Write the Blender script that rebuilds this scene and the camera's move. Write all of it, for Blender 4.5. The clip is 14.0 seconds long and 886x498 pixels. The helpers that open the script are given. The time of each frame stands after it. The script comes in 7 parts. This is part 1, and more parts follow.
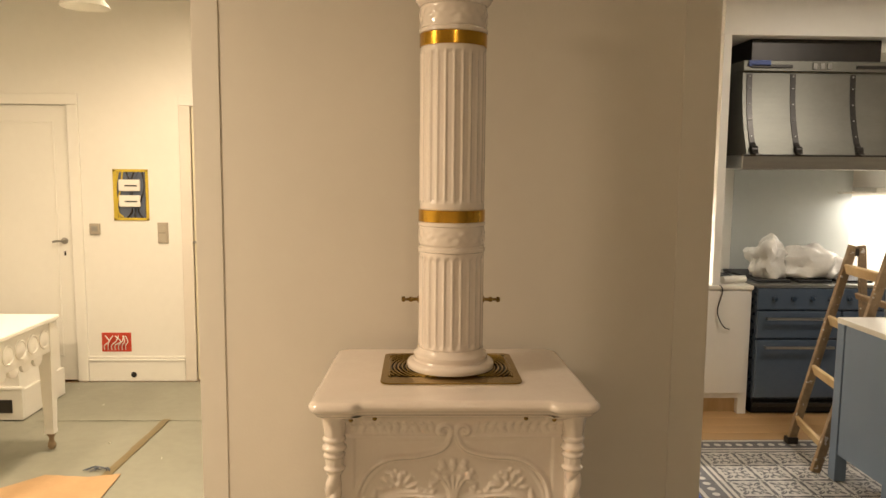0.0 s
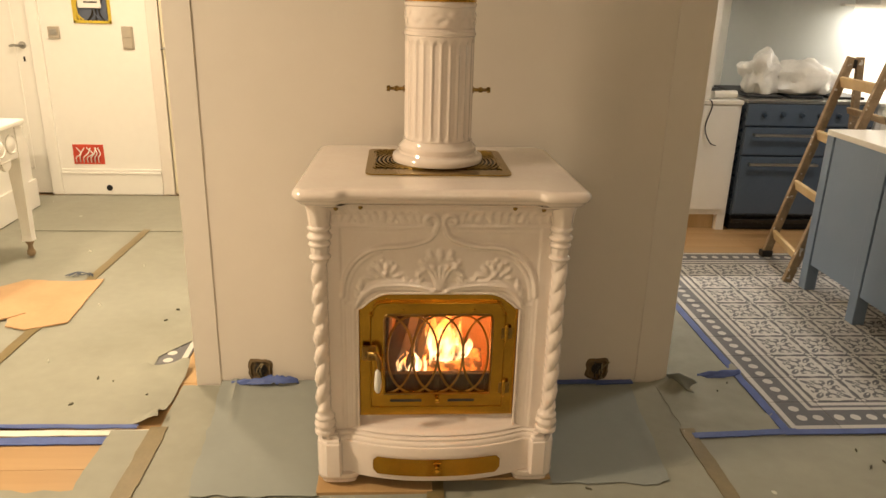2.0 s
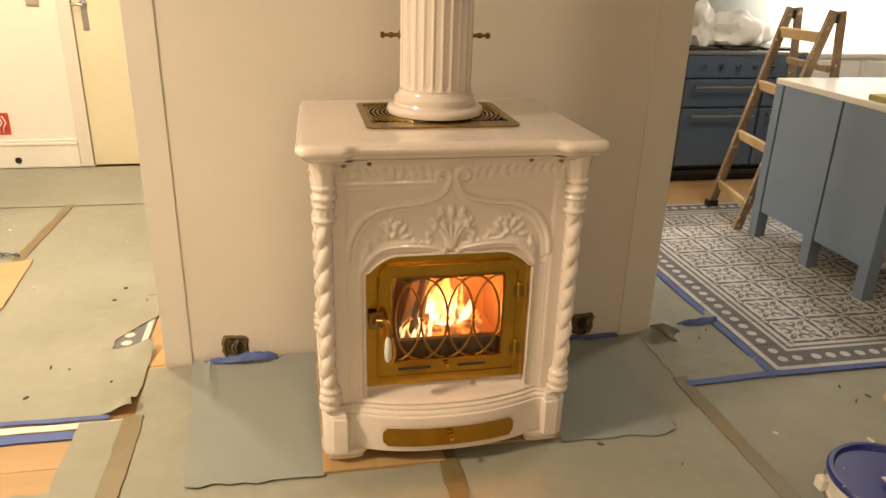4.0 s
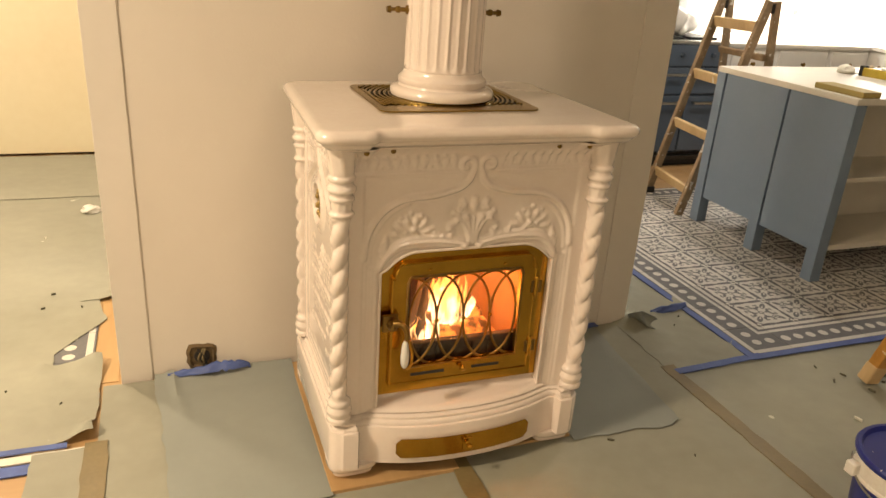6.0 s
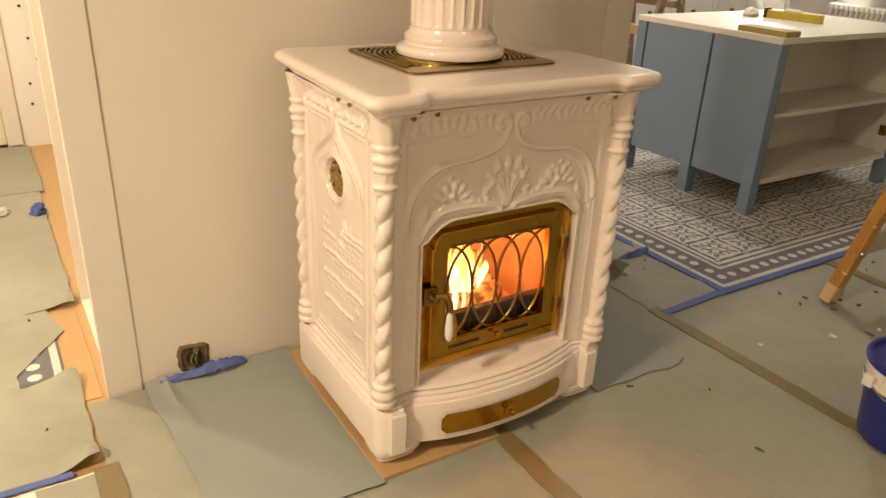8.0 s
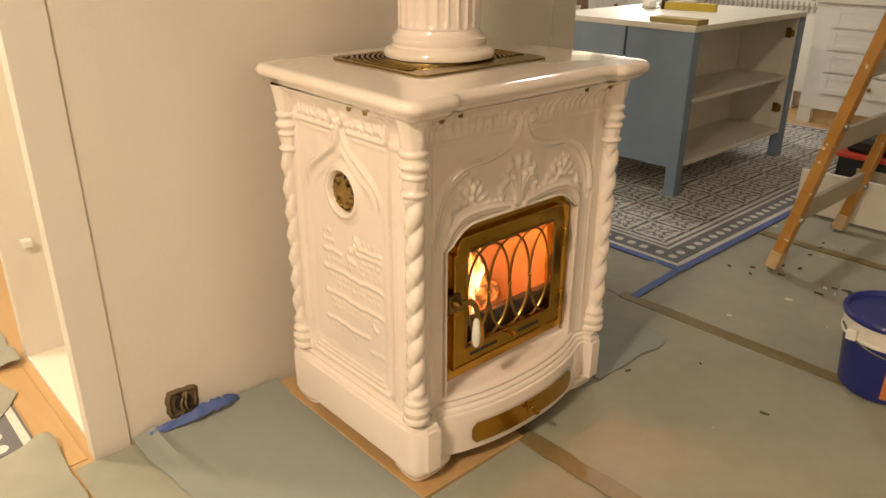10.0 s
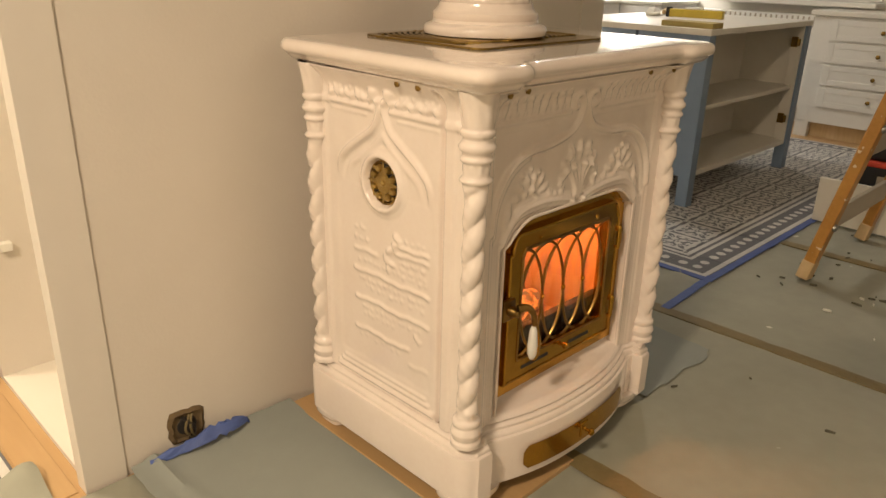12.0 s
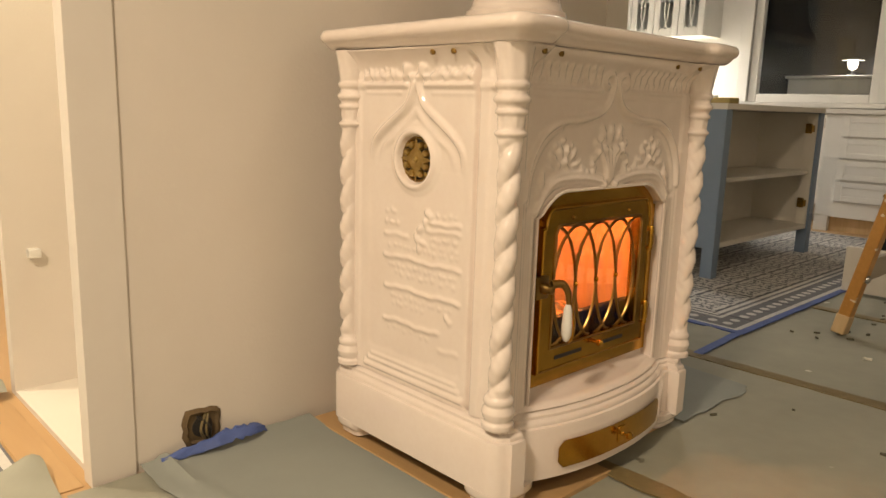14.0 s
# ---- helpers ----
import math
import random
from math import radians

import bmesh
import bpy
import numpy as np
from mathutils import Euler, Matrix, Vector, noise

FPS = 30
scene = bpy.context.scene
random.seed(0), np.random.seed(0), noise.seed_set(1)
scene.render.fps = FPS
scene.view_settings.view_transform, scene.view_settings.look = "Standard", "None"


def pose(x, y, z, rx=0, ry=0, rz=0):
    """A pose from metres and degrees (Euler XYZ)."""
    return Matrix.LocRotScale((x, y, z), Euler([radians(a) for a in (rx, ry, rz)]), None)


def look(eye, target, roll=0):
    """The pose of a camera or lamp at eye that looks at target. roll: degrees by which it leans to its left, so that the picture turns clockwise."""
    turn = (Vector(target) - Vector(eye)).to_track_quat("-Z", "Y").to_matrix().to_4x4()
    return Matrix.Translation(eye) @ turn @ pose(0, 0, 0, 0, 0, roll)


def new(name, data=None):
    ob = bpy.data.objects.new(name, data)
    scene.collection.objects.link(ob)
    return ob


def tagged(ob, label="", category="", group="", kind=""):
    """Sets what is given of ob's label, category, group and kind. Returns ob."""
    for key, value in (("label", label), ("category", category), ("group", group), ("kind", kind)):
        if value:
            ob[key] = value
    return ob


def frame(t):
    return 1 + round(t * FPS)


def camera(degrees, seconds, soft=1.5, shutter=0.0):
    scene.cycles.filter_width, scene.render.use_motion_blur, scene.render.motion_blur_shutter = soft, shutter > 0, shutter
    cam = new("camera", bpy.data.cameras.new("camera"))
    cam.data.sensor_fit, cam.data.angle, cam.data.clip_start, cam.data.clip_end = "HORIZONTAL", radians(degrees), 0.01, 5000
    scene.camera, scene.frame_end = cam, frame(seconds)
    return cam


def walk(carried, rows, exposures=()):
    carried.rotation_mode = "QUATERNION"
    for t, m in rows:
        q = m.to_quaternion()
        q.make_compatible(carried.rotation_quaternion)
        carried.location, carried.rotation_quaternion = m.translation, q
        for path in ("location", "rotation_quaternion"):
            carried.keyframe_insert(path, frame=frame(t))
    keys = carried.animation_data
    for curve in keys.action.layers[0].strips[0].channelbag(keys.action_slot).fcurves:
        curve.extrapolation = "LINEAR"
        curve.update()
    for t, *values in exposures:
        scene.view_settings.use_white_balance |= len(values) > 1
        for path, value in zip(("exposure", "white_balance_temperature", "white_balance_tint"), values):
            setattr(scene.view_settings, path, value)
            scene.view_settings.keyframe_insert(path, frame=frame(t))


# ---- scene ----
cam = camera(62.0, 14.0, soft=1.5)
PATH = [
    (0, (-0.108, -2.789, 1.683), (-0.043, -0.802, 1.464), 0.5),
    (0.5, (-0.107, -2.771, 1.645), (-0.057, -0.801, 1.302), 0.8),
    (1, (-0.094, -2.764, 1.602), (-0.051, -0.824, 1.119), 0.5),
    (1.5, (-0.092, -2.741, 1.569), (-0.028, -0.827, 0.993), 0.6),
    (2, (-0.131, -2.724, 1.535), (-0.006, -0.839, 0.877), 1.5),
    (2.5, (-0.188, -2.694, 1.516), (0.022, -0.834, 0.813), 2.3),
    (3, (-0.274, -2.664, 1.500), (0.000, -0.824, 0.766), 2.1),
    (5.5, (-0.630, -2.383, 1.411), (-0.057, -0.611, 0.682), 3.2),
    (6, (-0.735, -2.323, 1.400), (-0.061, -0.597, 0.647), 3.9),
    (6.5, (-0.892, -2.287, 1.390), (-0.095, -0.626, 0.611), 2.8),
    (7, (-1.008, -2.261, 1.400), (-0.123, -0.638, 0.638), 2.8),
    (7.5, (-1.039, -2.199, 1.375), (-0.110, -0.611, 0.591), 2.1),
    (8, (-1.091, -2.072, 1.347), (-0.112, -0.530, 0.530), 2.5),
    (10.5, (-1.363, -1.754, 1.304), (-0.082, -0.436, 0.514), 0.1),
    (11, (-1.323, -1.651, 1.287), (-0.031, -0.356, 0.478), 0.4),
    (11.5, (-1.325, -1.596, 1.237), (-0.032, -0.310, 0.417), 0.8),
    (12, (-1.358, -1.570, 1.174), (-0.035, -0.258, 0.447), 1.4),
    (12.5, (-1.368, -1.580, 1.085), (-0.009, -0.258, 0.449), 1.6),
    (13, (-1.384, -1.584, 0.971), (-0.018, -0.215, 0.459), 1.8),
    (13.5, (-1.402, -1.592, 0.874), (-0.044, -0.189, 0.441), 1.3),
    (14, (-1.429, -1.606, 0.837), (-0.073, -0.186, 0.458), 1.7),
]
walk(cam, [(t, look(eye, target, roll)) for t, eye, target, roll in PATH],
     exposures=[(0.0, -0.08, 6450, 10), (1.5, 0.0, 6450, 10), (3.0, 0.22, 6450, 10), (7.5, 0.19, 6380, 10), (9.5, 0.10, 6280, 10), (11.0, 0.0, 6200, 10), (12.0, -0.10, 6130, 10), (14.0, -0.08, 6080, 10)])

# ---- light: an evening interior, warm ceiling lamps, added fills, cool-white strips over the worktop ----
world = bpy.data.worlds.new("night")
scene.world = world
world.use_nodes = True
world.node_tree.nodes["Background"].inputs[0].default_value = (0.01, 0.012, 0.02, 1)
world.node_tree.nodes["Background"].inputs[1].default_value = 0.3
WARM = (1.0, 0.775, 0.53)
SOFT_WHITE = (1.0, 0.90, 0.78)


def area_lamp(name, place, target, size, watts, colour, size_y=None):
    data = bpy.data.lights.new(name, "AREA")
    data.energy, data.color, data.size = watts, colour, size
    if size_y:
        data.shape, data.size_y = "RECTANGLE", size_y
    else:
        data.shape = "DISK"
    ob = new(name, data)
    ob.matrix_world = look(place, target)
    return ob


CEIL = 2.90
area_lamp("lamp_left_room", (-1.90, 1.33, 2.51), (-1.90, 1.33, 0), 0.22, 43, WARM)
# unseen lamp added to brighten the back of the left room
area_lamp("lamp_hall", (-1.5, 1.9, CEIL - 0.06), (-1.5, 1.9, 0), 0.25, 16, WARM)
area_lamp("lamp_room", (-2.7, -1.3, CEIL - 0.06), (-2.7, -1.3, 0), 0.40, 120, WARM)
# unseen front fill, added to lift the stove and the wall's right side
area_lamp("lamp_room_far", (0.3, -3.8, CEIL - 0.06), (0.3, -3.8, 0), 0.40, 17, WARM)
# unseen lamp added to brighten the tiles and the island
area_lamp("lamp_kitchen", (2.75, 0.95, CEIL - 0.06), (2.75, 0.95, 0), 0.30, 25, SOFT_WHITE)
area_lamp("strip_back", (3.85, 2.75, 1.50), (3.85, 2.80, 0), 1.1, 18, SOFT_WHITE, 0.05)
area_lamp("strip_side", (5.0, 2.25, 1.50), (5.03, 2.25, 0), 0.05, 40, SOFT_WHITE, 0.8)
area_lamp("strip_left", (1.45, 2.75, 1.50), (1.45, 2.80, 0), 1.1, 38, SOFT_WHITE, 0.05)


def point_lamp(name, place, watts, colour, radius):
    data = bpy.data.lights.new(name, "POINT")
    data.energy, data.color, data.shadow_soft_size = watts, colour, radius
    ob = new(name, data)
    ob.location = place
    return ob


point_lamp("fire_glow", (0.07, -0.475, 0.622), 7.0, (1.0, 0.35, 0.085), 0.02)
# added lamp that lights the imitated reflection behind the window
point_lamp("lantern_glow", (6.18, 0.917, 1.325), 4.0, SOFT_WHITE, 0.015)
# unseen fill lamp, added to brighten the inside of the niche
point_lamp("niche_glow", (-0.62, 0.33, 2.2), 20.0, (1.0, 0.87, 0.55), 0.05)


# ---- materials ----
def material(name, colour, rough=0.5, metal=0.0, second=None, scale=6.0, mix=0.5, bump=0.0, bump_scale=60.0, coat=0.0,
             grain=None, spots=None):
    """Principled material with broad and fine variation; grain: stretch of the noise; spots: (colour, scale, threshold)."""
    m = bpy.data.materials.new(name)
    m.use_nodes = True
    t = m.node_tree
    b = t.nodes["Principled BSDF"]
    b.inputs["Roughness"].default_value, b.inputs["Metallic"].default_value = rough, metal
    b.inputs["Coat Weight"].default_value = coat
    b.inputs["Coat Roughness"].default_value = 0.06
    co = t.nodes.new("ShaderNodeTexCoord")
    mp = t.nodes.new("ShaderNodeMapping")
    t.links.new(co.outputs["Object"], mp.inputs[0])
    if grain:
        mp.inputs["Scale"].default_value = grain
    second = second or tuple(c * 0.86 for c in colour)

    def noise_node(sc, detail=4):
        n = t.nodes.new("ShaderNodeTexNoise")
        n.inputs["Scale"].default_value, n.inputs["Detail"].default_value = sc, detail
        t.links.new(mp.outputs[0], n.inputs["Vector"])
        return n

    big, fine = noise_node(scale), noise_node(scale * 9, 6)
    add = t.nodes.new("ShaderNodeMix")
    add.data_type = "FLOAT"
    add.inputs[0].default_value = 0.35
    t.links.new(big.outputs["Fac"], add.inputs[2])
    t.links.new(fine.outputs["Fac"], add.inputs[3])
    ramp = t.nodes.new("ShaderNodeValToRGB")
    ramp.color_ramp.elements[0].position, ramp.color_ramp.elements[1].position = 0.5 - 0.2 * mix - 0.08, 0.5 + 0.2 * mix + 0.08
    ramp.color_ramp.elements[0].color, ramp.color_ramp.elements[1].color = (*second, 1), (*colour, 1)
    t.links.new(add.outputs[0], ramp.inputs[0])
    out = ramp.outputs[0]
    if spots:
        sp = noise_node(spots[1], 2)
        sr = t.nodes.new("ShaderNodeValToRGB")
        sr.color_ramp.elements[0].position, sr.color_ramp.elements[1].position = spots[2], spots[2] + 0.02
        t.links.new(sp.outputs["Fac"], sr.inputs[0])
        mx = t.nodes.new("ShaderNodeMix")
        mx.data_type = "RGBA"
        mx.inputs[7].default_value = (*spots[0], 1)
        t.links.new(sr.outputs[0], mx.inputs[0])
        t.links.new(out, mx.inputs[6])
        out = mx.outputs[2]
    t.links.new(out, b.inputs["Base Color"])
    rr = t.nodes.new("ShaderNodeMapRange")
    rr.inputs[3].default_value, rr.inputs[4].default_value = max(0.02, rough * 0.8), min(1, rough * 1.2)
    t.links.new(fine.outputs["Fac"], rr.inputs[0])
    t.links.new(rr.outputs[0], b.inputs["Roughness"])
    if bump:
        bn = noise_node(bump_scale, 5)
        bp = t.nodes.new("ShaderNodeBump")
        bp.inputs["Strength"].default_value, bp.inputs["Distance"].default_value = min(1, bump), 0.004
        t.links.new(bn.outputs["Fac"], bp.inputs["Height"])
        t.links.new(bp.outputs[0], b.inputs["Normal"])
    return m


WALL = material("wall_paint", (0.72, 0.665, 0.59), 0.75, second=(0.68, 0.625, 0.55), scale=1.2, bump=0.12, bump_scale=120)
WHITE = material("white_paint", (0.80, 0.78, 0.72), 0.45, second=(0.76, 0.74, 0.68), scale=2, bump=0.05, bump_scale=80)
TRIM = material("trim_paint", (0.73, 0.68, 0.61), 0.5, second=(0.69, 0.64, 0.57), scale=2, bump=0.06, bump_scale=60)
CREAM = material("cream_paint", (0.74, 0.68, 0.50), 0.5, second=(0.70, 0.63, 0.44), scale=2, bump=0.05, bump_scale=80)
CEILING = material("ceiling_paint", (0.8, 0.78, 0.72), 0.9, scale=1, bump=0.1, bump_scale=90)
GLAZE = material("ivory_glaze", (0.84, 0.745, 0.675), 0.16, second=(0.80, 0.695, 0.62), scale=9, coat=1.0, bump=0.05, bump_scale=26)
BRASS = material("brass", (0.60, 0.34, 0.045), 0.19, 1.0, second=(0.45, 0.245, 0.03), scale=14, bump=0.03, bump_scale=40)
BRASS_PLATE = material("olive_brass", (0.36, 0.245, 0.062), 0.24, 1.0, second=(0.25, 0.165, 0.04), scale=10, bump=0.04, bump_scale=30)
BRASS_DULL = material("dull_brass", (0.33, 0.21, 0.065), 0.32, 1.0, second=(0.20, 0.125, 0.035), scale=25)
BRASS_WORN = material("worn_cast_brass", (0.58, 0.42, 0.16), 0.3, 1.0, second=(0.30, 0.20, 0.06), scale=40, bump=0.1, bump_scale=90)
SOOT = material("sooted_iron", (0.02, 0.018, 0.016), 0.7, second=(0.035, 0.03, 0.025), scale=30, bump=0.3)
FIREBRICK = material("firebrick", (0.56, 0.38, 0.22), 0.9, second=(0.36, 0.22, 0.12), scale=7, mix=0.9, bump=0.3, bump_scale=50)
LOG = material("charred_log", (0.16, 0.10, 0.06), 0.9, second=(0.30, 0.19, 0.11), scale=30, bump=0.8, bump_scale=60)


def ember(m):
    """Glowing cracks and patches on burning wood, also standing in for firelight."""
    t = m.node_tree
    p = t.nodes["Principled BSDF"]
    n = t.nodes.new("ShaderNodeTexNoise")
    n.inputs["Scale"].default_value, n.inputs["Detail"].default_value = 26, 5
    co = t.nodes.new("ShaderNodeTexCoord")
    t.links.new(co.outputs["Object"], n.inputs["Vector"])
    k = t.nodes.new("ShaderNodeMapRange")
    k.inputs[1].default_value, k.inputs[2].default_value = 0.46, 0.72
    k.inputs[3].default_value, k.inputs[4].default_value = 0.0, 2.2
    t.links.new(n.outputs["Fac"], k.inputs[0])
    p.inputs["Emission Color"].default_value = (1.0, 0.28, 0.04, 1)
    t.links.new(k.outputs[0], p.inputs["Emission Strength"])


ember(LOG)
CHAR = material("charred_bark", (0.035, 0.028, 0.024), 0.85, second=(0.13, 0.10, 0.08), scale=14, mix=1.0, bump=0.8, bump_scale=45, grain=(1, 1, 0.3))
PORCELAIN = material("porcelain", (0.82, 0.8, 0.74), 0.12, coat=0.5)
BLUE_RANGE = material("blue_enamel", (0.085, 0.115, 0.165), 0.3, second=(0.07, 0.10, 0.145), scale=4)
BLUE = material("blue_lacquer", (0.19, 0.255, 0.355), 0.42, second=(0.172, 0.235, 0.33), scale=4, bump=0.04, bump_scale=200)
BLUE_DARK = material("dark_blue_enamel", (0.035, 0.055, 0.085), 0.28, second=(0.03, 0.045, 0.07), scale=4)
WHITE_BOARD = material("white_board", (0.74, 0.71, 0.64), 0.4, second=(0.70, 0.66, 0.58), scale=3)
CHROME = material("brushed_steel", (0.42, 0.41, 0.38), 0.32, 1.0, second=(0.34, 0.33, 0.31), scale=5, grain=(1, 1, 14))
HOOD = material("hood_steel", (0.20, 0.195, 0.165), 0.46, 0.75, second=(0.16, 0.155, 0.13), scale=3, grain=(1, 8, 1))
DARK_STEEL = material("dark_steel", (0.06, 0.055, 0.05), 0.4, 0.8, scale=10)
BLACK = material("black_plastic", (0.012, 0.012, 0.013), 0.5)
SPLASH = material("grey_splash_glass", (0.54, 0.57, 0.55), 0.12, second=(0.50, 0.53, 0.52), scale=2)
PAPER = material("masking_paper", (0.355, 0.352, 0.288), 0.78, second=(0.235, 0.232, 0.182), scale=1.9, mix=1.0, bump=0.5, bump_scale=9,
                 spots=((0.62, 0.60, 0.52), 10, 0.755))
PAPER_GREY = material("grey_masking_paper", (0.29, 0.31, 0.285), 0.75, second=(0.235, 0.252, 0.23), scale=3, mix=0.9, bump=0.15, bump_scale=18)
CARDBOARD = material("cardboard", (0.56, 0.36, 0.19), 0.85, second=(0.48, 0.30, 0.15), scale=5, bump=0.2, bump_scale=30)
PACK_TAPE = material("brown_tape", (0.215, 0.165, 0.075), 0.4, second=(0.155, 0.118, 0.05), scale=9, bump=0.2, bump_scale=40)
BLUE_TAPE = material("blue_tape", (0.085, 0.135, 0.38), 0.6, second=(0.06, 0.09, 0.25), scale=12, bump=0.3, bump_scale=60)
OAK = material("oak", (0.53, 0.345, 0.165), 0.45, second=(0.39, 0.235, 0.095), scale=5, grain=(1, 0.08, 1), mix=0.9)
PINE = material("pine", (0.62, 0.46, 0.25), 0.6, second=(0.48, 0.33, 0.16), scale=9, grain=(1, 1, 0.12), spots=((0.7, 0.66, 0.55), 26, 0.70))
OLD_WOOD = material("worn_ladder_wood", (0.40, 0.29, 0.17), 0.7, second=(0.15, 0.10, 0.055), scale=16, mix=1.0, bump=0.3,
                    spots=((0.62, 0.58, 0.5), 30, 0.66))
VARNISHED = material("varnished_pine", (0.55, 0.28, 0.055), 0.4, second=(0.34, 0.155, 0.025), scale=9, mix=1.0, bump=0.15, bump_scale=50, spots=((0.7, 0.6, 0.4), 30, 0.69))
BAG = material("white_bag_film", (0.78, 0.76, 0.7), 0.35, second=(0.62, 0.6, 0.55), scale=14, bump=0.6, bump_scale=25)
BUCKET_BLUE = material("blue_plastic", (0.018, 0.028, 0.22), 0.35, second=(0.014, 0.02, 0.17), scale=12, spots=((0.5, 0.5, 0.5), 40, 0.76))
LABEL_WHITE = material("bucket_white", (0.78, 0.76, 0.72), 0.4, second=(0.66, 0.62, 0.56), scale=16)
ORANGE = material("orange_label", (0.60, 0.20, 0.06), 0.5)
RED = material("red_insulation", (0.62, 0.07, 0.03), 0.6, second=(0.45, 0.04, 0.02), scale=30)
YELLOW = material("yellow_paint", (0.62, 0.46, 0.04), 0.45, second=(0.5, 0.36, 0.03), scale=20)
CABLE_BLUE = material("blue_grey_cable", (0.10, 0.12, 0.17), 0.5)
PLASTIC_GREY = material("grey_plastic", (0.42, 0.37, 0.29), 0.5)
MORTAR = material("bare_mortar", (0.20, 0.135, 0.06), 0.9, second=(0.06, 0.04, 0.022), scale=30, mix=1.0, bump=0.9, bump_scale=60)
GROUT = material("grout", (0.36, 0.34, 0.30), 0.85, second=(0.28, 0.26, 0.23), scale=20, bump=0.2)
SCRAP = material("dark_scrap", (0.06, 0.055, 0.035), 0.8, second=(0.14, 0.13, 0.09), scale=60)
YELLOW_WOOD = material("olive_timber", (0.42, 0.33, 0.10), 0.6, second=(0.32, 0.24, 0.07), scale=14, grain=(1, 0.15, 1))
CHIP = material("plaster_chip", (0.75, 0.72, 0.62), 0.8, scale=40)
NIGHT = material("night_backdrop", (0.01, 0.011, 0.014), 0.9)


def glass_material(name, tint, rough=0.0):
    m = bpy.data.materials.new(name)
    m.use_nodes = True
    b = m.node_tree.nodes["Principled BSDF"]
    b.inputs["Base Color"].default_value = (*tint, 1)
    b.inputs["Transmission Weight"].default_value, b.inputs["Roughness"].default_value, b.inputs["IOR"].default_value = 1.0, rough, 1.45
    return m


GLASS = glass_material("clear_glass", (0.95, 0.97, 0.96))
FIRE_GLASS = glass_material("stove_glass", (0.92, 0.86, 0.78))


def flame_material():
    m = bpy.data.materials.new("flame")
    m.use_nodes = True
    t = m.node_tree
    t.nodes.remove(t.nodes["Principled BSDF"])
    e = t.nodes.new("ShaderNodeEmission")
    co = t.nodes.new("ShaderNodeTexCoord")
    sep = t.nodes.new("ShaderNodeSeparateXYZ")
    t.links.new(co.outputs["Object"], sep.inputs[0])
    n = t.nodes.new("ShaderNodeTexNoise")
    n.inputs["Scale"].default_value = 22
    t.links.new(co.outputs["Object"], n.inputs["Vector"])
    m1 = t.nodes.new("ShaderNodeMath")
    m1.operation = "MULTIPLY_ADD"
    m1.inputs[1].default_value, m1.inputs[2].default_value = -3.6, 1.45
    t.links.new(sep.outputs["Z"], m1.inputs[0])
    m2 = t.nodes.new("ShaderNodeMath")
    m2.operation = "MULTIPLY_ADD"
    m2.inputs[1].default_value = 1.1
    t.links.new(n.outputs["Fac"], m2.inputs[0])
    t.links.new(m1.outputs[0], m2.inputs[2])
    r = t.nodes.new("ShaderNodeValToRGB")
    r.color_ramp.elements[0].position, r.color_ramp.elements[0].color = 0.05, (1.0, 0.16, 0.015, 1)
    r.color_ramp.elements[1].position, r.color_ramp.elements[1].color = 1.0, (1.0, 0.80, 0.46, 1)
    mid = r.color_ramp.elements.new(0.5)
    mid.color = (1.0, 0.36, 0.07, 1)
    t.links.new(m2.outputs[0], r.inputs[0])
    t.links.new(r.outputs[0], e.inputs[0])
    e.inputs[1].default_value = 5.5
    # ragged, see-through wisps
    mp = t.nodes.new("ShaderNodeMapping")
    mp.inputs["Scale"].default_value = (38, 38, 11)
    t.links.new(co.outputs["Object"], mp.inputs[0])
    w = t.nodes.new("ShaderNodeTexNoise")
    w.inputs["Scale"].default_value, w.inputs["Detail"].default_value = 1.0, 3
    t.links.new(mp.outputs[0], w.inputs["Vector"])
    k = t.nodes.new("ShaderNodeMapRange")
    k.inputs[1].default_value, k.inputs[2].default_value = 0.44, 0.74
    k.inputs[3].default_value, k.inputs[4].default_value = 0.0, 0.75
    t.links.new(w.outputs["Fac"], k.inputs[0])
    tr = t.nodes.new("ShaderNodeBsdfTransparent")
    mx = t.nodes.new("ShaderNodeMixShader")
    t.links.new(k.outputs[0], mx.inputs[0])
    t.links.new(tr.outputs[0], mx.inputs[1])
    t.links.new(e.outputs[0], mx.inputs[2])
    t.links.new(mx.outputs[0], t.nodes["Material Output"].inputs[0])
    return m


FLAME = flame_material()


def emitter(name, colour, strength):
    m = bpy.data.materials.new(name)
    m.use_nodes = True
    b = m.node_tree.nodes["Principled BSDF"]
    b.inputs["Emission Color"].default_value, b.inputs["Emission Strength"].default_value = (*colour, 1), strength
    return m


LAMP_GLOW = emitter("lamp_diffuser", (1.0, 0.85, 0.6), 4.0)
STRIP_GLOW = emitter("strip_diffuser", (1.0, 0.93, 0.8), 6.0)


# ---- building helpers ----
def mesh_object(name, verts, faces, mat, smooth=True):
    me = bpy.data.meshes.new(name)
    me.from_pydata([tuple(map(float, v)) for v in verts], [], [tuple(map(int, f)) for f in faces])
    me.materials.append(mat)
    if smooth:
        me.shade_smooth()
    me.update()
    return new(name, me)


def under(ob, parent, label=""):
    """Hang a part, whose mesh is in world coordinates, under its thing."""
    if parent is not None:
        ob.parent = parent
        ob.matrix_parent_inverse = parent_world(parent).inverted()
    if label:
        ob["label"] = label
    return ob


def parent_world(ob):
    m = ob.matrix_basis.copy()
    while ob.parent is not None:
        m = ob.parent.matrix_basis @ ob.matrix_parent_inverse @ m
        ob = ob.parent
    return m


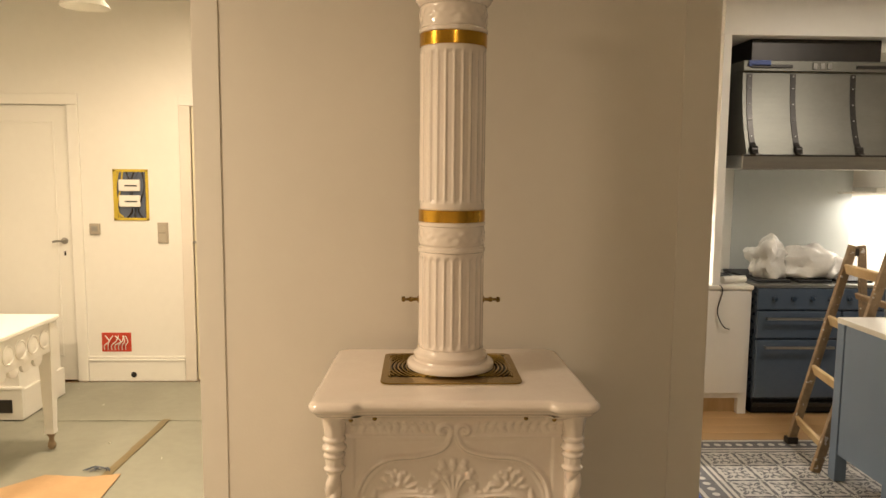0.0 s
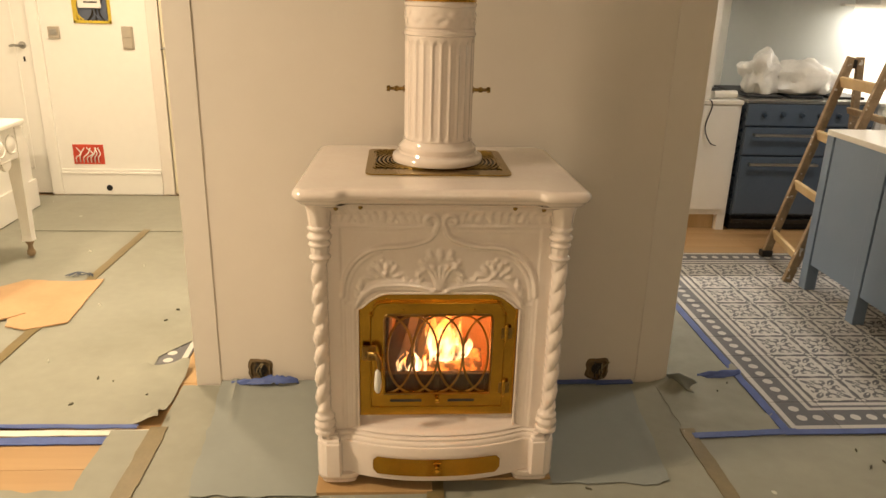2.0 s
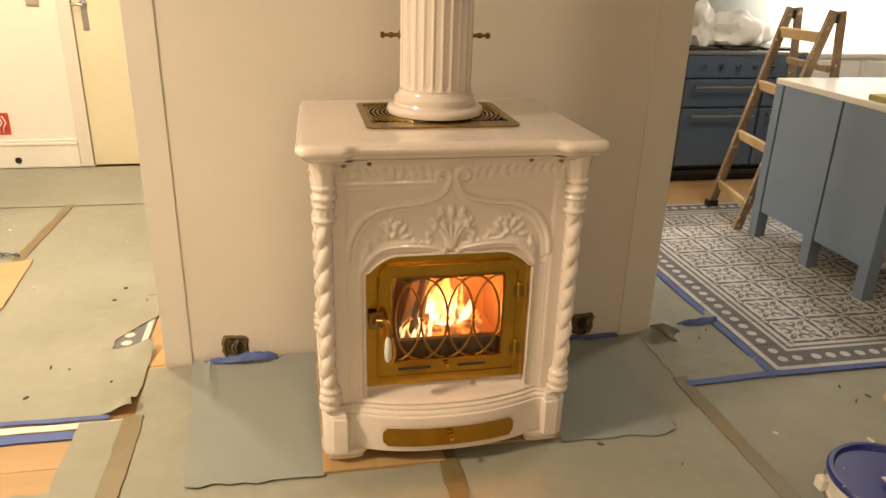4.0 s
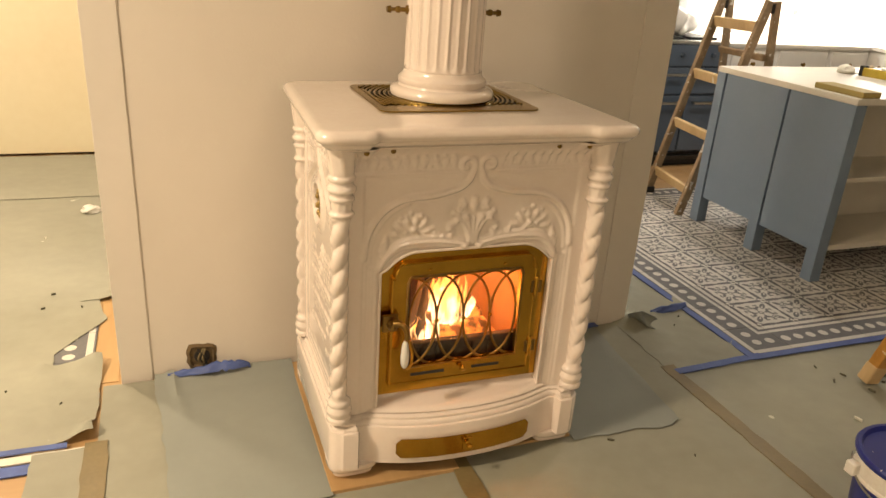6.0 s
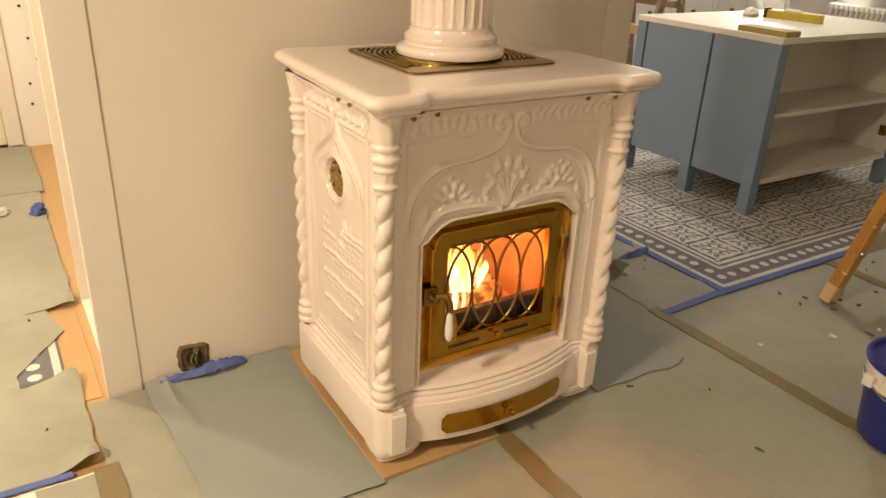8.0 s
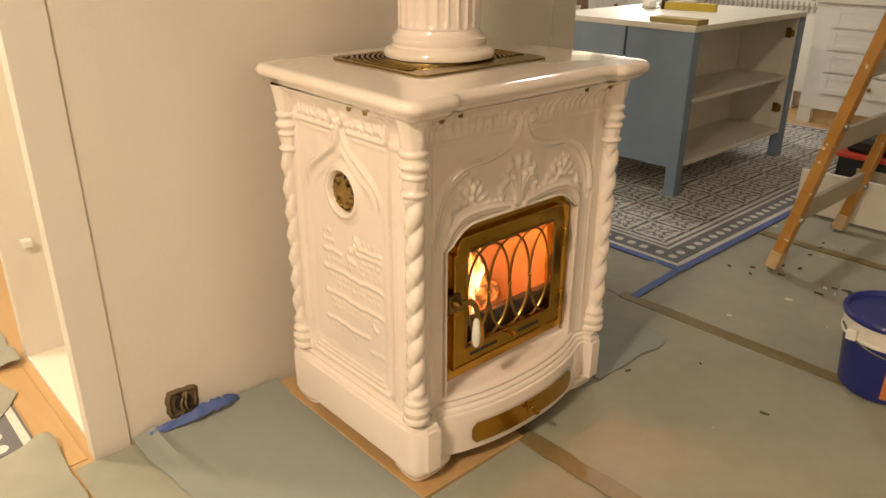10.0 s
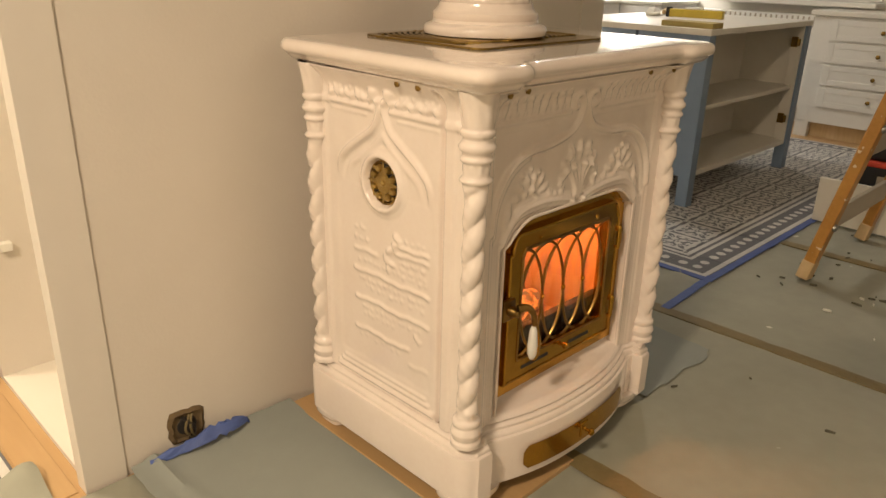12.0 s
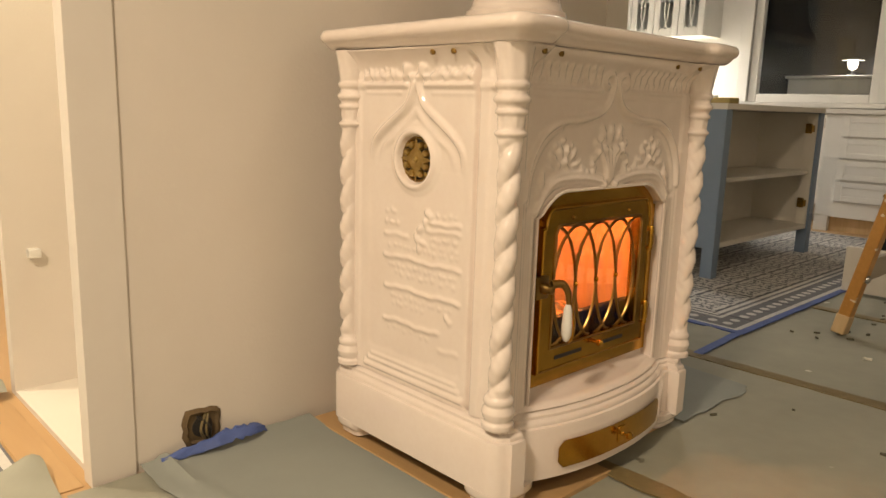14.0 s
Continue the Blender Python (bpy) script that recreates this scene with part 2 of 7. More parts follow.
def part(name, bm, mat, parent=None, label="", smooth=False):
    me = bpy.data.meshes.new(name)
    bmesh.ops.recalc_face_normals(bm, faces=bm.faces)
    bm.to_mesh(me)
    bm.free()
    me.materials.append(mat)
    if smooth:
        me.shade_smooth()
        me.set_sharp_from_angle(angle=radians(40))
    return under(new(name, me), parent, label)


def thing(name, place, label, category, group="", kind=""):
    ob = new(name)
    ob.empty_display_size = 0.1
    ob.location = place
    return tagged(ob, label, category, group, kind)


def box(lo, hi, bevel=0.003, segs=2, bm=None):
    """A bevelled box between two corners."""
    b = bmesh.new()
    bmesh.ops.create_cube(b, size=1)
    lo, hi = Vector(lo), Vector(hi)
    for v in b.verts:
        v.co = Vector((lo[i] + (v.co[i] + 0.5) * (hi[i] - lo[i]) for i in range(3)))
    if bevel:
        bmesh.ops.bevel(b, geom=b.edges, offset=min(bevel, 0.45 * min(abs(hi[i] - lo[i]) for i in range(3))), segments=segs, profile=0.5, affect="EDGES")
    if bm is None:
        return b
    tmp = bpy.data.meshes.new("tmp")
    b.to_mesh(tmp)
    b.free()
    bm.from_mesh(tmp)
    bpy.data.meshes.remove(tmp)
    return bm


def beam(a, b, w, d, bevel=0.004, up=(0, 0, 1)):
    """A bevelled bar from a to b, w wide across and d deep along up."""
    a, b = Vector(a), Vector(b)
    n = (b - a).length
    bm = box((-w / 2, -d / 2, 0), (w / 2, d / 2, n), bevel)
    z = (b - a).normalized()
    x = Vector(up).cross(z)
    if x.length < 1e-3:
        x = Vector((1, 0, 0))
    x.normalize()
    y = z.cross(x)
    m = Matrix((x, y, z)).transposed().to_4x4()
    m.translation = a
    bmesh.ops.transform(bm, matrix=m, verts=bm.verts)
    return bm


def lathe(profile, centre, seg=40, axis="z", cap=True):
    """Turned body from (radius, height) pairs."""
    bm = bmesh.new()
    rings = []
    for r, h in profile:
        ring = []
        for i in range(seg):
            a = 2 * math.pi * i / seg
            p = (r * math.cos(a), r * math.sin(a), h)
            if axis == "y":
                p = (p[0], -p[2], p[1])
            elif axis == "x":
                p = (p[2], p[0], p[1])
            ring.append(bm.verts.new(Vector(p) + Vector(centre)))
        rings.append(ring)
    for a, b in zip(rings, rings[1:]):
        for i in range(seg):
            bm.faces.new((a[i], a[(i + 1) % seg], b[(i + 1) % seg], b[i]))
    if cap:
        bm.faces.new(rings[0][::-1])
        bm.faces.new(rings[-1])
    return bm


def tube(points, radius, seg=8, closed=False, flat=1.0):
    """A round bar along a polyline."""
    bm = bmesh.new()
    pts = [Vector(p) for p in points]
    n = len(pts)
    rings = []
    ref = None
    for i, p in enumerate(pts):
        a = pts[(i - 1) % n] if closed or i else p
        b = pts[(i + 1) % n] if closed or i < n - 1 else p
        t = (b - a).normalized()
        if ref is None:
            ref = t.orthogonal().normalized()
        x = (ref - ref.dot(t) * t).normalized()
        ref = x
        y = t.cross(x)
        r = radius(i / max(1, n - 1)) if callable(radius) else radius
        rings.append([bm.verts.new(p + r * (math.cos(k * 2 * math.pi / seg) * x + flat * math.sin(k * 2 * math.pi / seg) * y)) for k in range(seg)])
    for i in range(n if closed else n - 1):
        a, b = rings[i], rings[(i + 1) % n]
        for k in range(seg):
            bm.faces.new((a[k], a[(k + 1) % seg], b[(k + 1) % seg], b[k]))
    if not closed:
        bm.faces.new(rings[0][::-1])
        bm.faces.new(rings[-1])
    return bm


def join(*bms):
    """Joins several bmeshes of ONE part into the first."""
    first = bms[0]
    for b in bms[1:]:
        tmp = bpy.data.meshes.new("tmp")
        b.to_mesh(tmp)
        b.free()
        first.from_mesh(tmp)
        bpy.data.meshes.remove(tmp)
    return first


def smooth_line(points, steps=8, closed=False):
    """Catmull-Rom through a few points."""
    p = [np.array(q, float) for q in points]
    n = len(p)
    out = []
    for i in range(n if closed else n - 1):
        a, b, c, d = (p[(i + k) % n] if closed else p[min(max(i + k, 0), n - 1)] for k in (-1, 0, 1, 2))
        for s in range(steps):
            t = s / steps
            out.append(0.5 * (2 * b + (c - a) * t + (2 * a - 5 * b + 4 * c - d) * t * t + (3 * b - a - 3 * c + d) * t ** 3))
    if not closed:
        out.append(p[-1])
    return np.array(out)


def loft(outline, profile, bottom=True, top=True):
    """A moulded slab: a closed plan outline, offset inwards and lifted along the profile of (offset, z)."""
    o = np.array(outline)
    n = len(o)
    nxt, prv = np.roll(o, -1, 0), np.roll(o, 1, 0)
    t = nxt - prv
    t /= np.linalg.norm(t, axis=1)[:, None] + 1e-9
    nor = np.stack([t[:, 1], -t[:, 0]], 1)
    area = 0.5 * np.sum(o[:, 0] * nxt[:, 1] - nxt[:, 0] * o[:, 1])
    if area < 0:
        nor = -nor
    verts, faces = [], []
    for off, z in profile:
        q = o + nor * off
        verts += [(x, y, z) for x, y in q]
    for k in range(len(profile) - 1):
        for i in range(n):
            j = (i + 1) % n
            faces.append((k * n + i, k * n + j, (k + 1) * n + j, (k + 1) * n + i))
    if bottom:
        faces.append(tuple(range(n))[::-1])
    if top:
        faces.append(tuple((len(profile) - 1) * n + i for i in range(n)))
    bm = bmesh.new()
    vs = [bm.verts.new(v) for v in verts]
    for f in faces:
        bm.faces.new([vs[i] for i in f])
    return bm


# ---- the setting ----
def wall(name, pieces, mat=WALL, label="painted plaster wall"):
    root = thing(name, (pieces[0][0][0], pieces[0][0][1], 0), label, "wall", kind="structure")
    for lo, hi in pieces:
        part("plaster", box(lo, hi, 0), mat, root)
    return root


floor = part("floor", box((-4.4, -4.6, -0.12), (5.5, 3.2, -0.016), 0), OAK)
tagged(floor, "oiled oak plank floor, mostly hidden under paper", "floor", kind="structure")
ceiling = part("ceiling", box((-4.4, -4.6, CEIL), (5.5, 3.2, CEIL + 0.1), 0), CEILING)
tagged(ceiling, "plain white painted ceiling", "ceiling", kind="structure")

BACK = 2.93
wall("wall_back", [((-4.4, BACK, -0.016), (-3.63, BACK + 0.15, CEIL)), ((-3.63, BACK, 2.13), (-2.763, BACK + 0.15, CEIL)),
                   ((-2.763, BACK, -0.016), (-1.845, BACK + 0.15, CEIL)), ((-1.845, BACK, 2.13), (-1.04, BACK + 0.15, CEIL)),
                   ((-1.04, BACK, -0.016), (5.15, BACK + 0.15, CEIL))], WHITE, "white painted wall with doors and kitchen along it")
wall("wall_left", [((-4.4, -4.6, -0.016), (-4.25, BACK, CEIL))], WHITE, "white painted side wall")
wall("wall_front", [((-4.25, -4.6, -0.016), (5.15, -4.45, CEIL))], WALL, "plain painted wall behind the visitor")
WX = 5.15
wall("wall_right", [((WX, -4.6, -0.016), (WX + 0.2, 0.36, CEIL)), ((WX, 0.36, -0.016), (WX + 0.2, 1.42, 0.96)), ((WX, 0.36, 2.2), (WX + 0.2, 1.42, CEIL)),
                    ((WX, 1.42, -0.016), (WX + 0.2, BACK + 0.15, CEIL))], WHITE, "white painted wall with a window")
night = part("backdrop", box((6.4, -1.5, -0.1), (6.5, 4.0, 3.5), 0), NIGHT)
tagged(night, "dark night outside the window", "backdrop", kind="structure")

# the pier behind the stove: a slab front, a slab back and an open niche in its left side
wall("wall_pier", [((-0.93, 0.012, -0.016), (1.0, 0.06, CEIL)), ((-0.93, 0.675, -0.016), (1.0, 0.72, CEIL)),
                   ((-0.45, 0.06, -0.016), (1.0, 0.675, CEIL)), ((-0.93, 0.06, -0.016), (-0.45, 0.675, 0.0))], WALL, "pale painted pier behind the stove with a niche")


for x0, x1 in ((-0.945, -0.847), (0.880, 1.015)):
    strip = part("trim", box((x0, -0.0015, -0.0158), (x1, 0.05, CEIL), 0.001, 1), TRIM)
    tagged(strip, "pale painted flat board edging the pier", "trim", kind="structure")
PANEL = part("trim", box((-0.86, 0.0035, -0.0155), (0.89, 0.02, CEIL), 0.0), WALL)
tagged(PANEL, "large flat painted panel behind the stove", "wall panel", kind="structure")


def door(name, x0, x1, handle_x, label, mat=WHITE):
    root = thing(name, ((x0 + x1) / 2, BACK, 0), label, "door", kind="structure")
    w = x1 - x0
    part("door_leaf", box((x0 + 0.001, BACK + 0.012, 0.004), (x1 - 0.001, BACK + 0.052, 2.129), 0.002), mat, root)
    for z0, z1 in ((0.20, 2.0),) if mat is WHITE else ():
        frame_pts = [(x0 + 0.12, z0), (x1 - 0.12, z0), (x1 - 0.12, z1), (x0 + 0.12, z1)]
        bm = bmesh.new()
        for (ax, az), (bx, bz) in zip(frame_pts, frame_pts[1:] + frame_pts[:1]):
            box((min(ax, bx) - 0.008, BACK + 0.006, min(az, bz) - 0.008), (max(ax, bx) + 0.008, BACK + 0.02, max(az, bz) + 0.008), 0.004, bm=bm)
        part("panel_moulding", bm, mat, root)
    for a, b in ((x0 - 0.085, x0), (x1, x1 + 0.085)):
        part("casing", box((a, BACK - 0.022, 0), (b, BACK + 0.03, 2.13), 0.006), TRIM if mat is not WHITE else WHITE, root)
    part("casing", box((x0 - 0.085, BACK - 0.024, 2.13), (x1 + 0.085, BACK + 0.03, 2.21), 0.006), WHITE, root)
    hd = part("door_handle", join(lathe([(0.026, 0), (0.026, 0.006), (0.01, 0.008), (0.009, 0.045)], (handle_x, BACK + 0.012, 1.10), 20, "y"),
                                  tube([(handle_x, BACK - 0.034, 1.10), (handle_x - 0.04, BACK - 0.036, 1.102), (handle_x - 0.07, BACK - 0.034, 1.095)], 0.009)),
              CHROME, root, "steel lever handle", True)
    if mat is WHITE:
        part("key_plate", box((handle_x - 0.007, BACK + 0.007, 0.985), (handle_x + 0.007, BACK + 0.013, 1.02), 0.003), DARK_STEEL, root)
    else:
        part("key_plate", box((handle_x - 0.02, BACK + 0.007, 0.93), (handle_x + 0.02, BACK + 0.0135, 1.15), 0.003), CHROME, root, "tall steel handle plate")
    return root


door("door_1", -3.63, -2.763, -2.83, "closed white panelled door with a steel handle")
door("door_2", -1.845, -1.04, -1.77, "closed cream door with a yellowish frame", CREAM)
for lo, hi in (((-2.675, BACK - 0.02, 0), (-1.932, BACK, 0.16)),):
    bb = part("baseboard", join(box(lo, hi, 0.003), box((lo[0], BACK - 0.028, 0.16), (hi[0], BACK, 0.178), 0.006, 3), box((lo[0], BACK - 0.016, 0.178), (hi[0], BACK, 0.20), 0.006, 3)), WHITE)
    tagged(bb, "tall white moulded baseboard", "baseboard", kind="structure")
sock = part("outlet_hole", lathe([(0.022, 0.0), (0.022, 0.006)], (-2.33, BACK - 0.0205, 0.055), 20, "y"), BLACK)
tagged(sock, "round black outlet hole in the baseboard", "outlet")


def wall_boxes():
    """The open electrical boxes, switch and plates of the left room's wall."""
    y = BACK
    root = thing("fuse_box", (-2.22, y, 1.4), "open recessed fuse box with yellow edge and cables", "fuse box")
    part("back_plate", box((-2.345, y - 0.006, 1.22), (-2.10, y + 0.001, 1.585), 0.002), CABLE_BLUE, root)
    rim = bmesh.new()
    for lo, hi in (((-2.35, 1.215), (-2.33, 1.59)), ((-2.115, 1.215), (-2.095, 1.59)), ((-2.35, 1.215), (-2.095, 1.235)), ((-2.35, 1.57), (-2.095, 1.59))):
        box((lo[0], y - 0.012, lo[1]), (hi[0], y, hi[1]), 0.003, bm=rim)
    part("rim", rim, YELLOW, root, "ragged yellow rim")
    for z in (1.43, 1.315):
        part("breaker_cover", box((-2.305, y - 0.03, z), (-2.15, y - 0.004, z + 0.085), 0.008), WHITE, root, "white breaker cover")
        part("marking", box((-2.26, y - 0.0315, z + 0.035), (-2.17, y - 0.029, z + 0.045), 0), DARK_STEEL, root)
    rnd = random.Random(4)
    for i in range(9):
        x = -2.335 + 0.028 * i
        keep_in = lambda v: min(max(v, -2.325), -2.12)
        pts = smooth_line([(keep_in(x), y - 0.01, 1.235), (keep_in(x + rnd.uniform(-.05, .05)), y - 0.02, 1.3), (keep_in(x + rnd.uniform(-.06, .06)), y - 0.015, 1.46), (keep_in(x), y - 0.01, 1.57)], 4)
        part("cable", tube(pts, 0.006, 6), YELLOW if i < 3 else (DARK_STEEL if i % 2 else CABLE_BLUE), root, smooth=True)
    s = thing("thermostat", (-2.49, y, 1.15), "small grey square thermostat on the wall", "thermostat")
    part("body", box((-2.53, y - 0.02, 1.11), (-2.455, y, 1.19), 0.004), PLASTIC_GREY, s)
    part("screen", box((-2.515, y - 0.023, 1.135), (-2.47, y - 0.0195, 1.17), 0.002), CHROME, s)
    w = thing("wall_switch", (-2.0, y, 1.12), "pale grey double light switch plate", "switch")
    part("plate", box((-2.037, y - 0.012, 1.045), (-1.96, y, 1.20), 0.003), PLASTIC_GREY, w)
    part("rocker", box((-2.028, y - 0.017, 1.125), (-1.969, y - 0.011, 1.19), 0.003), PLASTIC_GREY, w)
    part("rocker", box((-2.028, y - 0.017, 1.055), (-1.969, y - 0.011, 1.12), 0.003), PLASTIC_GREY, w)
    r = thing("junction_box", (-2.37, y, 0.3), "open red wall box with loose white wires", "junction box")
    part("back_plate", box((-2.48, y - 0.004, 0.225), (-2.262, y + 0.001, 0.37), 0.002), RED, r)
    for i in range(7):
        x = -2.46 + 0.026 * i
        pts = smooth_line([(x, y - 0.005, 0.24), (x + 0.01, y - 0.03, 0.28), (x + rnd.uniform(0, .06), y - 0.035, 0.31), (x + rnd.uniform(0, .07), y - 0.02, 0.35)], 4)
        part("wire", tube(pts, 0.004, 6), WHITE, r, smooth=True)
    for i, (x, z) in enumerate(((-0.845, 0.80), (-0.83, 0.62), (-0.862, 0.36), (-0.87, 0.24), (-0.80, 0.5))):
        h = part("wall_plug", lathe([(0.008, 0), (0.008, 0.004), (0.004, 0.005)], (x, y - 0.001, z), 12, "y"), DARK_STEEL)
        tagged(h, "small dark plug in a drill hole of the white wall", "wall plug", "wall plugs")
    pin = part("shelf_pin", box((-0.875, 0.648, 0.385), (-0.842, 0.676, 0.41), 0.003), WHITE)
    tagged(pin, "small white shelf pin in the niche wall", "shelf pin")


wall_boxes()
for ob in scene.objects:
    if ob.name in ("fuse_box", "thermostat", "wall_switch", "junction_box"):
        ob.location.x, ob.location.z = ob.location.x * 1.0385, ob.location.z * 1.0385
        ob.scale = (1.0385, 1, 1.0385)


def open_socket(x0, x1, z0, z1, label):
    root = thing("wall_socket_hole", ((x0 + x1) / 2, 0.0, z0), label, "wall hole", "open sockets beside the stove")
    rnd = random.Random(int(x0 * 100))
    # ragged mortar ring with a flat dark middle and cables
    c = ((x0 + x1) / 2, (z0 + z1) / 2)
    pts = []
    for i in range(22):
        a = 2 * math.pi * i / 22
        sx, sz = math.cos(a), math.sin(a)
        k = 1 / max(abs(sx), abs(sz))
        pts.append((c[0] + (x1 - x0) / 2 * sx * min(k, 1.20) * rnd.uniform(.87, 1.07), c[1] + (z1 - z0) / 2 * sz * min(k, 1.20) * rnd.uniform(.87, 1.07)))
    bm = bmesh.new()
    outer = [bm.verts.new((x, 0.0035, z)) for x, z in pts]
    inner = [bm.verts.new((c[0] + (x - c[0]) * .8, -0.004, c[1] + (z - c[1]) * .8)) for x, z in pts]
    deep = [bm.verts.new((c[0] + (x - c[0]) * .7, 0.0025, c[1] + (z - c[1]) * .7)) for x, z in pts]
    for a, b in ((outer, inner), (inner, deep)):
        for i in range(22):
            j = (i + 1) % 22
            bm.faces.new((a[i], a[j], b[j], b[i]))
    bm.faces.new(deep)
    part("mortar_edge", bm, MORTAR, root, "ragged bare mortar", True)
    # thin dark disc; its colour stands for the shade inside the hole
    part("cavity", lathe([(0.027, 0), (0.025, 0.0015)], (c[0], 0.003, c[1]), 20, "y"), SOOT, root)
    for i in range(4):
        x = c[0] + rnd.uniform(-.025, .025)
        part("cable", tube(smooth_line([(x, 0.0, z0 + 0.01), (x + rnd.uniform(-.03, .03), -0.018, c[1]), (x + rnd.uniform(-.03, .03), -0.003, z1 - 0.02)], 5), 0.0032, 6),
             PACK_TAPE if i % 2 else DARK_STEEL, root, smooth=True)


open_socket(-0.735, -0.635, 0.005, 0.108, "open socket hole with ragged mortar and cables")
open_socket(0.665, 0.765, 0.0, 0.105, "open socket hole with dark cables beside the stove")


# ---- window, right wall ----
def kitchen_window():
    x = WX
    y0, y1, z0, z1 = 0.36, 1.42, 0.96, 2.2
    root = thing("window_1", (x, (y0 + y1) / 2, z0), "white framed window, black with night", "window", kind="structure")
    fr = bmesh.new()
    for lo, hi in (((y0, z0), (y0 + 0.07, z1)), ((y1 - 0.07, z0), (y1, z1)), ((y0 + 0.07, z0), (y1 - 0.07, z0 + 0.07)), ((y0 + 0.07, z1 - 0.07), (y1 - 0.07, z1))):
        box((x + 0.02, lo[0], lo[1]), (x + 0.09, hi[0], hi[1]), 0.006, bm=fr)
    part("window_frame", fr, WHITE, root)
    part("pane", box((x + 0.05, y0 + 0.065, z0 + 0.065), (x + 0.056, y1 - 0.065, z1 - 0.065), 0), GLASS, root)
    part("window_sill", box((x - 0.20, y0 - 0.12, z0 - 0.045), (x + 0.03, y1 + 0.12, z0 - 0.005), 0.008), WHITE, root)
    for a, b in ((y0 - 0.10, y0), (y1, y1 + 0.10)):
        part("casing", box((x - 0.02, a, z0), (x + 0.02, b, z1 + 0.1), 0.005), WHITE, root)
    part("casing", box((x - 0.022, y0, z1), (x + 0.018, y1, z1 + 0.1), 0.005), WHITE, root)


kitchen_window()


# ---- ceiling lamps ----
# assumed rims, added round the lamps that stay out of view
for px, py, lab in ((-1.5, 1.9, "hall"), (-2.7, -1.3, "room"), (0.3, -3.8, "far"), (2.75, 0.95, "kitchen")):
    cl = thing("ceiling_light", (px, py, CEIL), "round white rim added round an unseen ceiling lamp", "ceiling light", "ceiling lights")
    part("rim", lathe([(0.21, 0.0), (0.21, -0.04), (0.19, -0.05), (0.185, 0.0)], (px, py, CEIL), 32, cap=False), WHITE, cl, smooth=True)


def pendant():
    x, y, z = -1.90, 1.33, 2.52
    p = thing("pendant_lamp", (x, y, CEIL), "white conical pendant lamp hanging from the ceiling", "pendant lamp")
    part("shade", lathe([(0.125, z), (0.12, z + 0.012), (0.05, z + 0.10), (0.03, z + 0.13), (0.026, z + 0.13), (0.115, z + 0.010)], (x, y, 0), 32, cap=False), WHITE, p, smooth=True)
    part("cord", tube([(x, y, z + 0.12), (x, y, CEIL)], 0.004, 8), WHITE, p, smooth=True)
    part("ceiling_rose", lathe([(0.05, CEIL - 0.03), (0.05, CEIL - 0.005), (0.045, CEIL)], (x, y, 0), 24), WHITE, p, smooth=True)


pendant()

# added outside the pane: wall, ledge and lamp that imitate the room's reflection
outer = part("outer_wall", box((6.2, -1.4, -0.1), (6.32, 1.50, 1.205), 0.01), WHITE)
tagged(outer, "low white wall standing in for the room's reflection in the pane", "garden wall", kind="structure")
reflection_ledge = part("coping", box((6.165, -1.4, 1.206), (6.34, 1.52, 1.235), 0.008), WHITE)
tagged(reflection_ledge, "pale ledge standing in for the reflection's bright edge", "coping", kind="structure")
lantern = thing("garden_lantern", (6.25, 0.94, 1.235), "small lit lamp standing in for a lamp reflected in the pane", "lantern")
part("lantern_base", lathe([(0.03, 1.235), (0.03, 1.25), (0.012, 1.256), (0.012, 1.29)], (6.25, 0.94, 0), 16), BLACK, lantern, smooth=True)
part("globe", lathe([(0.012, 1.285), (0.035, 1.30), (0.045, 1.335), (0.045, 1.365), (0.01, 1.37)], (6.25, 0.94, 0), 16), LAMP_GLOW, lantern, "glowing globe of the reflected lamp", smooth=True)
part("cap", lathe([(0.10, 1.372), (0.09, 1.380), (0.02, 1.395), (0.001, 1.396)], (6.25, 0.94, 0), 20), WHITE, lantern, smooth=True)


# ---- the stove ----
def seg_dist(px, pz, line):
    """Distance of grid points to a polyline."""
    best = np.full(px.shape, 9.0)
    for (ax, az), (bx, bz) in zip(line[:-1], line[1:]):
        dx, dz = bx - ax, bz - az
        q = dx * dx + dz * dz + 1e-12
        t = np.clip(((px - ax) * dx + (pz - az) * dz) / q, 0, 1)
        best = np.minimum(best, np.hypot(px - ax - t * dx, pz - az - t * dz))
    return best


def ridge(d, w, h):
    """A half-round bead of half width w."""
    return np.where(d < w, h * np.sqrt(np.clip(1 - (d / w) ** 2, 0, 1)), -9.0)


def petal(px, pz, cx, cz, angle, a, b, h):
    """An egg-shaped swelling; angle in degrees from up, clockwise."""
    s, c = math.sin(radians(angle)), math.cos(radians(angle))
    u, v = (px - cx) * s + (pz - cz) * c, (px - cx) * c - (pz - cz) * s
    k = 1 - (u / a) ** 2 - (v / (b * (1 + 0.35 * u / a))) ** 2
    return np.where(k > 0, h * np.sqrt(np.clip(k, 0, 1)), -9.0)


def ripple(x, z):
    return 0.0012 * (np.sin(x * 61 + z * 23) * np.sin(z * 47 - x * 19))


OPEN_TOP = 0.668


def opening_top(a):
    """Height of the fire opening's arched top at |x| = a."""
    k = np.clip((a - 0.15) / 0.085, 0, 1)
    return np.where(a > 0.236, 0.615, OPEN_TOP - 0.045 * k ** 2)


OGEE = smooth_line([(0.014, 0.874), (0.022, 0.856), (0.048, 0.836), (0.111, 0.820), (0.166, 0.816), (0.205, 0.808), (0.244, 0.785), (0.272, 0.751), (0.289, 0.71), (0.295, 0.66)], 7)
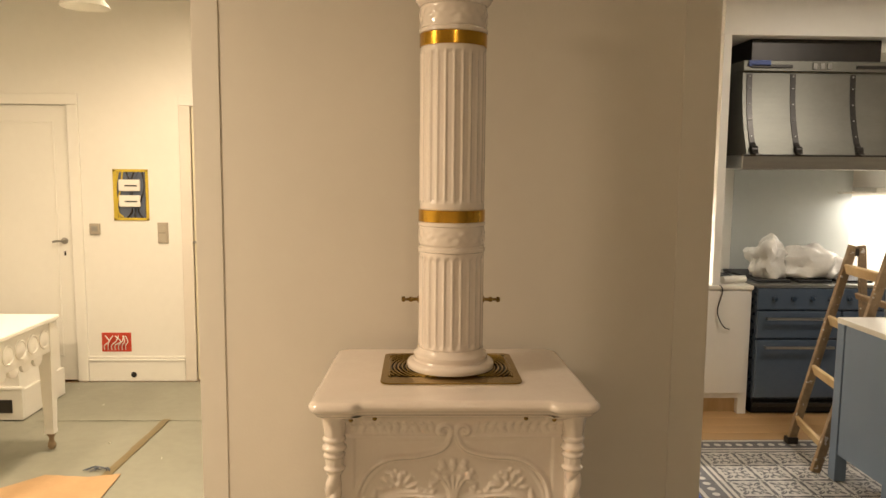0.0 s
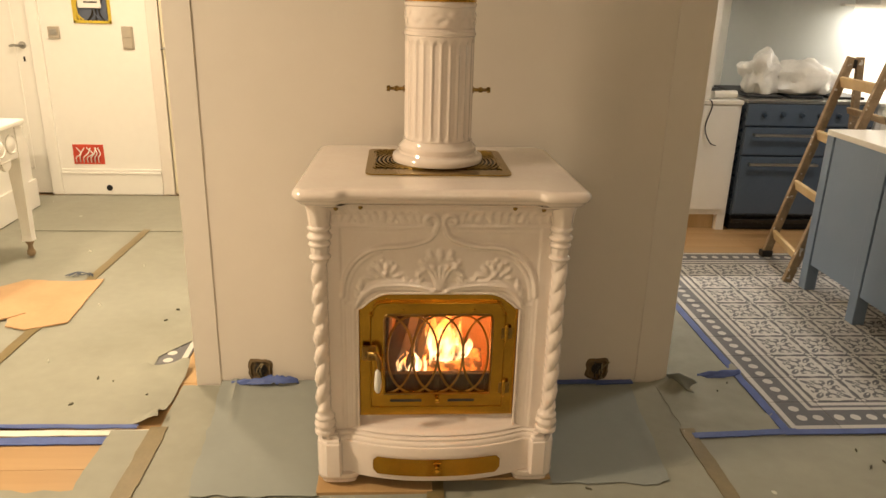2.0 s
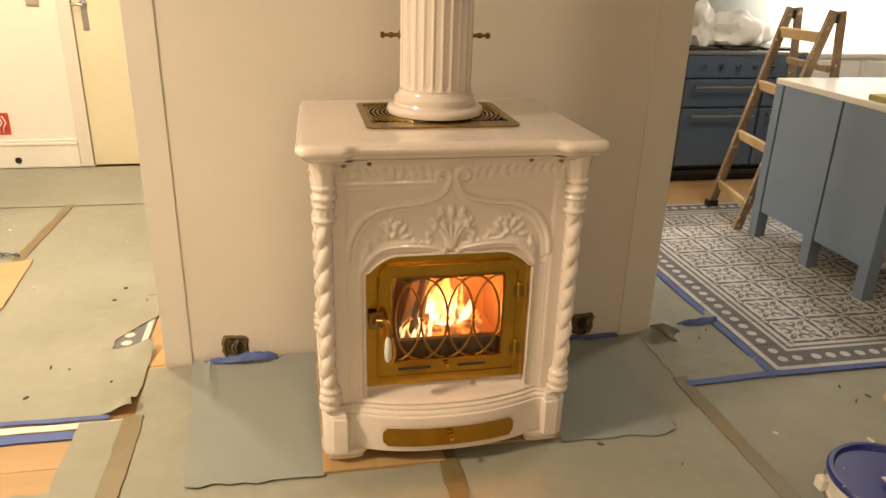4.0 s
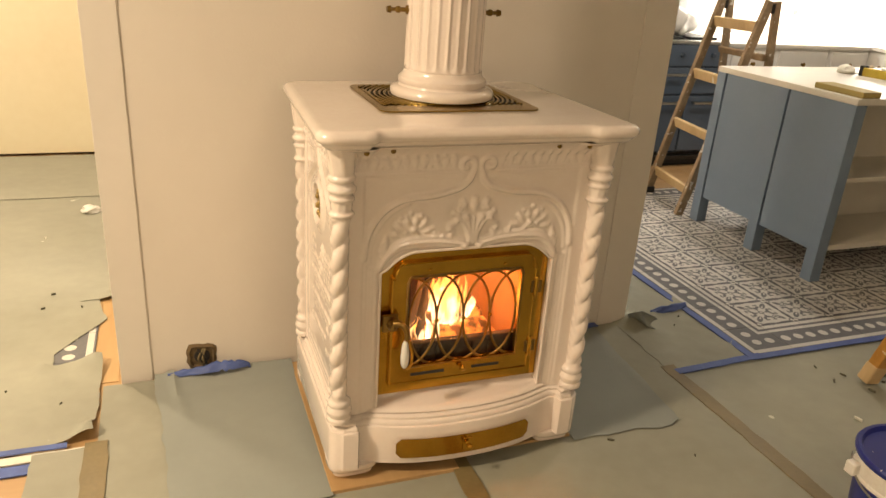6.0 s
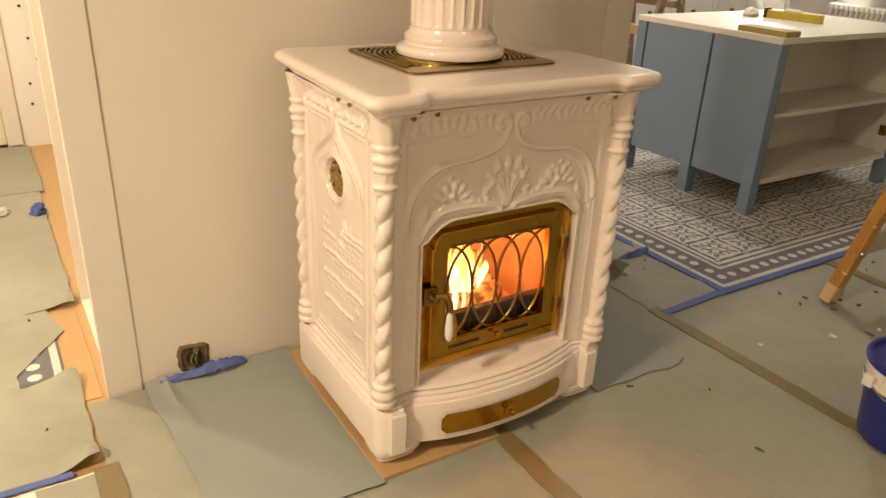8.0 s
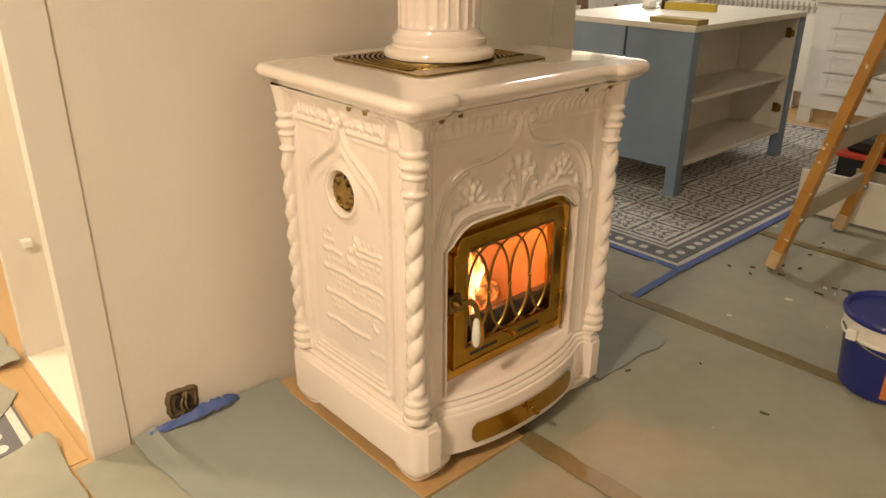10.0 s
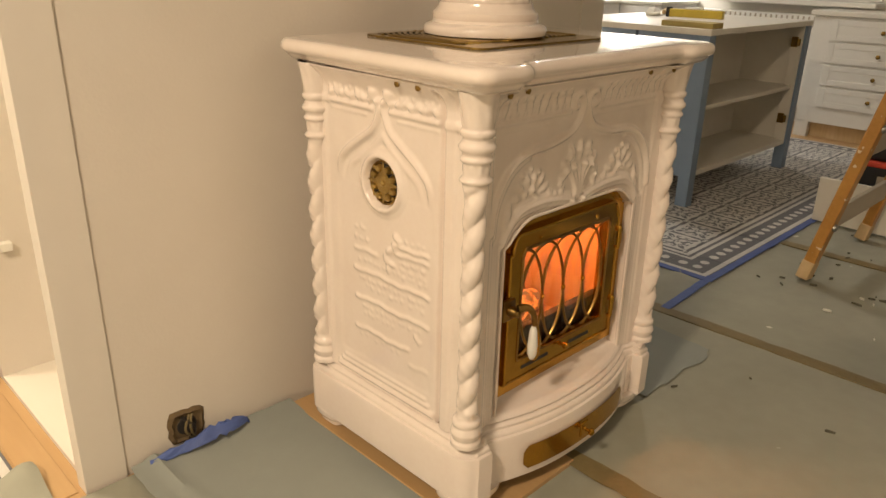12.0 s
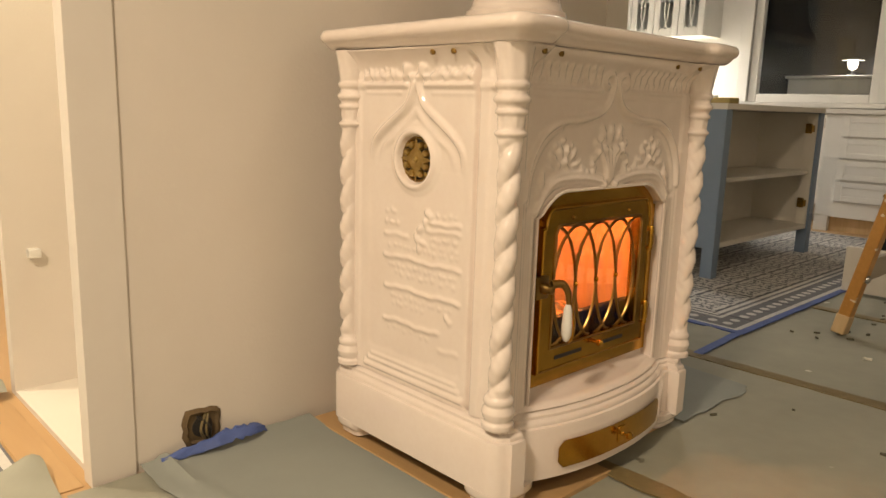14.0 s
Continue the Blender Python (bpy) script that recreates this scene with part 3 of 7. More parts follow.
HOOK = smooth_line([(0.014, 0.874), (0.008, 0.890), (0.010, 0.906), (0.022, 0.916), (0.036, 0.914), (0.045, 0.903), (0.041, 0.891), (0.031, 0.890)], 6)


def leaf(px, pz, cx, cz, angle, a, b, h):
    """A lobed leaf with a hollow midrib; angle in degrees from up, clockwise."""
    s, c = math.sin(radians(angle)), math.cos(radians(angle))
    u, v = (px - cx) * s + (pz - cz) * c, (px - cx) * c - (pz - cz) * s
    w = b * (1 + 0.30 * u / a) * (0.86 + 0.20 * np.cos(u / a * 8.5))
    k = 1 - (u / a) ** 2 - (v / w) ** 2
    rib = 1 - 0.38 * np.exp(-(v / (0.22 * b)) ** 2)
    return np.where(k > 0, h * np.sqrt(np.clip(k, 0, 1)) * rib, -9.0)


def fade(v, lo, hi):
    return np.clip((v - lo) / (hi - lo), 0, 1)


def front_relief(x, z):
    a = np.abs(x)
    h = ripple(x, z) * 0.6
    # the field under the ogee lies back
    top = np.interp(a, OGEE[:, 0], OGEE[:, 1])
    h = h - 0.0045 * fade(top - z, 0.0, 0.012) * fade(0.288 - a, 0, 0.006)
    h = np.maximum(h, ridge(seg_dist(a, z, OGEE), 0.0085, 0.0125) - 0.001)
    h = np.maximum(h, ridge(seg_dist(a, z, HOOK), 0.0075, 0.0130) - 0.001)
    inner = [(u * 0.955, v - 0.014) for u, v in OGEE[32:]]
    h = np.maximum(h, -0.0045 + ridge(seg_dist(a, z, inner), 0.0055, 0.0055))
    # pilasters and stepped fillets beside the opening
    h = np.maximum(h, np.where((a > 0.299) & (z < 0.886), 0.007, -0.02))
    h = np.maximum(h, np.where((z < 0.70), ridge(np.abs(a - 0.292), 0.005, 0.0035), -0.02))
    for c, k in ((0.262, 0.0035), (0.272, 0.002), (0.281, 0.0028)):
        h = np.maximum(h, np.where(z < 0.63, -0.004 + ridge(np.abs(a - c), 0.004, 0.003 + k), -0.02))
    # frieze of upright leaves under the cornice
    h = np.maximum(h, np.where(a > 0.05, -0.001 + ridge(np.abs(z - 0.881), 0.0055, 0.0065), -0.02))
    h = np.maximum(h, np.where(a > 0.03, -0.001 + ridge(np.abs(z - 0.866), 0.0035, 0.0032), -0.02))
    for i in range(11):
        c = 0.066 + 0.0255 * i
        tilt = (9, -6, 14, -11, 4)[i % 5]
        h = np.maximum(h, leaf(a, z, c + 0.003 * math.sin(i * 5), 0.908, tilt, 0.020, 0.0095, 0.0078))
        h = np.maximum(h, petal(a, z, c + 0.004, 0.924, 55, 0.008, 0.0055, 0.0105))
        h = np.maximum(h, petal(a, z, c + 0.0125, 0.897, 0, 0.006, 0.004, 0.006))
    # lips following the arch
    for off, w, k in ((0.0, 0.0060, 0.0125), (0.011, 0.0042, 0.0075), (-0.011, 0.0048, 0.0095)):
        lip = smooth_line([(0.254, 0.632 + off), (0.240, 0.654 + off), (0.222, 0.673 + off), (0.190, 0.690 + off), (0.125, 0.694 + off), (0.070, 0.689 + off), (0.024, 0.680 + off)], 6)
        h = np.maximum(h, -0.0045 + ridge(seg_dist(a, z, lip), w, k))
    # the middle spray: a sheaf of stems opening into a crown of leaves
    f = -0.0066
    h = np.maximum(h, f + 0.0045 * np.exp(-((x / 0.075) ** 2 + ((z - 0.742) / 0.06) ** 2)))
    for ang_, cx, cz, la, lb, k in ((0, 0.0, 0.790, 0.024, 0.011, 0.0115), (22, 0.030, 0.788, 0.022, 0.0105, 0.0115), (62, 0.047, 0.762, 0.021, 0.0105, 0.0125), (100, 0.057, 0.737, 0.018, 0.009, 0.0105), (140, 0.060, 0.708, 0.016, 0.008, 0.0095)):
        h = np.maximum(h, f + leaf(a, z, cx, cz, ang_, la, lb, k + 0.002))
    for cx, cz, r, k in ((0.022, 0.753, 0.011, 0.0160), (0.047, 0.748, 0.0085, 0.0165), (0.066, 0.722, 0.0075, 0.0125), (0.084, 0.704, 0.007, 0.0105), (0.038, 0.777, 0.007, 0.0145), (0.021, 0.674, 0.0125, 0.0185), (0.0, 0.683, 0.009, 0.0145)):
        h = np.maximum(h, f + petal(a, z, cx, cz, 0, r, r, k))
    for c in (0.0, 0.010, 0.020):
        stem = smooth_line([(c * 0.55, 0.688), (c * 0.75, 0.712), (c * 1.3, 0.735), (c * 2.0, 0.752)], 4)
        h = np.maximum(h, f + ridge(seg_dist(a, z, stem), 0.0046, 0.0145))
    # a spray at either side, leaves and buds rising from the lip
    for ang_, cx, cz, la, lb, k in ((-70, 0.125, 0.725, 0.020, 0.008, 0.010), (-38, 0.138, 0.744, 0.019, 0.0085, 0.0115), (-8, 0.160, 0.752, 0.020, 0.009, 0.0125), (24, 0.183, 0.752, 0.021, 0.009, 0.0125), (52, 0.203, 0.738, 0.020, 0.0085, 0.011), (82, 0.214, 0.717, 0.018, 0.008, 0.010)):
        h = np.maximum(h, f + leaf(a, z, cx, cz, ang_, la, lb, k))
    for cx, cz, r, k in ((0.166, 0.729, 0.0095, 0.0145), (0.146, 0.764, 0.0065, 0.011), (0.173, 0.774, 0.0065, 0.0115), (0.199, 0.764, 0.0065, 0.011), (0.108, 0.716, 0.006, 0.009), (0.186, 0.722, 0.007, 0.011)):
        h = np.maximum(h, f + petal(a, z, cx, cz, 0, r, r, k))
    h = np.maximum(h, f + ridge(seg_dist(a, z, smooth_line([(0.166, 0.729), (0.150, 0.712), (0.118, 0.706), (0.096, 0.712)], 4)), 0.0038, 0.009))
    # the curled leaf over the shoulder of the opening
    for ang_, cx, cz, la, lb in ((170, 0.240, 0.690, 0.030, 0.010), (140, 0.228, 0.672, 0.022, 0.009), (195, 0.249, 0.662, 0.022, 0.008)):
        h = np.maximum(h, f + leaf(a, z, cx, cz, ang_, la, lb, 0.0125))
    return h


SIDE_C = -0.388
SIDE_OGEE = smooth_line([(0.007, 0.885), (0.012, 0.866), (0.030, 0.836), (0.078, 0.804), (0.120, 0.775), (0.145, 0.746), (0.152, 0.706)], 7)
SIDE_INNER = smooth_line([(0.000, 0.826), (0.030, 0.798), (0.072, 0.768), (0.110, 0.742), (0.126, 0.700)], 6)


def side_relief(s, z):
    """s runs along the side from the middle, towards the back positive."""
    a = np.abs(s)
    h = ripple(s, z) * 0.7
    top = np.interp(a, SIDE_OGEE[:, 0], SIDE_OGEE[:, 1])
    h = h - 0.003 * fade(top - z, 0, 0.014) * fade(z, 0.255, 0.27) * fade(0.165 - a, 0, 0.02)
    soft = fade(z, 0.700, 0.765)
    h = np.maximum(h, ridge(seg_dist(a, z, SIDE_OGEE), 0.0095, 0.0125) * soft - 0.002)
    h = np.maximum(h, ridge(seg_dist(a, z, SIDE_INNER), 0.0080, 0.0050) * soft - 0.003)
    for cx, cz, r in ((0.025, 0.911, 0.0155), (0.011, 0.897, 0.010), (0.033, 0.898, 0.009)):
        h = np.maximum(h, petal(a, z, cx, cz, 0, r, r, 0.0165))
    for zz, w, k in ((0.881, 0.0065, 0.0115), (0.864, 0.0035, 0.004)):
        h = np.maximum(h, np.where((a > 0.026 if zz > 0.87 else a > 0.05) & (a < 0.176), ridge(np.abs(z - zz), w, k), -0.02))
    for i in range(7):
        h = np.maximum(h, petal(a, z, 0.056 + 0.0185 * i, 0.899 + 0.003 * (i % 2), (80, 35, 105, 60)[i % 4], 0.0145, 0.0085, 0.0115))
        h = np.maximum(h, petal(a, z, 0.064 + 0.0185 * i, 0.909 + 0.002 * (i % 3), 20, 0.006, 0.005, 0.008))
    # framing strips; the panel's front edge shows as an open joint
    h = np.maximum(h, np.where((a > 0.192) & (a < 0.222), 0.0055, -0.02))
    h = np.maximum(h, np.where((a > 0.176) & (z > 0.872) & (z < 0.890), 0.0095, -0.02))
    bend = 0.1835 - 0.9 * np.clip(z - 0.915, 0, 0.1) ** 1.3
    h = np.where((np.abs(-s - bend) < 0.0050) & (z < 0.945), -0.020, h)
    # round boss for the rosette
    r = np.hypot(s, z - 0.722)
    h = np.where(r < 0.080, np.maximum(h, 0.003 * np.clip((0.080 - r) / 0.012, 0, 1)), h)
    h = np.maximum(h, ridge(np.abs(r - 0.0595), 0.0095, 0.0115))
    # a worn relief: roofs and a figure above three ledges, rows of small bosses under each
    f = -0.0035
    for zz, l0, l1, k in ((0.546, 0.023, 0.100, 0.0065), (0.590, -0.145, -0.045, 0.0085), (0.572, -0.145, -0.040, 0.0070), (0.496, -0.150, 0.102, 0.0085), (0.424, -0.148, 0.098, 0.0085), (0.343, -0.085, 0.100, 0.0080), (0.310, -0.148, -0.092, 0.0045)):
        line = [(u, zz + 0.0022 * math.sin(u * 48 + zz * 90) + 0.0012 * math.sin(u * 131)) for u in np.linspace(l0, l1, 24)]
        d = seg_dist(s, z, line)
        h = np.maximum(h, f + ridge(d, 0.0052, k))
        h = np.maximum(h, f + np.where(z < zz, ridge(d, 0.0115, 0.0032), -9))
    rnd = random.Random(12)
    for zz, l0, l1, n_, k in ((0.606, -0.14, -0.07, 4, 0.006), (0.553, -0.14, -0.05, 9, 0.0055), (0.535, -0.145, -0.04, 8, 0.005), (0.520, -0.145, 0.09, 14, 0.0048), (0.475, -0.14, 0.09, 15, 0.005), (0.458, -0.14, 0.07, 10, 0.0046), (0.402, -0.13, 0.08, 13, 0.0045), (0.385, -0.04, 0.08, 7, 0.0042), (0.572, 0.05, 0.10, 4, 0.006), (0.600, 0.06, 0.10, 3, 0.0055), (0.325, -0.06, 0.09, 8, 0.0036)):
        for i in range(n_):
            u = l0 + (l1 - l0) * (i + 0.5) / n_ + rnd.uniform(-.004, .004)
            h = np.maximum(h, f + petal(s, z, u, zz + rnd.uniform(-.003, .003), rnd.choice((0, 0, 90, 30)), rnd.uniform(.005, .009), rnd.uniform(.0035, .0055), k * rnd.uniform(.8, 1.2)))
    for cx, cz, ang_, la, lb, k in ((-0.047, 0.607, 60, 0.014, 0.008, 0.012), (-0.040, 0.585, 20, 0.014, 0.008, 0.012), (-0.022, 0.570, 130, 0.014, 0.008, 0.011), (-0.012, 0.548, 20, 0.016, 0.009, 0.011), (-0.030, 0.540, 80, 0.012, 0.007, 0.010), (-0.018, 0.524, 0, 0.012, 0.007, 0.010), (-0.056, 0.598, 0, 0.010, 0.006, 0.011), (-0.112, 0.385, 35, 0.013, 0.0055, 0.0085), (-0.122, 0.376, -30, 0.010, 0.004, 0.007)):
        h = np.maximum(h, f + petal(s, z, cx, cz, ang_, la, lb, k))
    for zz, w, k in ((0.242, 0.005, 0.005), (0.229, 0.006, 0.0075), (0.213, 0.008, 0.011)):
        h = np.maximum(h, np.where(a < 0.174 - 0.9 * (zz - 0.213), ridge(np.abs(z - zz), w, k), -0.02))
    return np.where(r < 0.052, -0.012, h)


def swell(z):
    """How far the body has curved out towards the slab at height z, 0 to 1."""
    return np.clip((z - 0.908) / 0.047, 0, 1) ** 1.6


def relief_mesh(name, u0, u1, z0, z1, step, height, place, keep, mat, parent):
    """A relief slab on a fine grid; place(u, z, h) gives the point, keep(u, z) what stands."""
    nu, nz = int(round((u1 - u0) / step)) + 1, int(round((z1 - z0) / step)) + 1
    U, Z = np.meshgrid(np.linspace(u0, u1, nu), np.linspace(z0, z1, nz), indexing="ij")
    Hh = np.clip(height(U, Z), -0.02, 0.03)
    for k in range(5):
        P = np.pad(Hh, 1, mode="edge")
        Hh = 0.28 * Hh + 0.18 * (P[2:, 1:-1] + P[:-2, 1:-1] + P[1:-1, 2:] + P[1:-1, :-2])
    Hh = 0.80 * Hh
    V = place(U, Z, Hh).reshape(-1, 3)
    idx = np.arange(nu * nz).reshape(nu, nz)
    q = np.stack([idx[:-1, :-1], idx[1:, :-1], idx[1:, 1:], idx[:-1, 1:]], -1).reshape(-1, 4)
    uc, zc = 0.25 * (U[:-1, :-1] + U[1:, :-1] + U[1:, 1:] + U[:-1, 1:]).ravel(), 0.25 * (Z[:-1, :-1] + Z[1:, :-1] + Z[1:, 1:] + Z[:-1, 1:]).ravel()
    q = q[keep(uc, zc)]
    me = bpy.data.meshes.new(name)
    me.from_pydata(V.tolist(), [], q.tolist())
    me.materials.append(mat)
    me.shade_smooth()
    return under(new(name, me), parent)


POST = np.array([(0.195, .034), (0.205, .034), (0.210, .029), (0.218, .0325), (0.228, .035), (0.238, .0315), (0.243, .029), (0.250, .032), (0.257, .031), (0.263, .0255), (0.272, .0225), (0.766, .0225),
                 (0.776, .025), (0.782, .0265), (0.788, .0325), (0.793, .0325), (0.797, .027), (0.802, .026), (0.824, .0275), (0.828, .0325), (0.833, .0325), (0.838, .028), (0.844, .0295), (0.850, .036),
                 (0.857, .0365), (0.864, .030), (0.871, .0285), (0.877, .034), (0.884, .0345), (0.889, .030), (0.905, .0315), (0.925, .0335), (0.942, .037), (0.956, .041)])


def twisted_column(cx, cy, stove):
    """Corner post: leaf capital, turned rings, a shaft of slanting beads, turned foot."""
    seg, nz = 44, 300
    out = math.atan2(-1.0 if cy < -0.4 else 1.0, math.copysign(1.0, cx))
    verts = []
    for z in np.linspace(0.195, 0.958, nz):
        base = float(np.interp(z, POST[:, 0], POST[:, 1]))
        for i in range(seg):
            a = 2 * math.pi * i / seg
            r = base
            if 0.262 < z < 0.780:
                f = min(1, (z - 0.262) / 0.02, (0.780 - z) / 0.012)
                off = (a - out + math.pi) % (2 * math.pi) - math.pi
                tw = abs(math.cos(0.92 * off - (z - 0.262) * math.pi / 0.068))
                pinch = 0.12 + 0.88 * max(0, math.cos(off * 0.80)) ** 1.3
                r += f * (-0.0030 + 0.0108 * pinch * tw ** 0.85)
                r += 0.0006 * math.sin(z * 190 + 5 * a + 40 * cx)
            elif 0.800 < z < 0.824:
                r += 0.0012 * math.cos(9 * a) * math.sin((z - 0.800) / 0.024 * math.pi)
            elif z > 0.889:
                u = (z - 0.889) / 0.071
                r += 0.0032 * math.sin(math.pi * u) * (abs(math.cos(4 * a + 1.5 * u)) - 0.4)
            verts.append((cx + r * math.cos(a), cy + r * math.sin(a), z))
    faces = [(k * seg + i, k * seg + (i + 1) % seg, (k + 1) * seg + (i + 1) % seg, (k + 1) * seg + i) for k in range(nz - 1) for i in range(seg)]
    return under(mesh_object("corner_post", verts, faces, GLAZE), stove, "twisted glazed corner post")


def bulge(x):
    """Front line of the bowed plinth."""
    return -0.674 - 0.054 * (1 - min(1, abs(x) / 0.285) ** 2.3)


def half_to_closed(right):
    """Mirror a right-hand half outline (from back middle to front middle)."""
    r = list(right)
    return np.array(r + [(-x, y) for x, y in r[::-1] if abs(x) > 1e-6])


def arc(cx, cy, r, a0, a1, n=7):
    return [(cx + r * math.cos(radians(a0 + (a1 - a0) * i / n)), cy + r * math.sin(radians(a0 + (a1 - a0) * i / n))) for i in range(n + 1)]


def build_stove():
    stove = thing("stove", (0, -0.4, 0.004), "ivory glazed ceramic wood stove with brass door, burning", "stove")
    # plinth
    right = [(0, -0.105)] + arc(0.35, -0.14, 0.035, 90, 0) + arc(0.345, -0.655, 0.04, 0, -70) + [(0.352, -0.700), (0.312, -0.703), (0.306, -0.694), (0.303, -0.676)]
    right += [(x, bulge(x)) for x in np.linspace(0.285, 0, 18)]
    prof = [(-0.01, 0.040), (0.0, 0.046), (0.0, 0.158), (-0.002, 0.164), (-0.008, 0.166), (-0.008, 0.173), (-0.012, 0.178), (-0.017, 0.180), (-0.017, 0.187), (-0.023, 0.192), (-0.029, 0.193), (-0.029, 0.199)]
    part("plinth", loft(half_to_closed(right), prof, False, False), GLAZE, stove, smooth=True)
    # sill: the top of the plinth, rising towards the door
    ux = np.linspace(-0.352, 0.352, 61)
    rows = []
    for k, (back, z) in enumerate(((0.026, 0.1975), (0.034, 0.205), (0.05, 0.2085), (0.085, 0.213))):
        rows.append([(x, min(bulge(x) + back, -0.618) if abs(x) < 0.292 else -0.668 + back, z if abs(x) < 0.292 else 0.1975) for x in ux])
    rows.append([(x, -0.616, 0.228 if abs(x) < 0.26 else 0.1975) for x in ux])
    n_ = len(ux)
    under(mesh_object("sill", [p for r_ in rows for p in r_], [(k * n_ + i, k * n_ + i + 1, (k + 1) * n_ + i + 1, (k + 1) * n_ + i) for k in range(4) for i in range(n_ - 1)], GLAZE), stove)
    for x, y in ((-0.315, -0.635), (0.315, -0.635), (-0.315, -0.17), (0.315, -0.17)):
        pts = [(x + 0.072 * math.copysign(abs(math.cos(t)) ** 0.6, math.cos(t)), y + 0.058 * math.copysign(abs(math.sin(t)) ** 0.6, math.sin(t))) for t in np.linspace(0, 2 * math.pi, 36, endpoint=False)]
        part("foot", loft(pts, [(-0.022, 0.0045), (-0.014, 0.010), (-0.012, 0.022), (-0.004, 0.028), (0.0, 0.036), (0.0, 0.050)]), GLAZE, stove, smooth=True)
    # body core behind the reliefs, open towards the fire
    core = bmesh.new()
    box((-0.338, -0.62, 0.19), (-0.262, -0.14, 0.950), 0.0, bm=core)
    box((0.262, -0.62, 0.19), (0.338, -0.14, 0.950), 0.0, bm=core)
    box((-0.262, -0.62, 0.702), (0.262, -0.19, 0.952), 0.0, bm=core)
    box((-0.345, -0.139, 0.19), (0.345, -0.118, 0.952), 0.0, bm=core)
    box((-0.262, -0.190, 0.19), (0.262, -0.141, 0.951), 0.0, bm=core)
    for sx in (-1, 1):
        box((min(sx * 0.300, sx * 0.3465), -0.645, 0.190), (max(sx * 0.300, sx * 0.3465), -0.600, 0.949), 0.0, bm=core)
        box((min(sx * 0.300, sx * 0.3465), -0.180, 0.190), (max(sx * 0.300, sx * 0.3465), -0.146, 0.949), 0.0, bm=core)
    part("body", core, GLAZE, stove)
    keep = lambda x, z: ~((np.abs(x) < 0.25) & (z > 0.16) & (z < opening_top(np.abs(x))))
    relief_mesh("front_panel", -0.350, 0.350, 0.195, 0.9572, 0.0022, front_relief, lambda u, z, h: np.stack([u, -0.650 - h * (1 - 0.7 * swell(z)) - swell(z) * (0.036 + 0.018 * fade(np.abs(u), 0.272, 0.290)), z], -1), keep, GLAZE, stove)
    ones = lambda u, z: np.ones(u.shape, bool)
    relief_mesh("side_panel", -0.264, 0.236, 0.195, 0.9572, 0.0022, side_relief, lambda u, z, h: np.stack([-0.358 - h * (1 - 0.7 * swell(z)) - 0.032 * swell(z), SIDE_C + u, z], -1), ones, GLAZE, stove)
    relief_mesh("side_panel", -0.264, 0.236, 0.195, 0.9572, 0.0035, side_relief, lambda u, z, h: np.stack([0.358 + h * (1 - 0.7 * swell(z)) + 0.032 * swell(z), SIDE_C + u, z], -1), ones, GLAZE, stove)
    # reveal round the opening
    edge = [(-0.25, 0.195), (-0.25, 0.615)] + [(-x, float(opening_top(x))) for x in np.linspace(0.235, 0, 16)] + [(x, float(opening_top(x))) for x in np.linspace(0.02, 0.235, 15)] + [(0.25, 0.615), (0.25, 0.195)]
    part("opening_edge", tube([(x, -0.6505, z) for x, z in edge], 0.0038, 8), GLAZE, stove, smooth=True)
    bm = bmesh.new()
    f = [bm.verts.new((x, -0.652, z)) for x, z in edge]
    g = [bm.verts.new((x, -0.612, z)) for x, z in edge]
    for i in range(len(edge) - 1):
        bm.faces.new((f[i], f[i + 1], g[i + 1], g[i]))
    part("reveal", bm, GLAZE, stove, smooth=True)
    for sx in (-1, 1):
        twisted_column(sx * 0.357, -0.661, stove)
        twisted_column(sx * 0.357, -0.157, stove)
    # top slab with stepped front
    r2 = [(0, -0.062)] + arc(0.350, -0.122, 0.060, 90, 0, 9) + [(0.413, -0.25), (0.417, -0.42), (0.421, -0.56), (0.4245, -0.672)] + arc(0.385, -0.694, 0.040, 4, -82, 8)
    r2 += [(0.350, -0.735), (0.318, -0.7355), (0.300, -0.734), (0.290, -0.729), (0.283, -0.7205), (0.275, -0.7155), (0.255, -0.7145), (0.12, -0.714), (0, -0.714)]
    outline = half_to_closed(r2)
    prof = [(-0.040, 0.9575), (-0.030, 0.958), (-0.023, 0.960), (-0.017, 0.965), (-0.012, 0.970), (-0.009, 0.9745), (-0.003, 0.977), (0.002, 0.983), (0.0035, 0.990), (0.001, 0.998), (-0.005, 1.004), (-0.013, 1.0065), (-0.022, 1.007)]
    part("top_slab", loft(outline, prof, False, True), GLAZE, stove, smooth=True)
    part("slab_underside", box((-0.372, -0.672, 0.9572), (0.372, -0.10, 0.9592), 0.0), GLAZE, stove)
    # screws in the swelling under the slab
    for x, y in ((-0.305, -0.6895), (-0.236, -0.6755), (0.212, -0.6755), (0.294, -0.6885)):
        part("screw", lathe([(0.0066, 0), (0.0066, 0.004), (0.003, 0.006)], (x, y, 0.9465), 12, "y"), BRASS_DULL, stove)
    for y in (-0.463, -0.524):
        part("screw", lathe([(0.0066, 0), (0.0066, -0.004), (0.003, -0.006)], (-0.3805, y, 0.9465), 12, "x"), BRASS_DULL, stove)
    # rosettes
    for sx in (-1, 1):
        x0 = sx * 0.347
        rs = part("rosette", lathe([(0.053, 0), (0.053, sx * 0.004), (0.046, sx * 0.008), (0.043, sx * 0.004)], (x0, SIDE_C, 0.722), 36, "x"), BRASS_DULL, stove, "pierced brass rosette", True)
        part("ground", lathe([(0.044, 0), (0.044, sx * 0.0042)], (x0, SIDE_C, 0.722), 32, "x"), SOOT, rs)
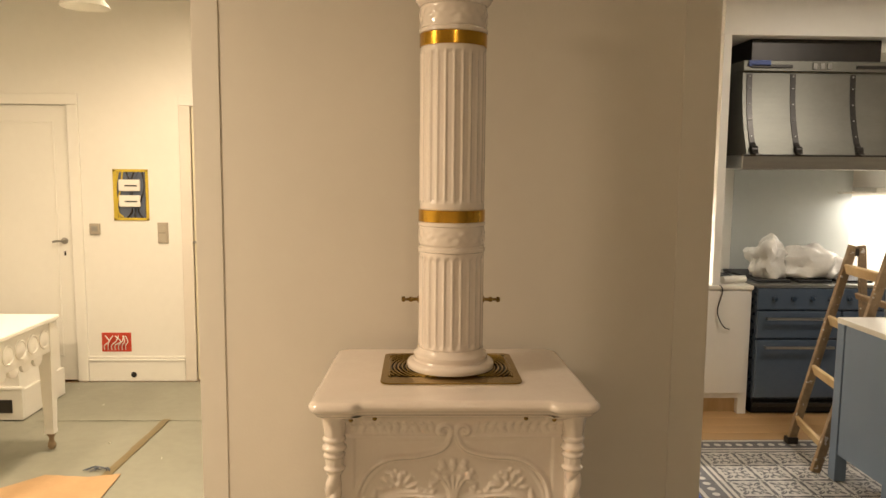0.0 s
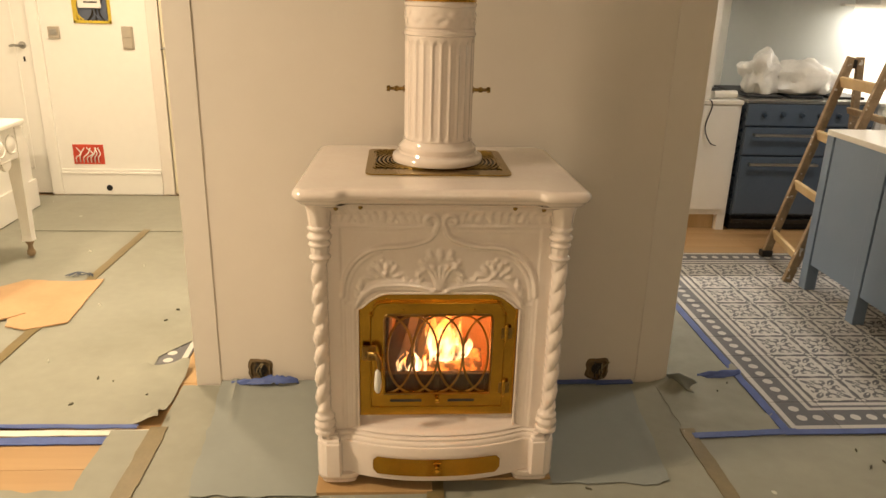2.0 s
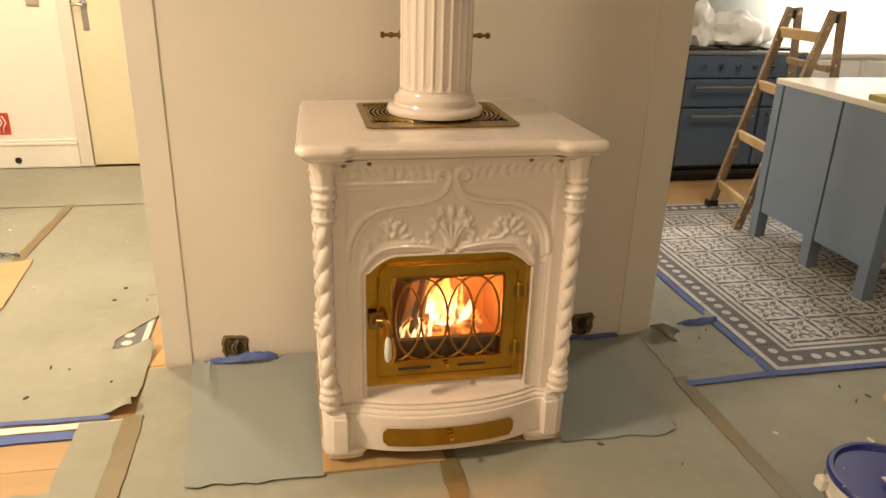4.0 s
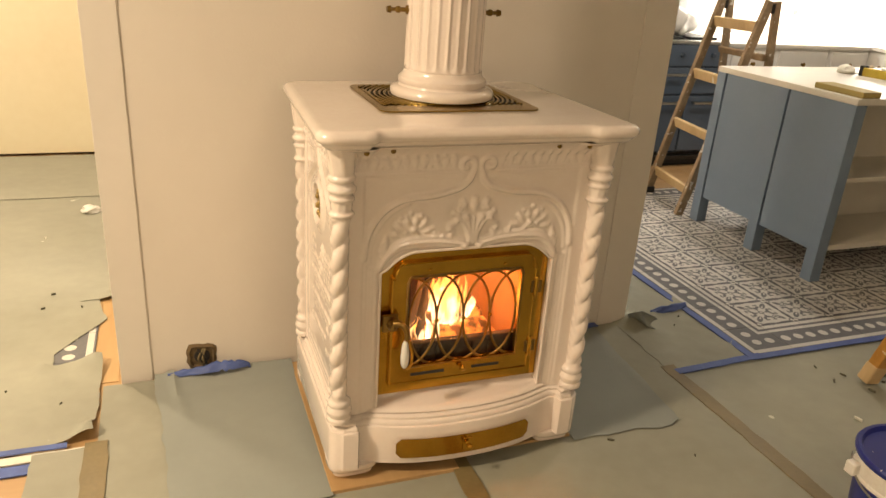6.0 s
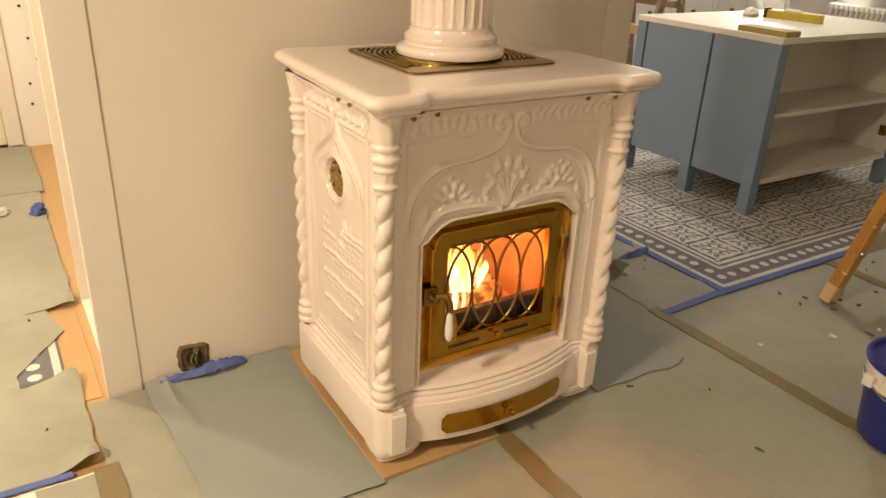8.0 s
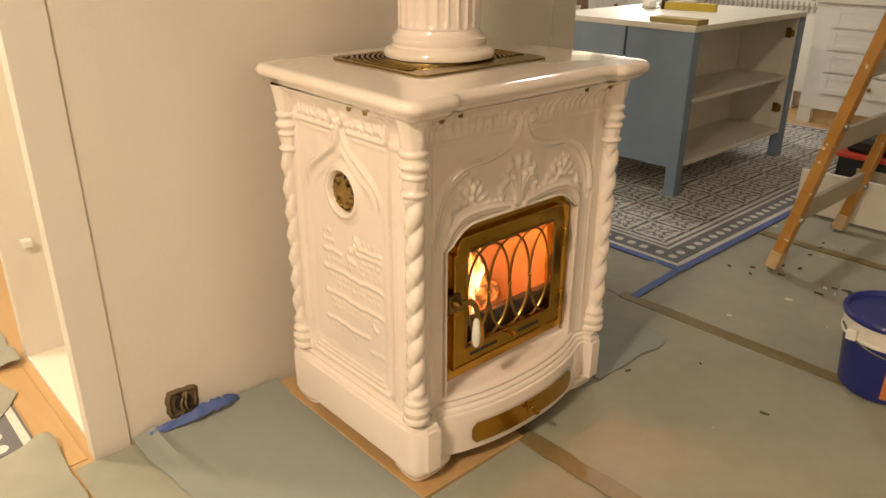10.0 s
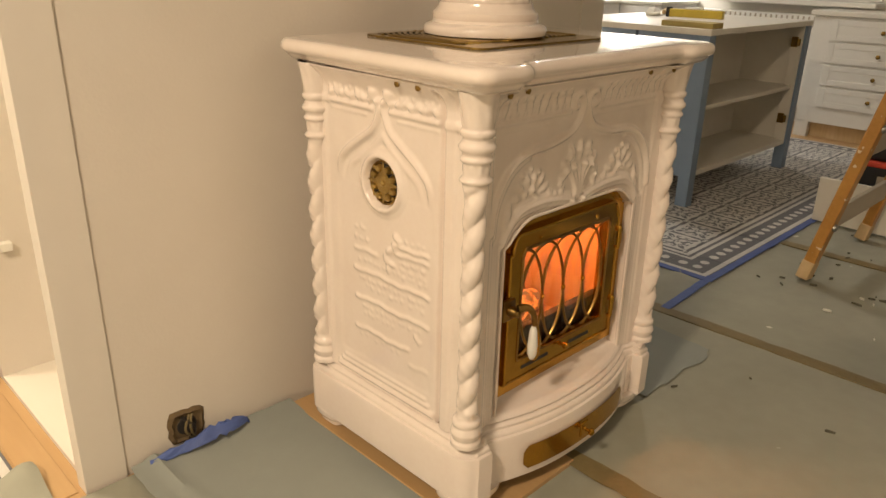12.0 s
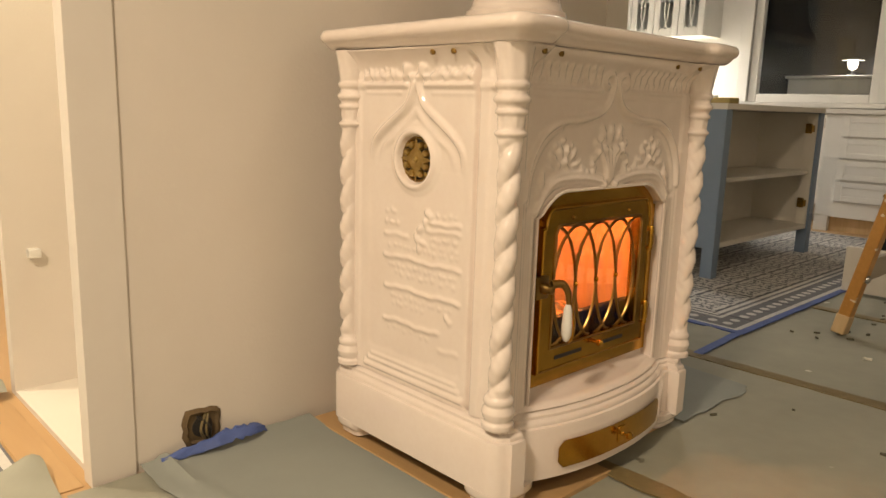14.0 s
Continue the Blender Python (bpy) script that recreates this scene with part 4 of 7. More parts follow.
        # a star with hollow sides, knobs in pairs between its points
        star = bmesh.new()
        tip = star.verts.new((x0 + sx * 0.012, SIDE_C, 0.722))
        ring = []
        for k in range(48):
            a = 2 * math.pi * k / 48
            r = 0.052 / (abs(math.cos(a)) ** 0.62 + abs(math.sin(a)) ** 0.62) ** (1 / 0.62)
            ring.append(star.verts.new((x0 + sx * 0.009, SIDE_C + r * math.cos(a), 0.722 + r * math.sin(a))))
        for k in range(48):
            star.faces.new((ring[k], ring[(k + 1) % 48], tip))
        orn = [star]
        for k in range(4):
            a = math.pi / 4 + k * math.pi / 2
            for off in (-0.36, 0.36):
                cy, cz = SIDE_C + 0.033 * math.cos(a + off), 0.722 + 0.033 * math.sin(a + off)
                orn.append(lathe([(0.0095, 0), (0.009, sx * 0.006), (0.006, sx * 0.0115), (0.001, sx * 0.013)], (x0 + sx * 0.003, cy, cz), 12, "x"))
            cy, cz = SIDE_C + 0.043 * math.cos(a), 0.722 + 0.043 * math.sin(a)
            orn.append(lathe([(0.006, 0), (0.005, sx * 0.006), (0.001, sx * 0.008)], (x0 + sx * 0.003, cy, cz), 10, "x"))
        orn.append(lathe([(0.009, 0), (0.007, sx * 0.009), (0.002, sx * 0.012)], (x0 + sx * 0.004, SIDE_C, 0.722), 14, "x"))
        for k, piece in enumerate(orn):
            part("boss" if k else "star", piece, BRASS_WORN, rs, smooth=True)
    build_door(stove)
    build_drawer(stove)
    build_grille(stove)
    return stove


def plate(outline, y0, y1, bevel=0.0015):
    """A flat plate from an x-z outline, front at y0, back at y1."""
    bm = bmesh.new()
    f = [bm.verts.new((x, y0, z)) for x, z in outline]
    g = [bm.verts.new((x, y1, z)) for x, z in outline]
    n = len(outline)
    front = bm.faces.new(f)
    bm.faces.new(g[::-1])
    for i in range(n):
        bm.faces.new((f[i], g[i], g[(i + 1) % n], f[(i + 1) % n]))
    if bevel:
        bmesh.ops.bevel(bm, geom=list(front.edges), offset=bevel, segments=2, profile=0.5, affect="EDGES")
    return bm


def ring_plate(outer, inner, y0, y1):
    """A flat frame between two x-z outlines of equal count."""
    bm = bmesh.new()
    n = len(outer)
    L = [[bm.verts.new((x, y, z)) for x, z in o] for o, y in ((outer, y0), (inner, y0), (inner, y1), (outer, y1))]
    for a, b in ((0, 1), (1, 2), (2, 3), (3, 0)):
        for i in range(n):
            j = (i + 1) % n
            bm.faces.new((L[a][i], L[a][j], L[b][j], L[b][i]))
    return bm


def round_rect(x0, x1, z0, z1, r, n=6):
    pts = []
    for cx, cz, a in ((x1 - r, z1 - r, 0), (x0 + r, z1 - r, 90), (x0 + r, z0 + r, 180), (x1 - r, z0 + r, 270)):
        pts += [(cx + r * math.cos(radians(a + 90 * k / n)), cz + r * math.sin(radians(a + 90 * k / n))) for k in range(n + 1)]
    return pts


def shoulder(x1, z0, z1, s, n=6):
    """Outline with stepped concave top shoulders."""
    top = [(x1, z1 - 1.25 * s), (x1 - 0.22 * s, z1 - 1.2 * s)] + [(x1 - s + 0.78 * s * math.cos(t), z1 - 1.1 * s + 1.1 * s * math.sin(t)) for t in np.linspace(0.05, math.pi / 2, n)]
    right = [(x1, z0)] + top
    return right + [(-x, z) for x, z in right[::-1]]


def build_door(stove):
    bx = 0.249
    outer = shoulder(bx, 0.229, 0.672, 0.05, 7)
    inner_w, iz0, iz1 = 0.166, 0.318, 0.588
    hole = shoulder(0.175, 0.310, 0.598, 0.012, 7)
    frame = part("door_frame", ring_plate(outer, hole, -0.626, -0.606), BRASS, stove, "polished brass door surround")
    d_out = shoulder(0.214, 0.262, 0.632, 0.034, 7)
    d_in = shoulder(inner_w, iz0, iz1, 0.010, 7)
    dr = part("door", ring_plate(d_out, d_in, -0.639, -0.622), BRASS, stove, "polished brass fire door")
    part("rim", tube([(x, -0.639, z) for x, z in shoulder(0.210, 0.266, 0.628, 0.034, 7)], 0.0035, 6, True), BRASS, dr, smooth=True)
    part("rim", tube([(x, -0.639, z) for x, z in shoulder(inner_w + 0.003, iz0 - 0.003, iz1 + 0.003, 0.012, 7)], 0.004, 6, True), BRASS_DULL, dr, smooth=True)
    g = part("glass", box((-0.178, -0.618, 0.306), (0.178, -0.614, 0.602), 0), FIRE_GLASS, dr)
    g.visible_shadow = False
    # lattice of interlaced ovals
    zc, rz = 0.450, 0.136
    for c in (-0.160, -0.080, 0.0, 0.080, 0.160):
        run = []
        for k in range(73):
            a = 2 * math.pi * k / 72
            x, z = c + 0.080 * math.cos(a), zc + rz * math.sin(a)
            if abs(x) <= inner_w + 0.002:
                run.append((x, -0.632 + 0.002 * math.sin(3 * a), z))
            else:
                if len(run) > 2:
                    part("lattice_bar", tube(run, 0.0037, 6), BRASS_DULL, dr, smooth=True)
                run = []
        if len(run) > 2:
            part("lattice_bar", tube(run, 0.0037, 6), BRASS_DULL, dr, smooth=True)
    for x in (-0.08, 0.0, 0.08):
        part("lattice_stud", lathe([(0.006, 0), (0.006, 0.004), (0.002, 0.007)], (x, -0.632, zc), 10, "y"), BRASS, dr)
    # air slots, knob, hinges, rivets
    for x0, x1 in ((-0.15, -0.05), (0.035, 0.12)):
        part("air_slot", box((x0, -0.6405, 0.286), (x1, -0.638, 0.294), 0.0), SOOT, dr)
    part("air_knob", lathe([(0.005, 0), (0.004, 0.012), (0.008, 0.014), (0.008, 0.022), (0.003, 0.026)], (0.0, -0.638, 0.299), 14, "y"), BRASS, dr, smooth=True)
    for x in (-0.11, 0.11):
        part("rivet", lathe([(0.005, 0), (0.004, 0.003), (0.001, 0.004)], (x, -0.639, 0.606), 10, "y"), BRASS, dr)
    for z in (0.335, 0.528):
        hg = part("hinge", lathe([(0.004, -0.031), (0.006, -0.028), (0.0065, -0.024), (0.0065, 0.024), (0.006, 0.028), (0.004, 0.031)], (0.213, -0.642, z), 14), BRASS, dr, "brass barrel hinge", True)
        part("hinge_leaf", box((0.198, -0.6415, z - 0.019), (0.232, -0.638, z + 0.019), 0.0015), BRASS_DULL, hg)
    latch = part("latch", join(box((-0.238, -0.650, 0.438), (-0.196, -0.637, 0.488), 0.004), lathe([(0.013, 0), (0.013, 0.012), (0.009, 0.018), (0.009, 0.026), (0.004, 0.030)], (-0.216, -0.648, 0.463), 18, "y")), BRASS_DULL, dr, "dark brass latch", True)
    part("latch_arm", tube(smooth_line([(-0.214, -0.670, 0.474), (-0.196, -0.682, 0.476), (-0.184, -0.690, 0.458), (-0.182, -0.694, 0.425)], 6), lambda u: 0.010 - 0.004 * u, 10), BRASS_DULL, latch, smooth=True)
    part("handle_grip", lathe([(0.005, 0), (0.0085, -0.008), (0.0118, -0.045), (0.0112, -0.066), (0.007, -0.078), (0.002, -0.082)], (-0.188, -0.696, 0.432), 18), PORCELAIN, latch, "white porcelain grip", True)
    part("grip_strap", tube(smooth_line([(-0.178, -0.695, 0.434), (-0.168, -0.698, 0.392), (-0.172, -0.698, 0.356), (-0.184, -0.696, 0.348)], 6), 0.0042, 8), BRASS, latch, smooth=True)


def build_drawer(stove):
    def front(x0, x1, z0, z1, off, r=0.016):
        verts, faces = [], []
        nx, nz = 30, 5
        for i in range(nx + 1):
            x = x0 + (x1 - x0) * i / nx
            e = min(x - x0, x1 - x)
            cut = r * (1 - math.sqrt(max(0, 1 - (1 - min(1, e / r)) ** 2))) if e < r else 0
            for j in range(nz + 1):
                verts.append((x, bulge(x) - off, z0 + cut + (z1 - z0 - 2 * cut) * j / nz))
        for i in range(nx):
            for j in range(nz):
                k = i * (nz + 1) + j
                faces.append((k, k + nz + 1, k + nz + 2, k + 1))
        return verts, faces
    v, f = front(-0.215, 0.215, 0.058, 0.138, 0.0018)
    under(mesh_object("drawer_inset", v, f, GLAZE), stove)
    v, f = front(-0.205, 0.205, 0.066, 0.130, 0.005)
    dr = under(mesh_object("ash_drawer", v, f, BRASS), stove, "worn brass ash drawer front")
    part("drawer_knob", lathe([(0.010, 0), (0.008, 0.004), (0.004, 0.008), (0.004, 0.018), (0.009, 0.021), (0.010, 0.027), (0.003, 0.032)], (0.0, -0.731, 0.098), 18, "y"), BRASS, dr, smooth=True)
    part("key_plate", box((-0.014, -0.7365, 0.078), (0.014, -0.7305, 0.118), 0.003), BRASS, dr)


COL_Y = -0.345


def build_grille(stove):
    gr = part("grille_frame", ring_plate([(x, z) for x, z in round_rect(-0.228, 0.222, -0.540, -0.165, 0.028)], [(x, z) for x, z in round_rect(-0.206, 0.200, -0.470, -0.185, 0.01)], 0, 0.004), BRASS_PLATE, stove, "brass warm-air grille")
    for v in gr.data.vertices:
        v.co = (v.co.x, v.co.z, 1.0075 + (0.0045 - v.co.y))
    part("grille_base", box((-0.21, -0.475, 1.0065), (0.205, -0.18, 1.0085), 0), SOOT, gr)
    for r in np.arange(0.136, 0.262, 0.0135):
        for sx in (0, 180):
            run = []
            for a in range(-84, 85, 4):
                x, y = r * math.cos(radians(a + sx)), COL_Y + r * math.sin(radians(a + sx))
                if -0.208 < x < 0.203 and -0.472 < y < -0.183:
                    run.append((x, y, 1.0115))
            if len(run) > 2:
                part("grille_bar", tube(run, 0.0042, 6), BRASS_PLATE, gr, smooth=True)
    for x in (0.0,):
        part("grille_web", box((-0.06, -0.472, 1.0085), (0.06, -0.183, 1.0135), 0.001), BRASS_PLATE, gr)


build_stove()


def build_column():
    """The fluted ceramic flue column in drums, with brass bands and damper taps."""
    col = thing("flue_column", (0, COL_Y, 1.014), "ivory glazed fluted flue column with brass bands", "flue column")

    def drum(name, z0, z1, f0, f1, r=0.1085, n=24, extra=None):
        seg, nz = 24 * 8, max(8, int((z1 - z0) / 0.006))
        verts = []
        for z in np.linspace(z0, z1, nz + 1):
            for i in range(seg):
                a = 2 * math.pi * i / seg
                rr = r
                if f0 and f0 <= z <= f1:
                    e = min(z - f0, f1 - z)
                    w = min(1, e / 0.010)
                    c = abs(math.sin(n * a / 2))
                    lim = 0.93 - 0.75 * math.sqrt(max(0, w * (2 - w)))
                    rr = r - 0.0048 * max(0, min(1, (c - lim) / 0.35)) if c > lim else r
                if extra:
                    rr += extra(a, z)
                verts.append((rr * math.cos(a), COL_Y + rr * math.sin(a), z))
        faces = [(k * seg + i, k * seg + (i + 1) % seg, (k + 1) * seg + (i + 1) % seg, (k + 1) * seg + i) for k in range(nz) for i in range(seg)]
        faces.append(tuple(range(seg))[::-1])
        faces.append(tuple(nz * seg + i for i in range(seg)))
        return under(mesh_object(name, verts, faces, GLAZE), col)

    base = [(0.138, 1.0142), (0.146, 1.018), (0.148, 1.027), (0.145, 1.036), (0.136, 1.042), (0.127, 1.044), (0.124, 1.050), (0.126, 1.058), (0.125, 1.066), (0.118, 1.072), (0.113, 1.078), (0.1105, 1.088)]
    part("column_base", lathe(base, (0, COL_Y, 0), 72), GLAZE, col, smooth=True)

    def frieze(z0, z1):
        def f(a, z):
            u = (z - z0) / (z1 - z0)
            if not 0 < u < 1:
                return 0
            s = math.sin(math.pi * u)
            return 0.0035 * s * (abs(math.sin(5 * a + 2.2 * math.sin(u * 6))) ** 2 + 0.5 * math.cos(20 * a) * math.cos(9 * u))
        return f

    drum("fluted_drum", 1.087, 1.41, 1.098, 1.392)
    rings = [(0.1085, 1.408), (0.1125, 1.411), (0.1125, 1.420), (0.109, 1.424), (0.109, 1.43)]
    part("moulding", lathe(rings, (0, COL_Y, 0), 72), GLAZE, col, smooth=True)
    drum("frieze_drum", 1.43, 1.495, None, None, 0.1085, extra=frieze(1.432, 1.49))
    part("moulding", lathe([(0.1085, 1.492), (0.1125, 1.496), (0.1125, 1.504), (0.108, 1.508)], (0, COL_Y, 0), 72), GLAZE, col, smooth=True)
    part("brass_band", lathe([(0.1085, 1.508), (0.1105, 1.509), (0.1105, 1.546), (0.1085, 1.547)], (0, COL_Y, 0), 72), BRASS, col, "polished brass band", True)
    drum("fluted_drum", 1.547, 2.068, 1.572, 2.048, 0.1075)
    part("brass_band", lathe([(0.1075, 2.068), (0.1095, 2.069), (0.1095, 2.108), (0.1075, 2.109)], (0, COL_Y, 0), 72), BRASS, col, "polished brass band", True)
    part("moulding", lathe([(0.1075, 2.109), (0.112, 2.112), (0.112, 2.122), (0.108, 2.126)], (0, COL_Y, 0), 72), GLAZE, col, smooth=True)
    drum("frieze_drum", 2.126, 2.195, None, None, 0.108, extra=frieze(2.13, 2.19))
    part("capital", lathe([(0.109, 2.195), (0.118, 2.205), (0.130, 2.225), (0.142, 2.25), (0.142, 2.28), (0.11, 2.29), (0.105, 2.31), (0.105, CEIL)], (0, COL_Y, 0), 72), GLAZE, col, smooth=True)
    for sx in (-1, 1):
        x0 = sx * 0.1085
        tap = part("damper_tap", lathe([(0.012, 0), (0.012, sx * 0.006), (0.006, sx * 0.009), (0.006, sx * 0.022), (0.009, sx * 0.025), (0.009, sx * 0.033), (0.005, sx * 0.037), (0.005, sx * 0.048), (0.010, sx * 0.050), (0.008, sx * 0.060)],
                                       (x0 - sx * 0.003, COL_Y + 0.01, 1.242), 16, "x"), BRASS_DULL, col, "brass damper tap", True)
    return col


build_column()


# ---- the fire ----
def build_fire():
    box_ = thing("firebox", (0, -0.4, 0.2), "firebrick lined firebox glowing from the fire", "firebox")
    part("back_brick", box((-0.262, -0.245, 0.21), (0.262, -0.205, 0.70), 0.002), FIREBRICK, box_)
    for x0, x1 in ((-0.262, -0.215), (0.215, 0.262)):
        part("side_brick", box((x0, -0.600, 0.21), (x1, -0.245, 0.70), 0.002), FIREBRICK, box_)
    part("bottom_brick", box((-0.262, -0.604, 0.20), (0.262, -0.205, 0.262), 0.002), FIREBRICK, box_)
    part("baffle", box((-0.262, -0.604, 0.66), (0.262, -0.205, 0.70), 0.002), FIREBRICK, box_)
    for i in range(7):
        x = -0.165 + 0.055 * i
        part("guard_bar", box((x - 0.007, -0.598, 0.262), (x + 0.007, -0.5865, 0.352), 0.004), DARK_STEEL, box_)
    part("log_guard", box((-0.214, -0.586, 0.262), (0.214, -0.580, 0.352), 0.002), SOOT, box_)
    part("guard_rail", box((-0.21, -0.602, 0.350), (0.21, -0.580, 0.366), 0.003), SOOT, box_)
    rnd = random.Random(3)
    for (a, b, r) in (((-0.17, -0.47, 0.293), (0.16, -0.42, 0.297), 0.032), ((-0.15, -0.34, 0.297), (0.17, -0.36, 0.293), 0.036), ((-0.06, -0.40, 0.322), (0.12, -0.36, 0.335), 0.020)):
        pts = [Vector(a).lerp(Vector(b), k / 8) + Vector((rnd.uniform(-.004, .004),) * 3) for k in range(9)]
        lg = part("log", tube(pts, r, 12), LOG, None, smooth=True)
        tagged(lg, "charred split firewood log burning in the stove", "log", "burning logs")
    # dark split billets leaning against the side, their ends in the fire
    for a, b, w, d in (((-0.150, -0.50, 0.285), (-0.075, -0.43, 0.560), 0.060, 0.050), ((-0.085, -0.46, 0.290), (-0.030, -0.38, 0.500), 0.048, 0.044), ((-0.185, -0.42, 0.285), (-0.165, -0.34, 0.590), 0.050, 0.060)):
        bm = beam(a, b, w, d, 0.008)
        bmesh.ops.subdivide_edges(bm, edges=bm.edges, cuts=3, use_grid_fill=True)
        for v in bm.verts:
            v.co += 0.007 * noise.noise_vector(v.co * 38)
        tagged(part("log", bm, CHAR, None, smooth=True), "blackened split log leaning in the fire", "log", "leaning logs")
    tongues = []
    for i in range(26):
        cx = 0.030 + rnd.gauss(0, 0.036)
        tongues.append((cx, rnd.uniform(-0.47, -0.35), rnd.uniform(0.016, 0.036), (0.30 - 1.9 * abs(cx - 0.030)) * rnd.uniform(0.6, 1.0), rnd.uniform(-0.02, 0.03)))
    for i in range(5):
        tongues.append((-0.125 + 0.022 * i, -0.53 + 0.01 * (i % 2), rnd.uniform(0.014, 0.022), rnd.uniform(0.07, 0.12), rnd.uniform(-0.01, 0.02)))
    for i, (cx, cy, w, hgt, lean) in enumerate(tongues):
        seg, n = 14, 18
        verts = []
        for k in range(n + 1):
            u = k / n
            r = 0.5 * w * (math.sin(math.pi * min(1, u * 1.15 + 0.12)) ** 0.8 if u < 0.76 else max(0.0, (1 - u) / 0.24) ** 1.1 * math.sin(math.pi * min(1, .76 * 1.15 + .12)) ** .8)
            r = max(r, 0.0006)
            sway = lean * u + 0.012 * math.sin(u * 7 + i * 1.7) * u
            for q in range(seg):
                a = 2 * math.pi * q / seg
                rr = r * (1 + 0.22 * math.sin(3 * a + 7 * u + i))
                verts.append((cx + sway + rr * math.cos(a), cy + 0.5 * rr * math.sin(a), 0.315 + u * hgt))
        faces = [(k * seg + q, k * seg + (q + 1) % seg, (k + 1) * seg + (q + 1) % seg, (k + 1) * seg + q) for k in range(n) for q in range(seg)]
        fl = mesh_object("flame", verts, faces, FLAME)
        tagged(fl, "bright orange flame rising from the logs", "flame", "flames")


build_fire()


# ---- kitchen ----
def knob(centre, axis, parent, mat=BRASS_DULL):
    s = -1 if axis == "x" else 1
    return part("knob", lathe([(0.010, 0), (0.006, s * 0.006), (0.006, s * 0.012), (0.015, s * 0.018), (0.015, s * 0.024), (0.006, s * 0.030)], centre, 16, axis), mat, parent, "small dark metal knob", True)


def drawer_unit(name, x0, x1, y0, y1, face, rows, label, group="white base units"):
    """A white base cabinet; face 'y' looks towards -y, 'x' towards -x. rows: (z0, z1) drawer fronts."""
    u = thing(name, ((x0 + x1) / 2, (y0 + y1) / 2, 0), label, "cabinet", group)
    part("body", box((x0, y0, 0.10), (x1, y1, 0.868), 0.002), WHITE, u)
    if face == "y":
        part("kick_board", box((x0 + 0.05, y0 + 0.05, -0.016), (x1 - 0.05, y0 + 0.07, 0.12), 0.002), PINE, u)
        for a in (x0, x1 - 0.06):
            part("leg", box((a, y0, -0.016), (a + 0.06, y0 + 0.06, 0.11), 0.003), WHITE, u)
        for z0, z1 in rows:
            d = part("drawer_front", join(box((x0 + 0.03, y0 - 0.016, z0), (x1 - 0.03, y0 + 0.002, z1), 0.003), box((x0 + 0.08, y0 - 0.012, z0 + 0.045), (x1 - 0.08, y0, z1 - 0.045), 0.004)), WHITE, u)
            knob(((x0 + x1) / 2, y0 - 0.016, (z0 + z1) / 2), "y", d)
    else:
        part("kick_board", box((x0 + 0.05, y0 + 0.05, -0.016), (x0 + 0.07, y1 - 0.05, 0.12), 0.002), PINE, u)
        for a in (y0, y1 - 0.10):
            part("leg", box((x0, a, -0.016), (x0 + 0.06, a + 0.10, 0.11), 0.003), WHITE, u)
        for z0, z1 in rows:
            d = part("drawer_front", join(box((x0 - 0.016, y0 + 0.03, z0), (x0 + 0.002, y1 - 0.13, z1), 0.003),
                                          box((x0 - 0.020, y0 + 0.03, z0), (x0 - 0.012, y0 + 0.08, z1), 0.002), box((x0 - 0.020, y1 - 0.18, z0), (x0 - 0.012, y1 - 0.13, z1), 0.002),
                                          box((x0 - 0.020, y0 + 0.08, z1 - 0.04), (x0 - 0.012, y1 - 0.18, z1), 0.002), box((x0 - 0.020, y0 + 0.08, z0), (x0 - 0.012, y1 - 0.18, z0 + 0.04), 0.002)), WHITE, u)
            knob((x0 - 0.018, (y0 + y1) / 2 + 0.05, (z0 + z1) / 2), "x", d)
    return u


def worktop(lo, hi, label="thin white worktop over the base units"):
    w = part("worktop", box(lo, hi, 0.006), WHITE_BOARD)
    return tagged(w, label, "worktop")


FRONT = 2.155
for a, b in ((0.10, 0.78), (0.78, 1.45)):
    drawer_unit("base_cabinet", a, b - 0.002, FRONT, BACK, "y", ((0.66, 0.85), (0.15, 0.64)), "white base cabinet with dark knobs behind the pier")
worktop((0.08, FRONT - 0.02, 0.868), (1.4285, BACK, 0.898))
drawer_unit("base_cabinet", 1.45, 2.185, FRONT, BACK, "y", ((0.14, 0.86),), "white base cabinet on short legs beside the range")
worktop((1.43, FRONT - 0.02, 0.868), (2.19, BACK, 0.898))
for a, b in ((3.14, 3.58), (3.58, 4.10), (4.10, 4.52)):
    drawer_unit("base_cabinet", a + 0.002, b - 0.002, FRONT, BACK, "y", ((0.66, 0.85), (0.42, 0.64), (0.15, 0.40)), "white base cabinet with drawers and dark knobs")
worktop((3.135, FRONT - 0.02, 0.868), (WX, BACK, 0.898))
drawer_unit("base_cabinet", 4.52, WX, 1.75, FRONT, "x", ((0.66, 0.85), (0.15, 0.64)), "narrow white base cabinet with dark knobs in the corner")
worktop((4.50, 1.73, 0.870), (WX, FRONT - 0.021, 0.900))
drawer_unit("drawer_cabinet", 4.56, WX - 0.21, -0.55, 0.52, "x", ((0.705, 0.85), (0.545, 0.69), (0.385, 0.53), (0.225, 0.37)), "white four-drawer cabinet with round dark knobs")
worktop((4.53, -0.57, 0.870), (WX - 0.205, 0.54, 0.905))


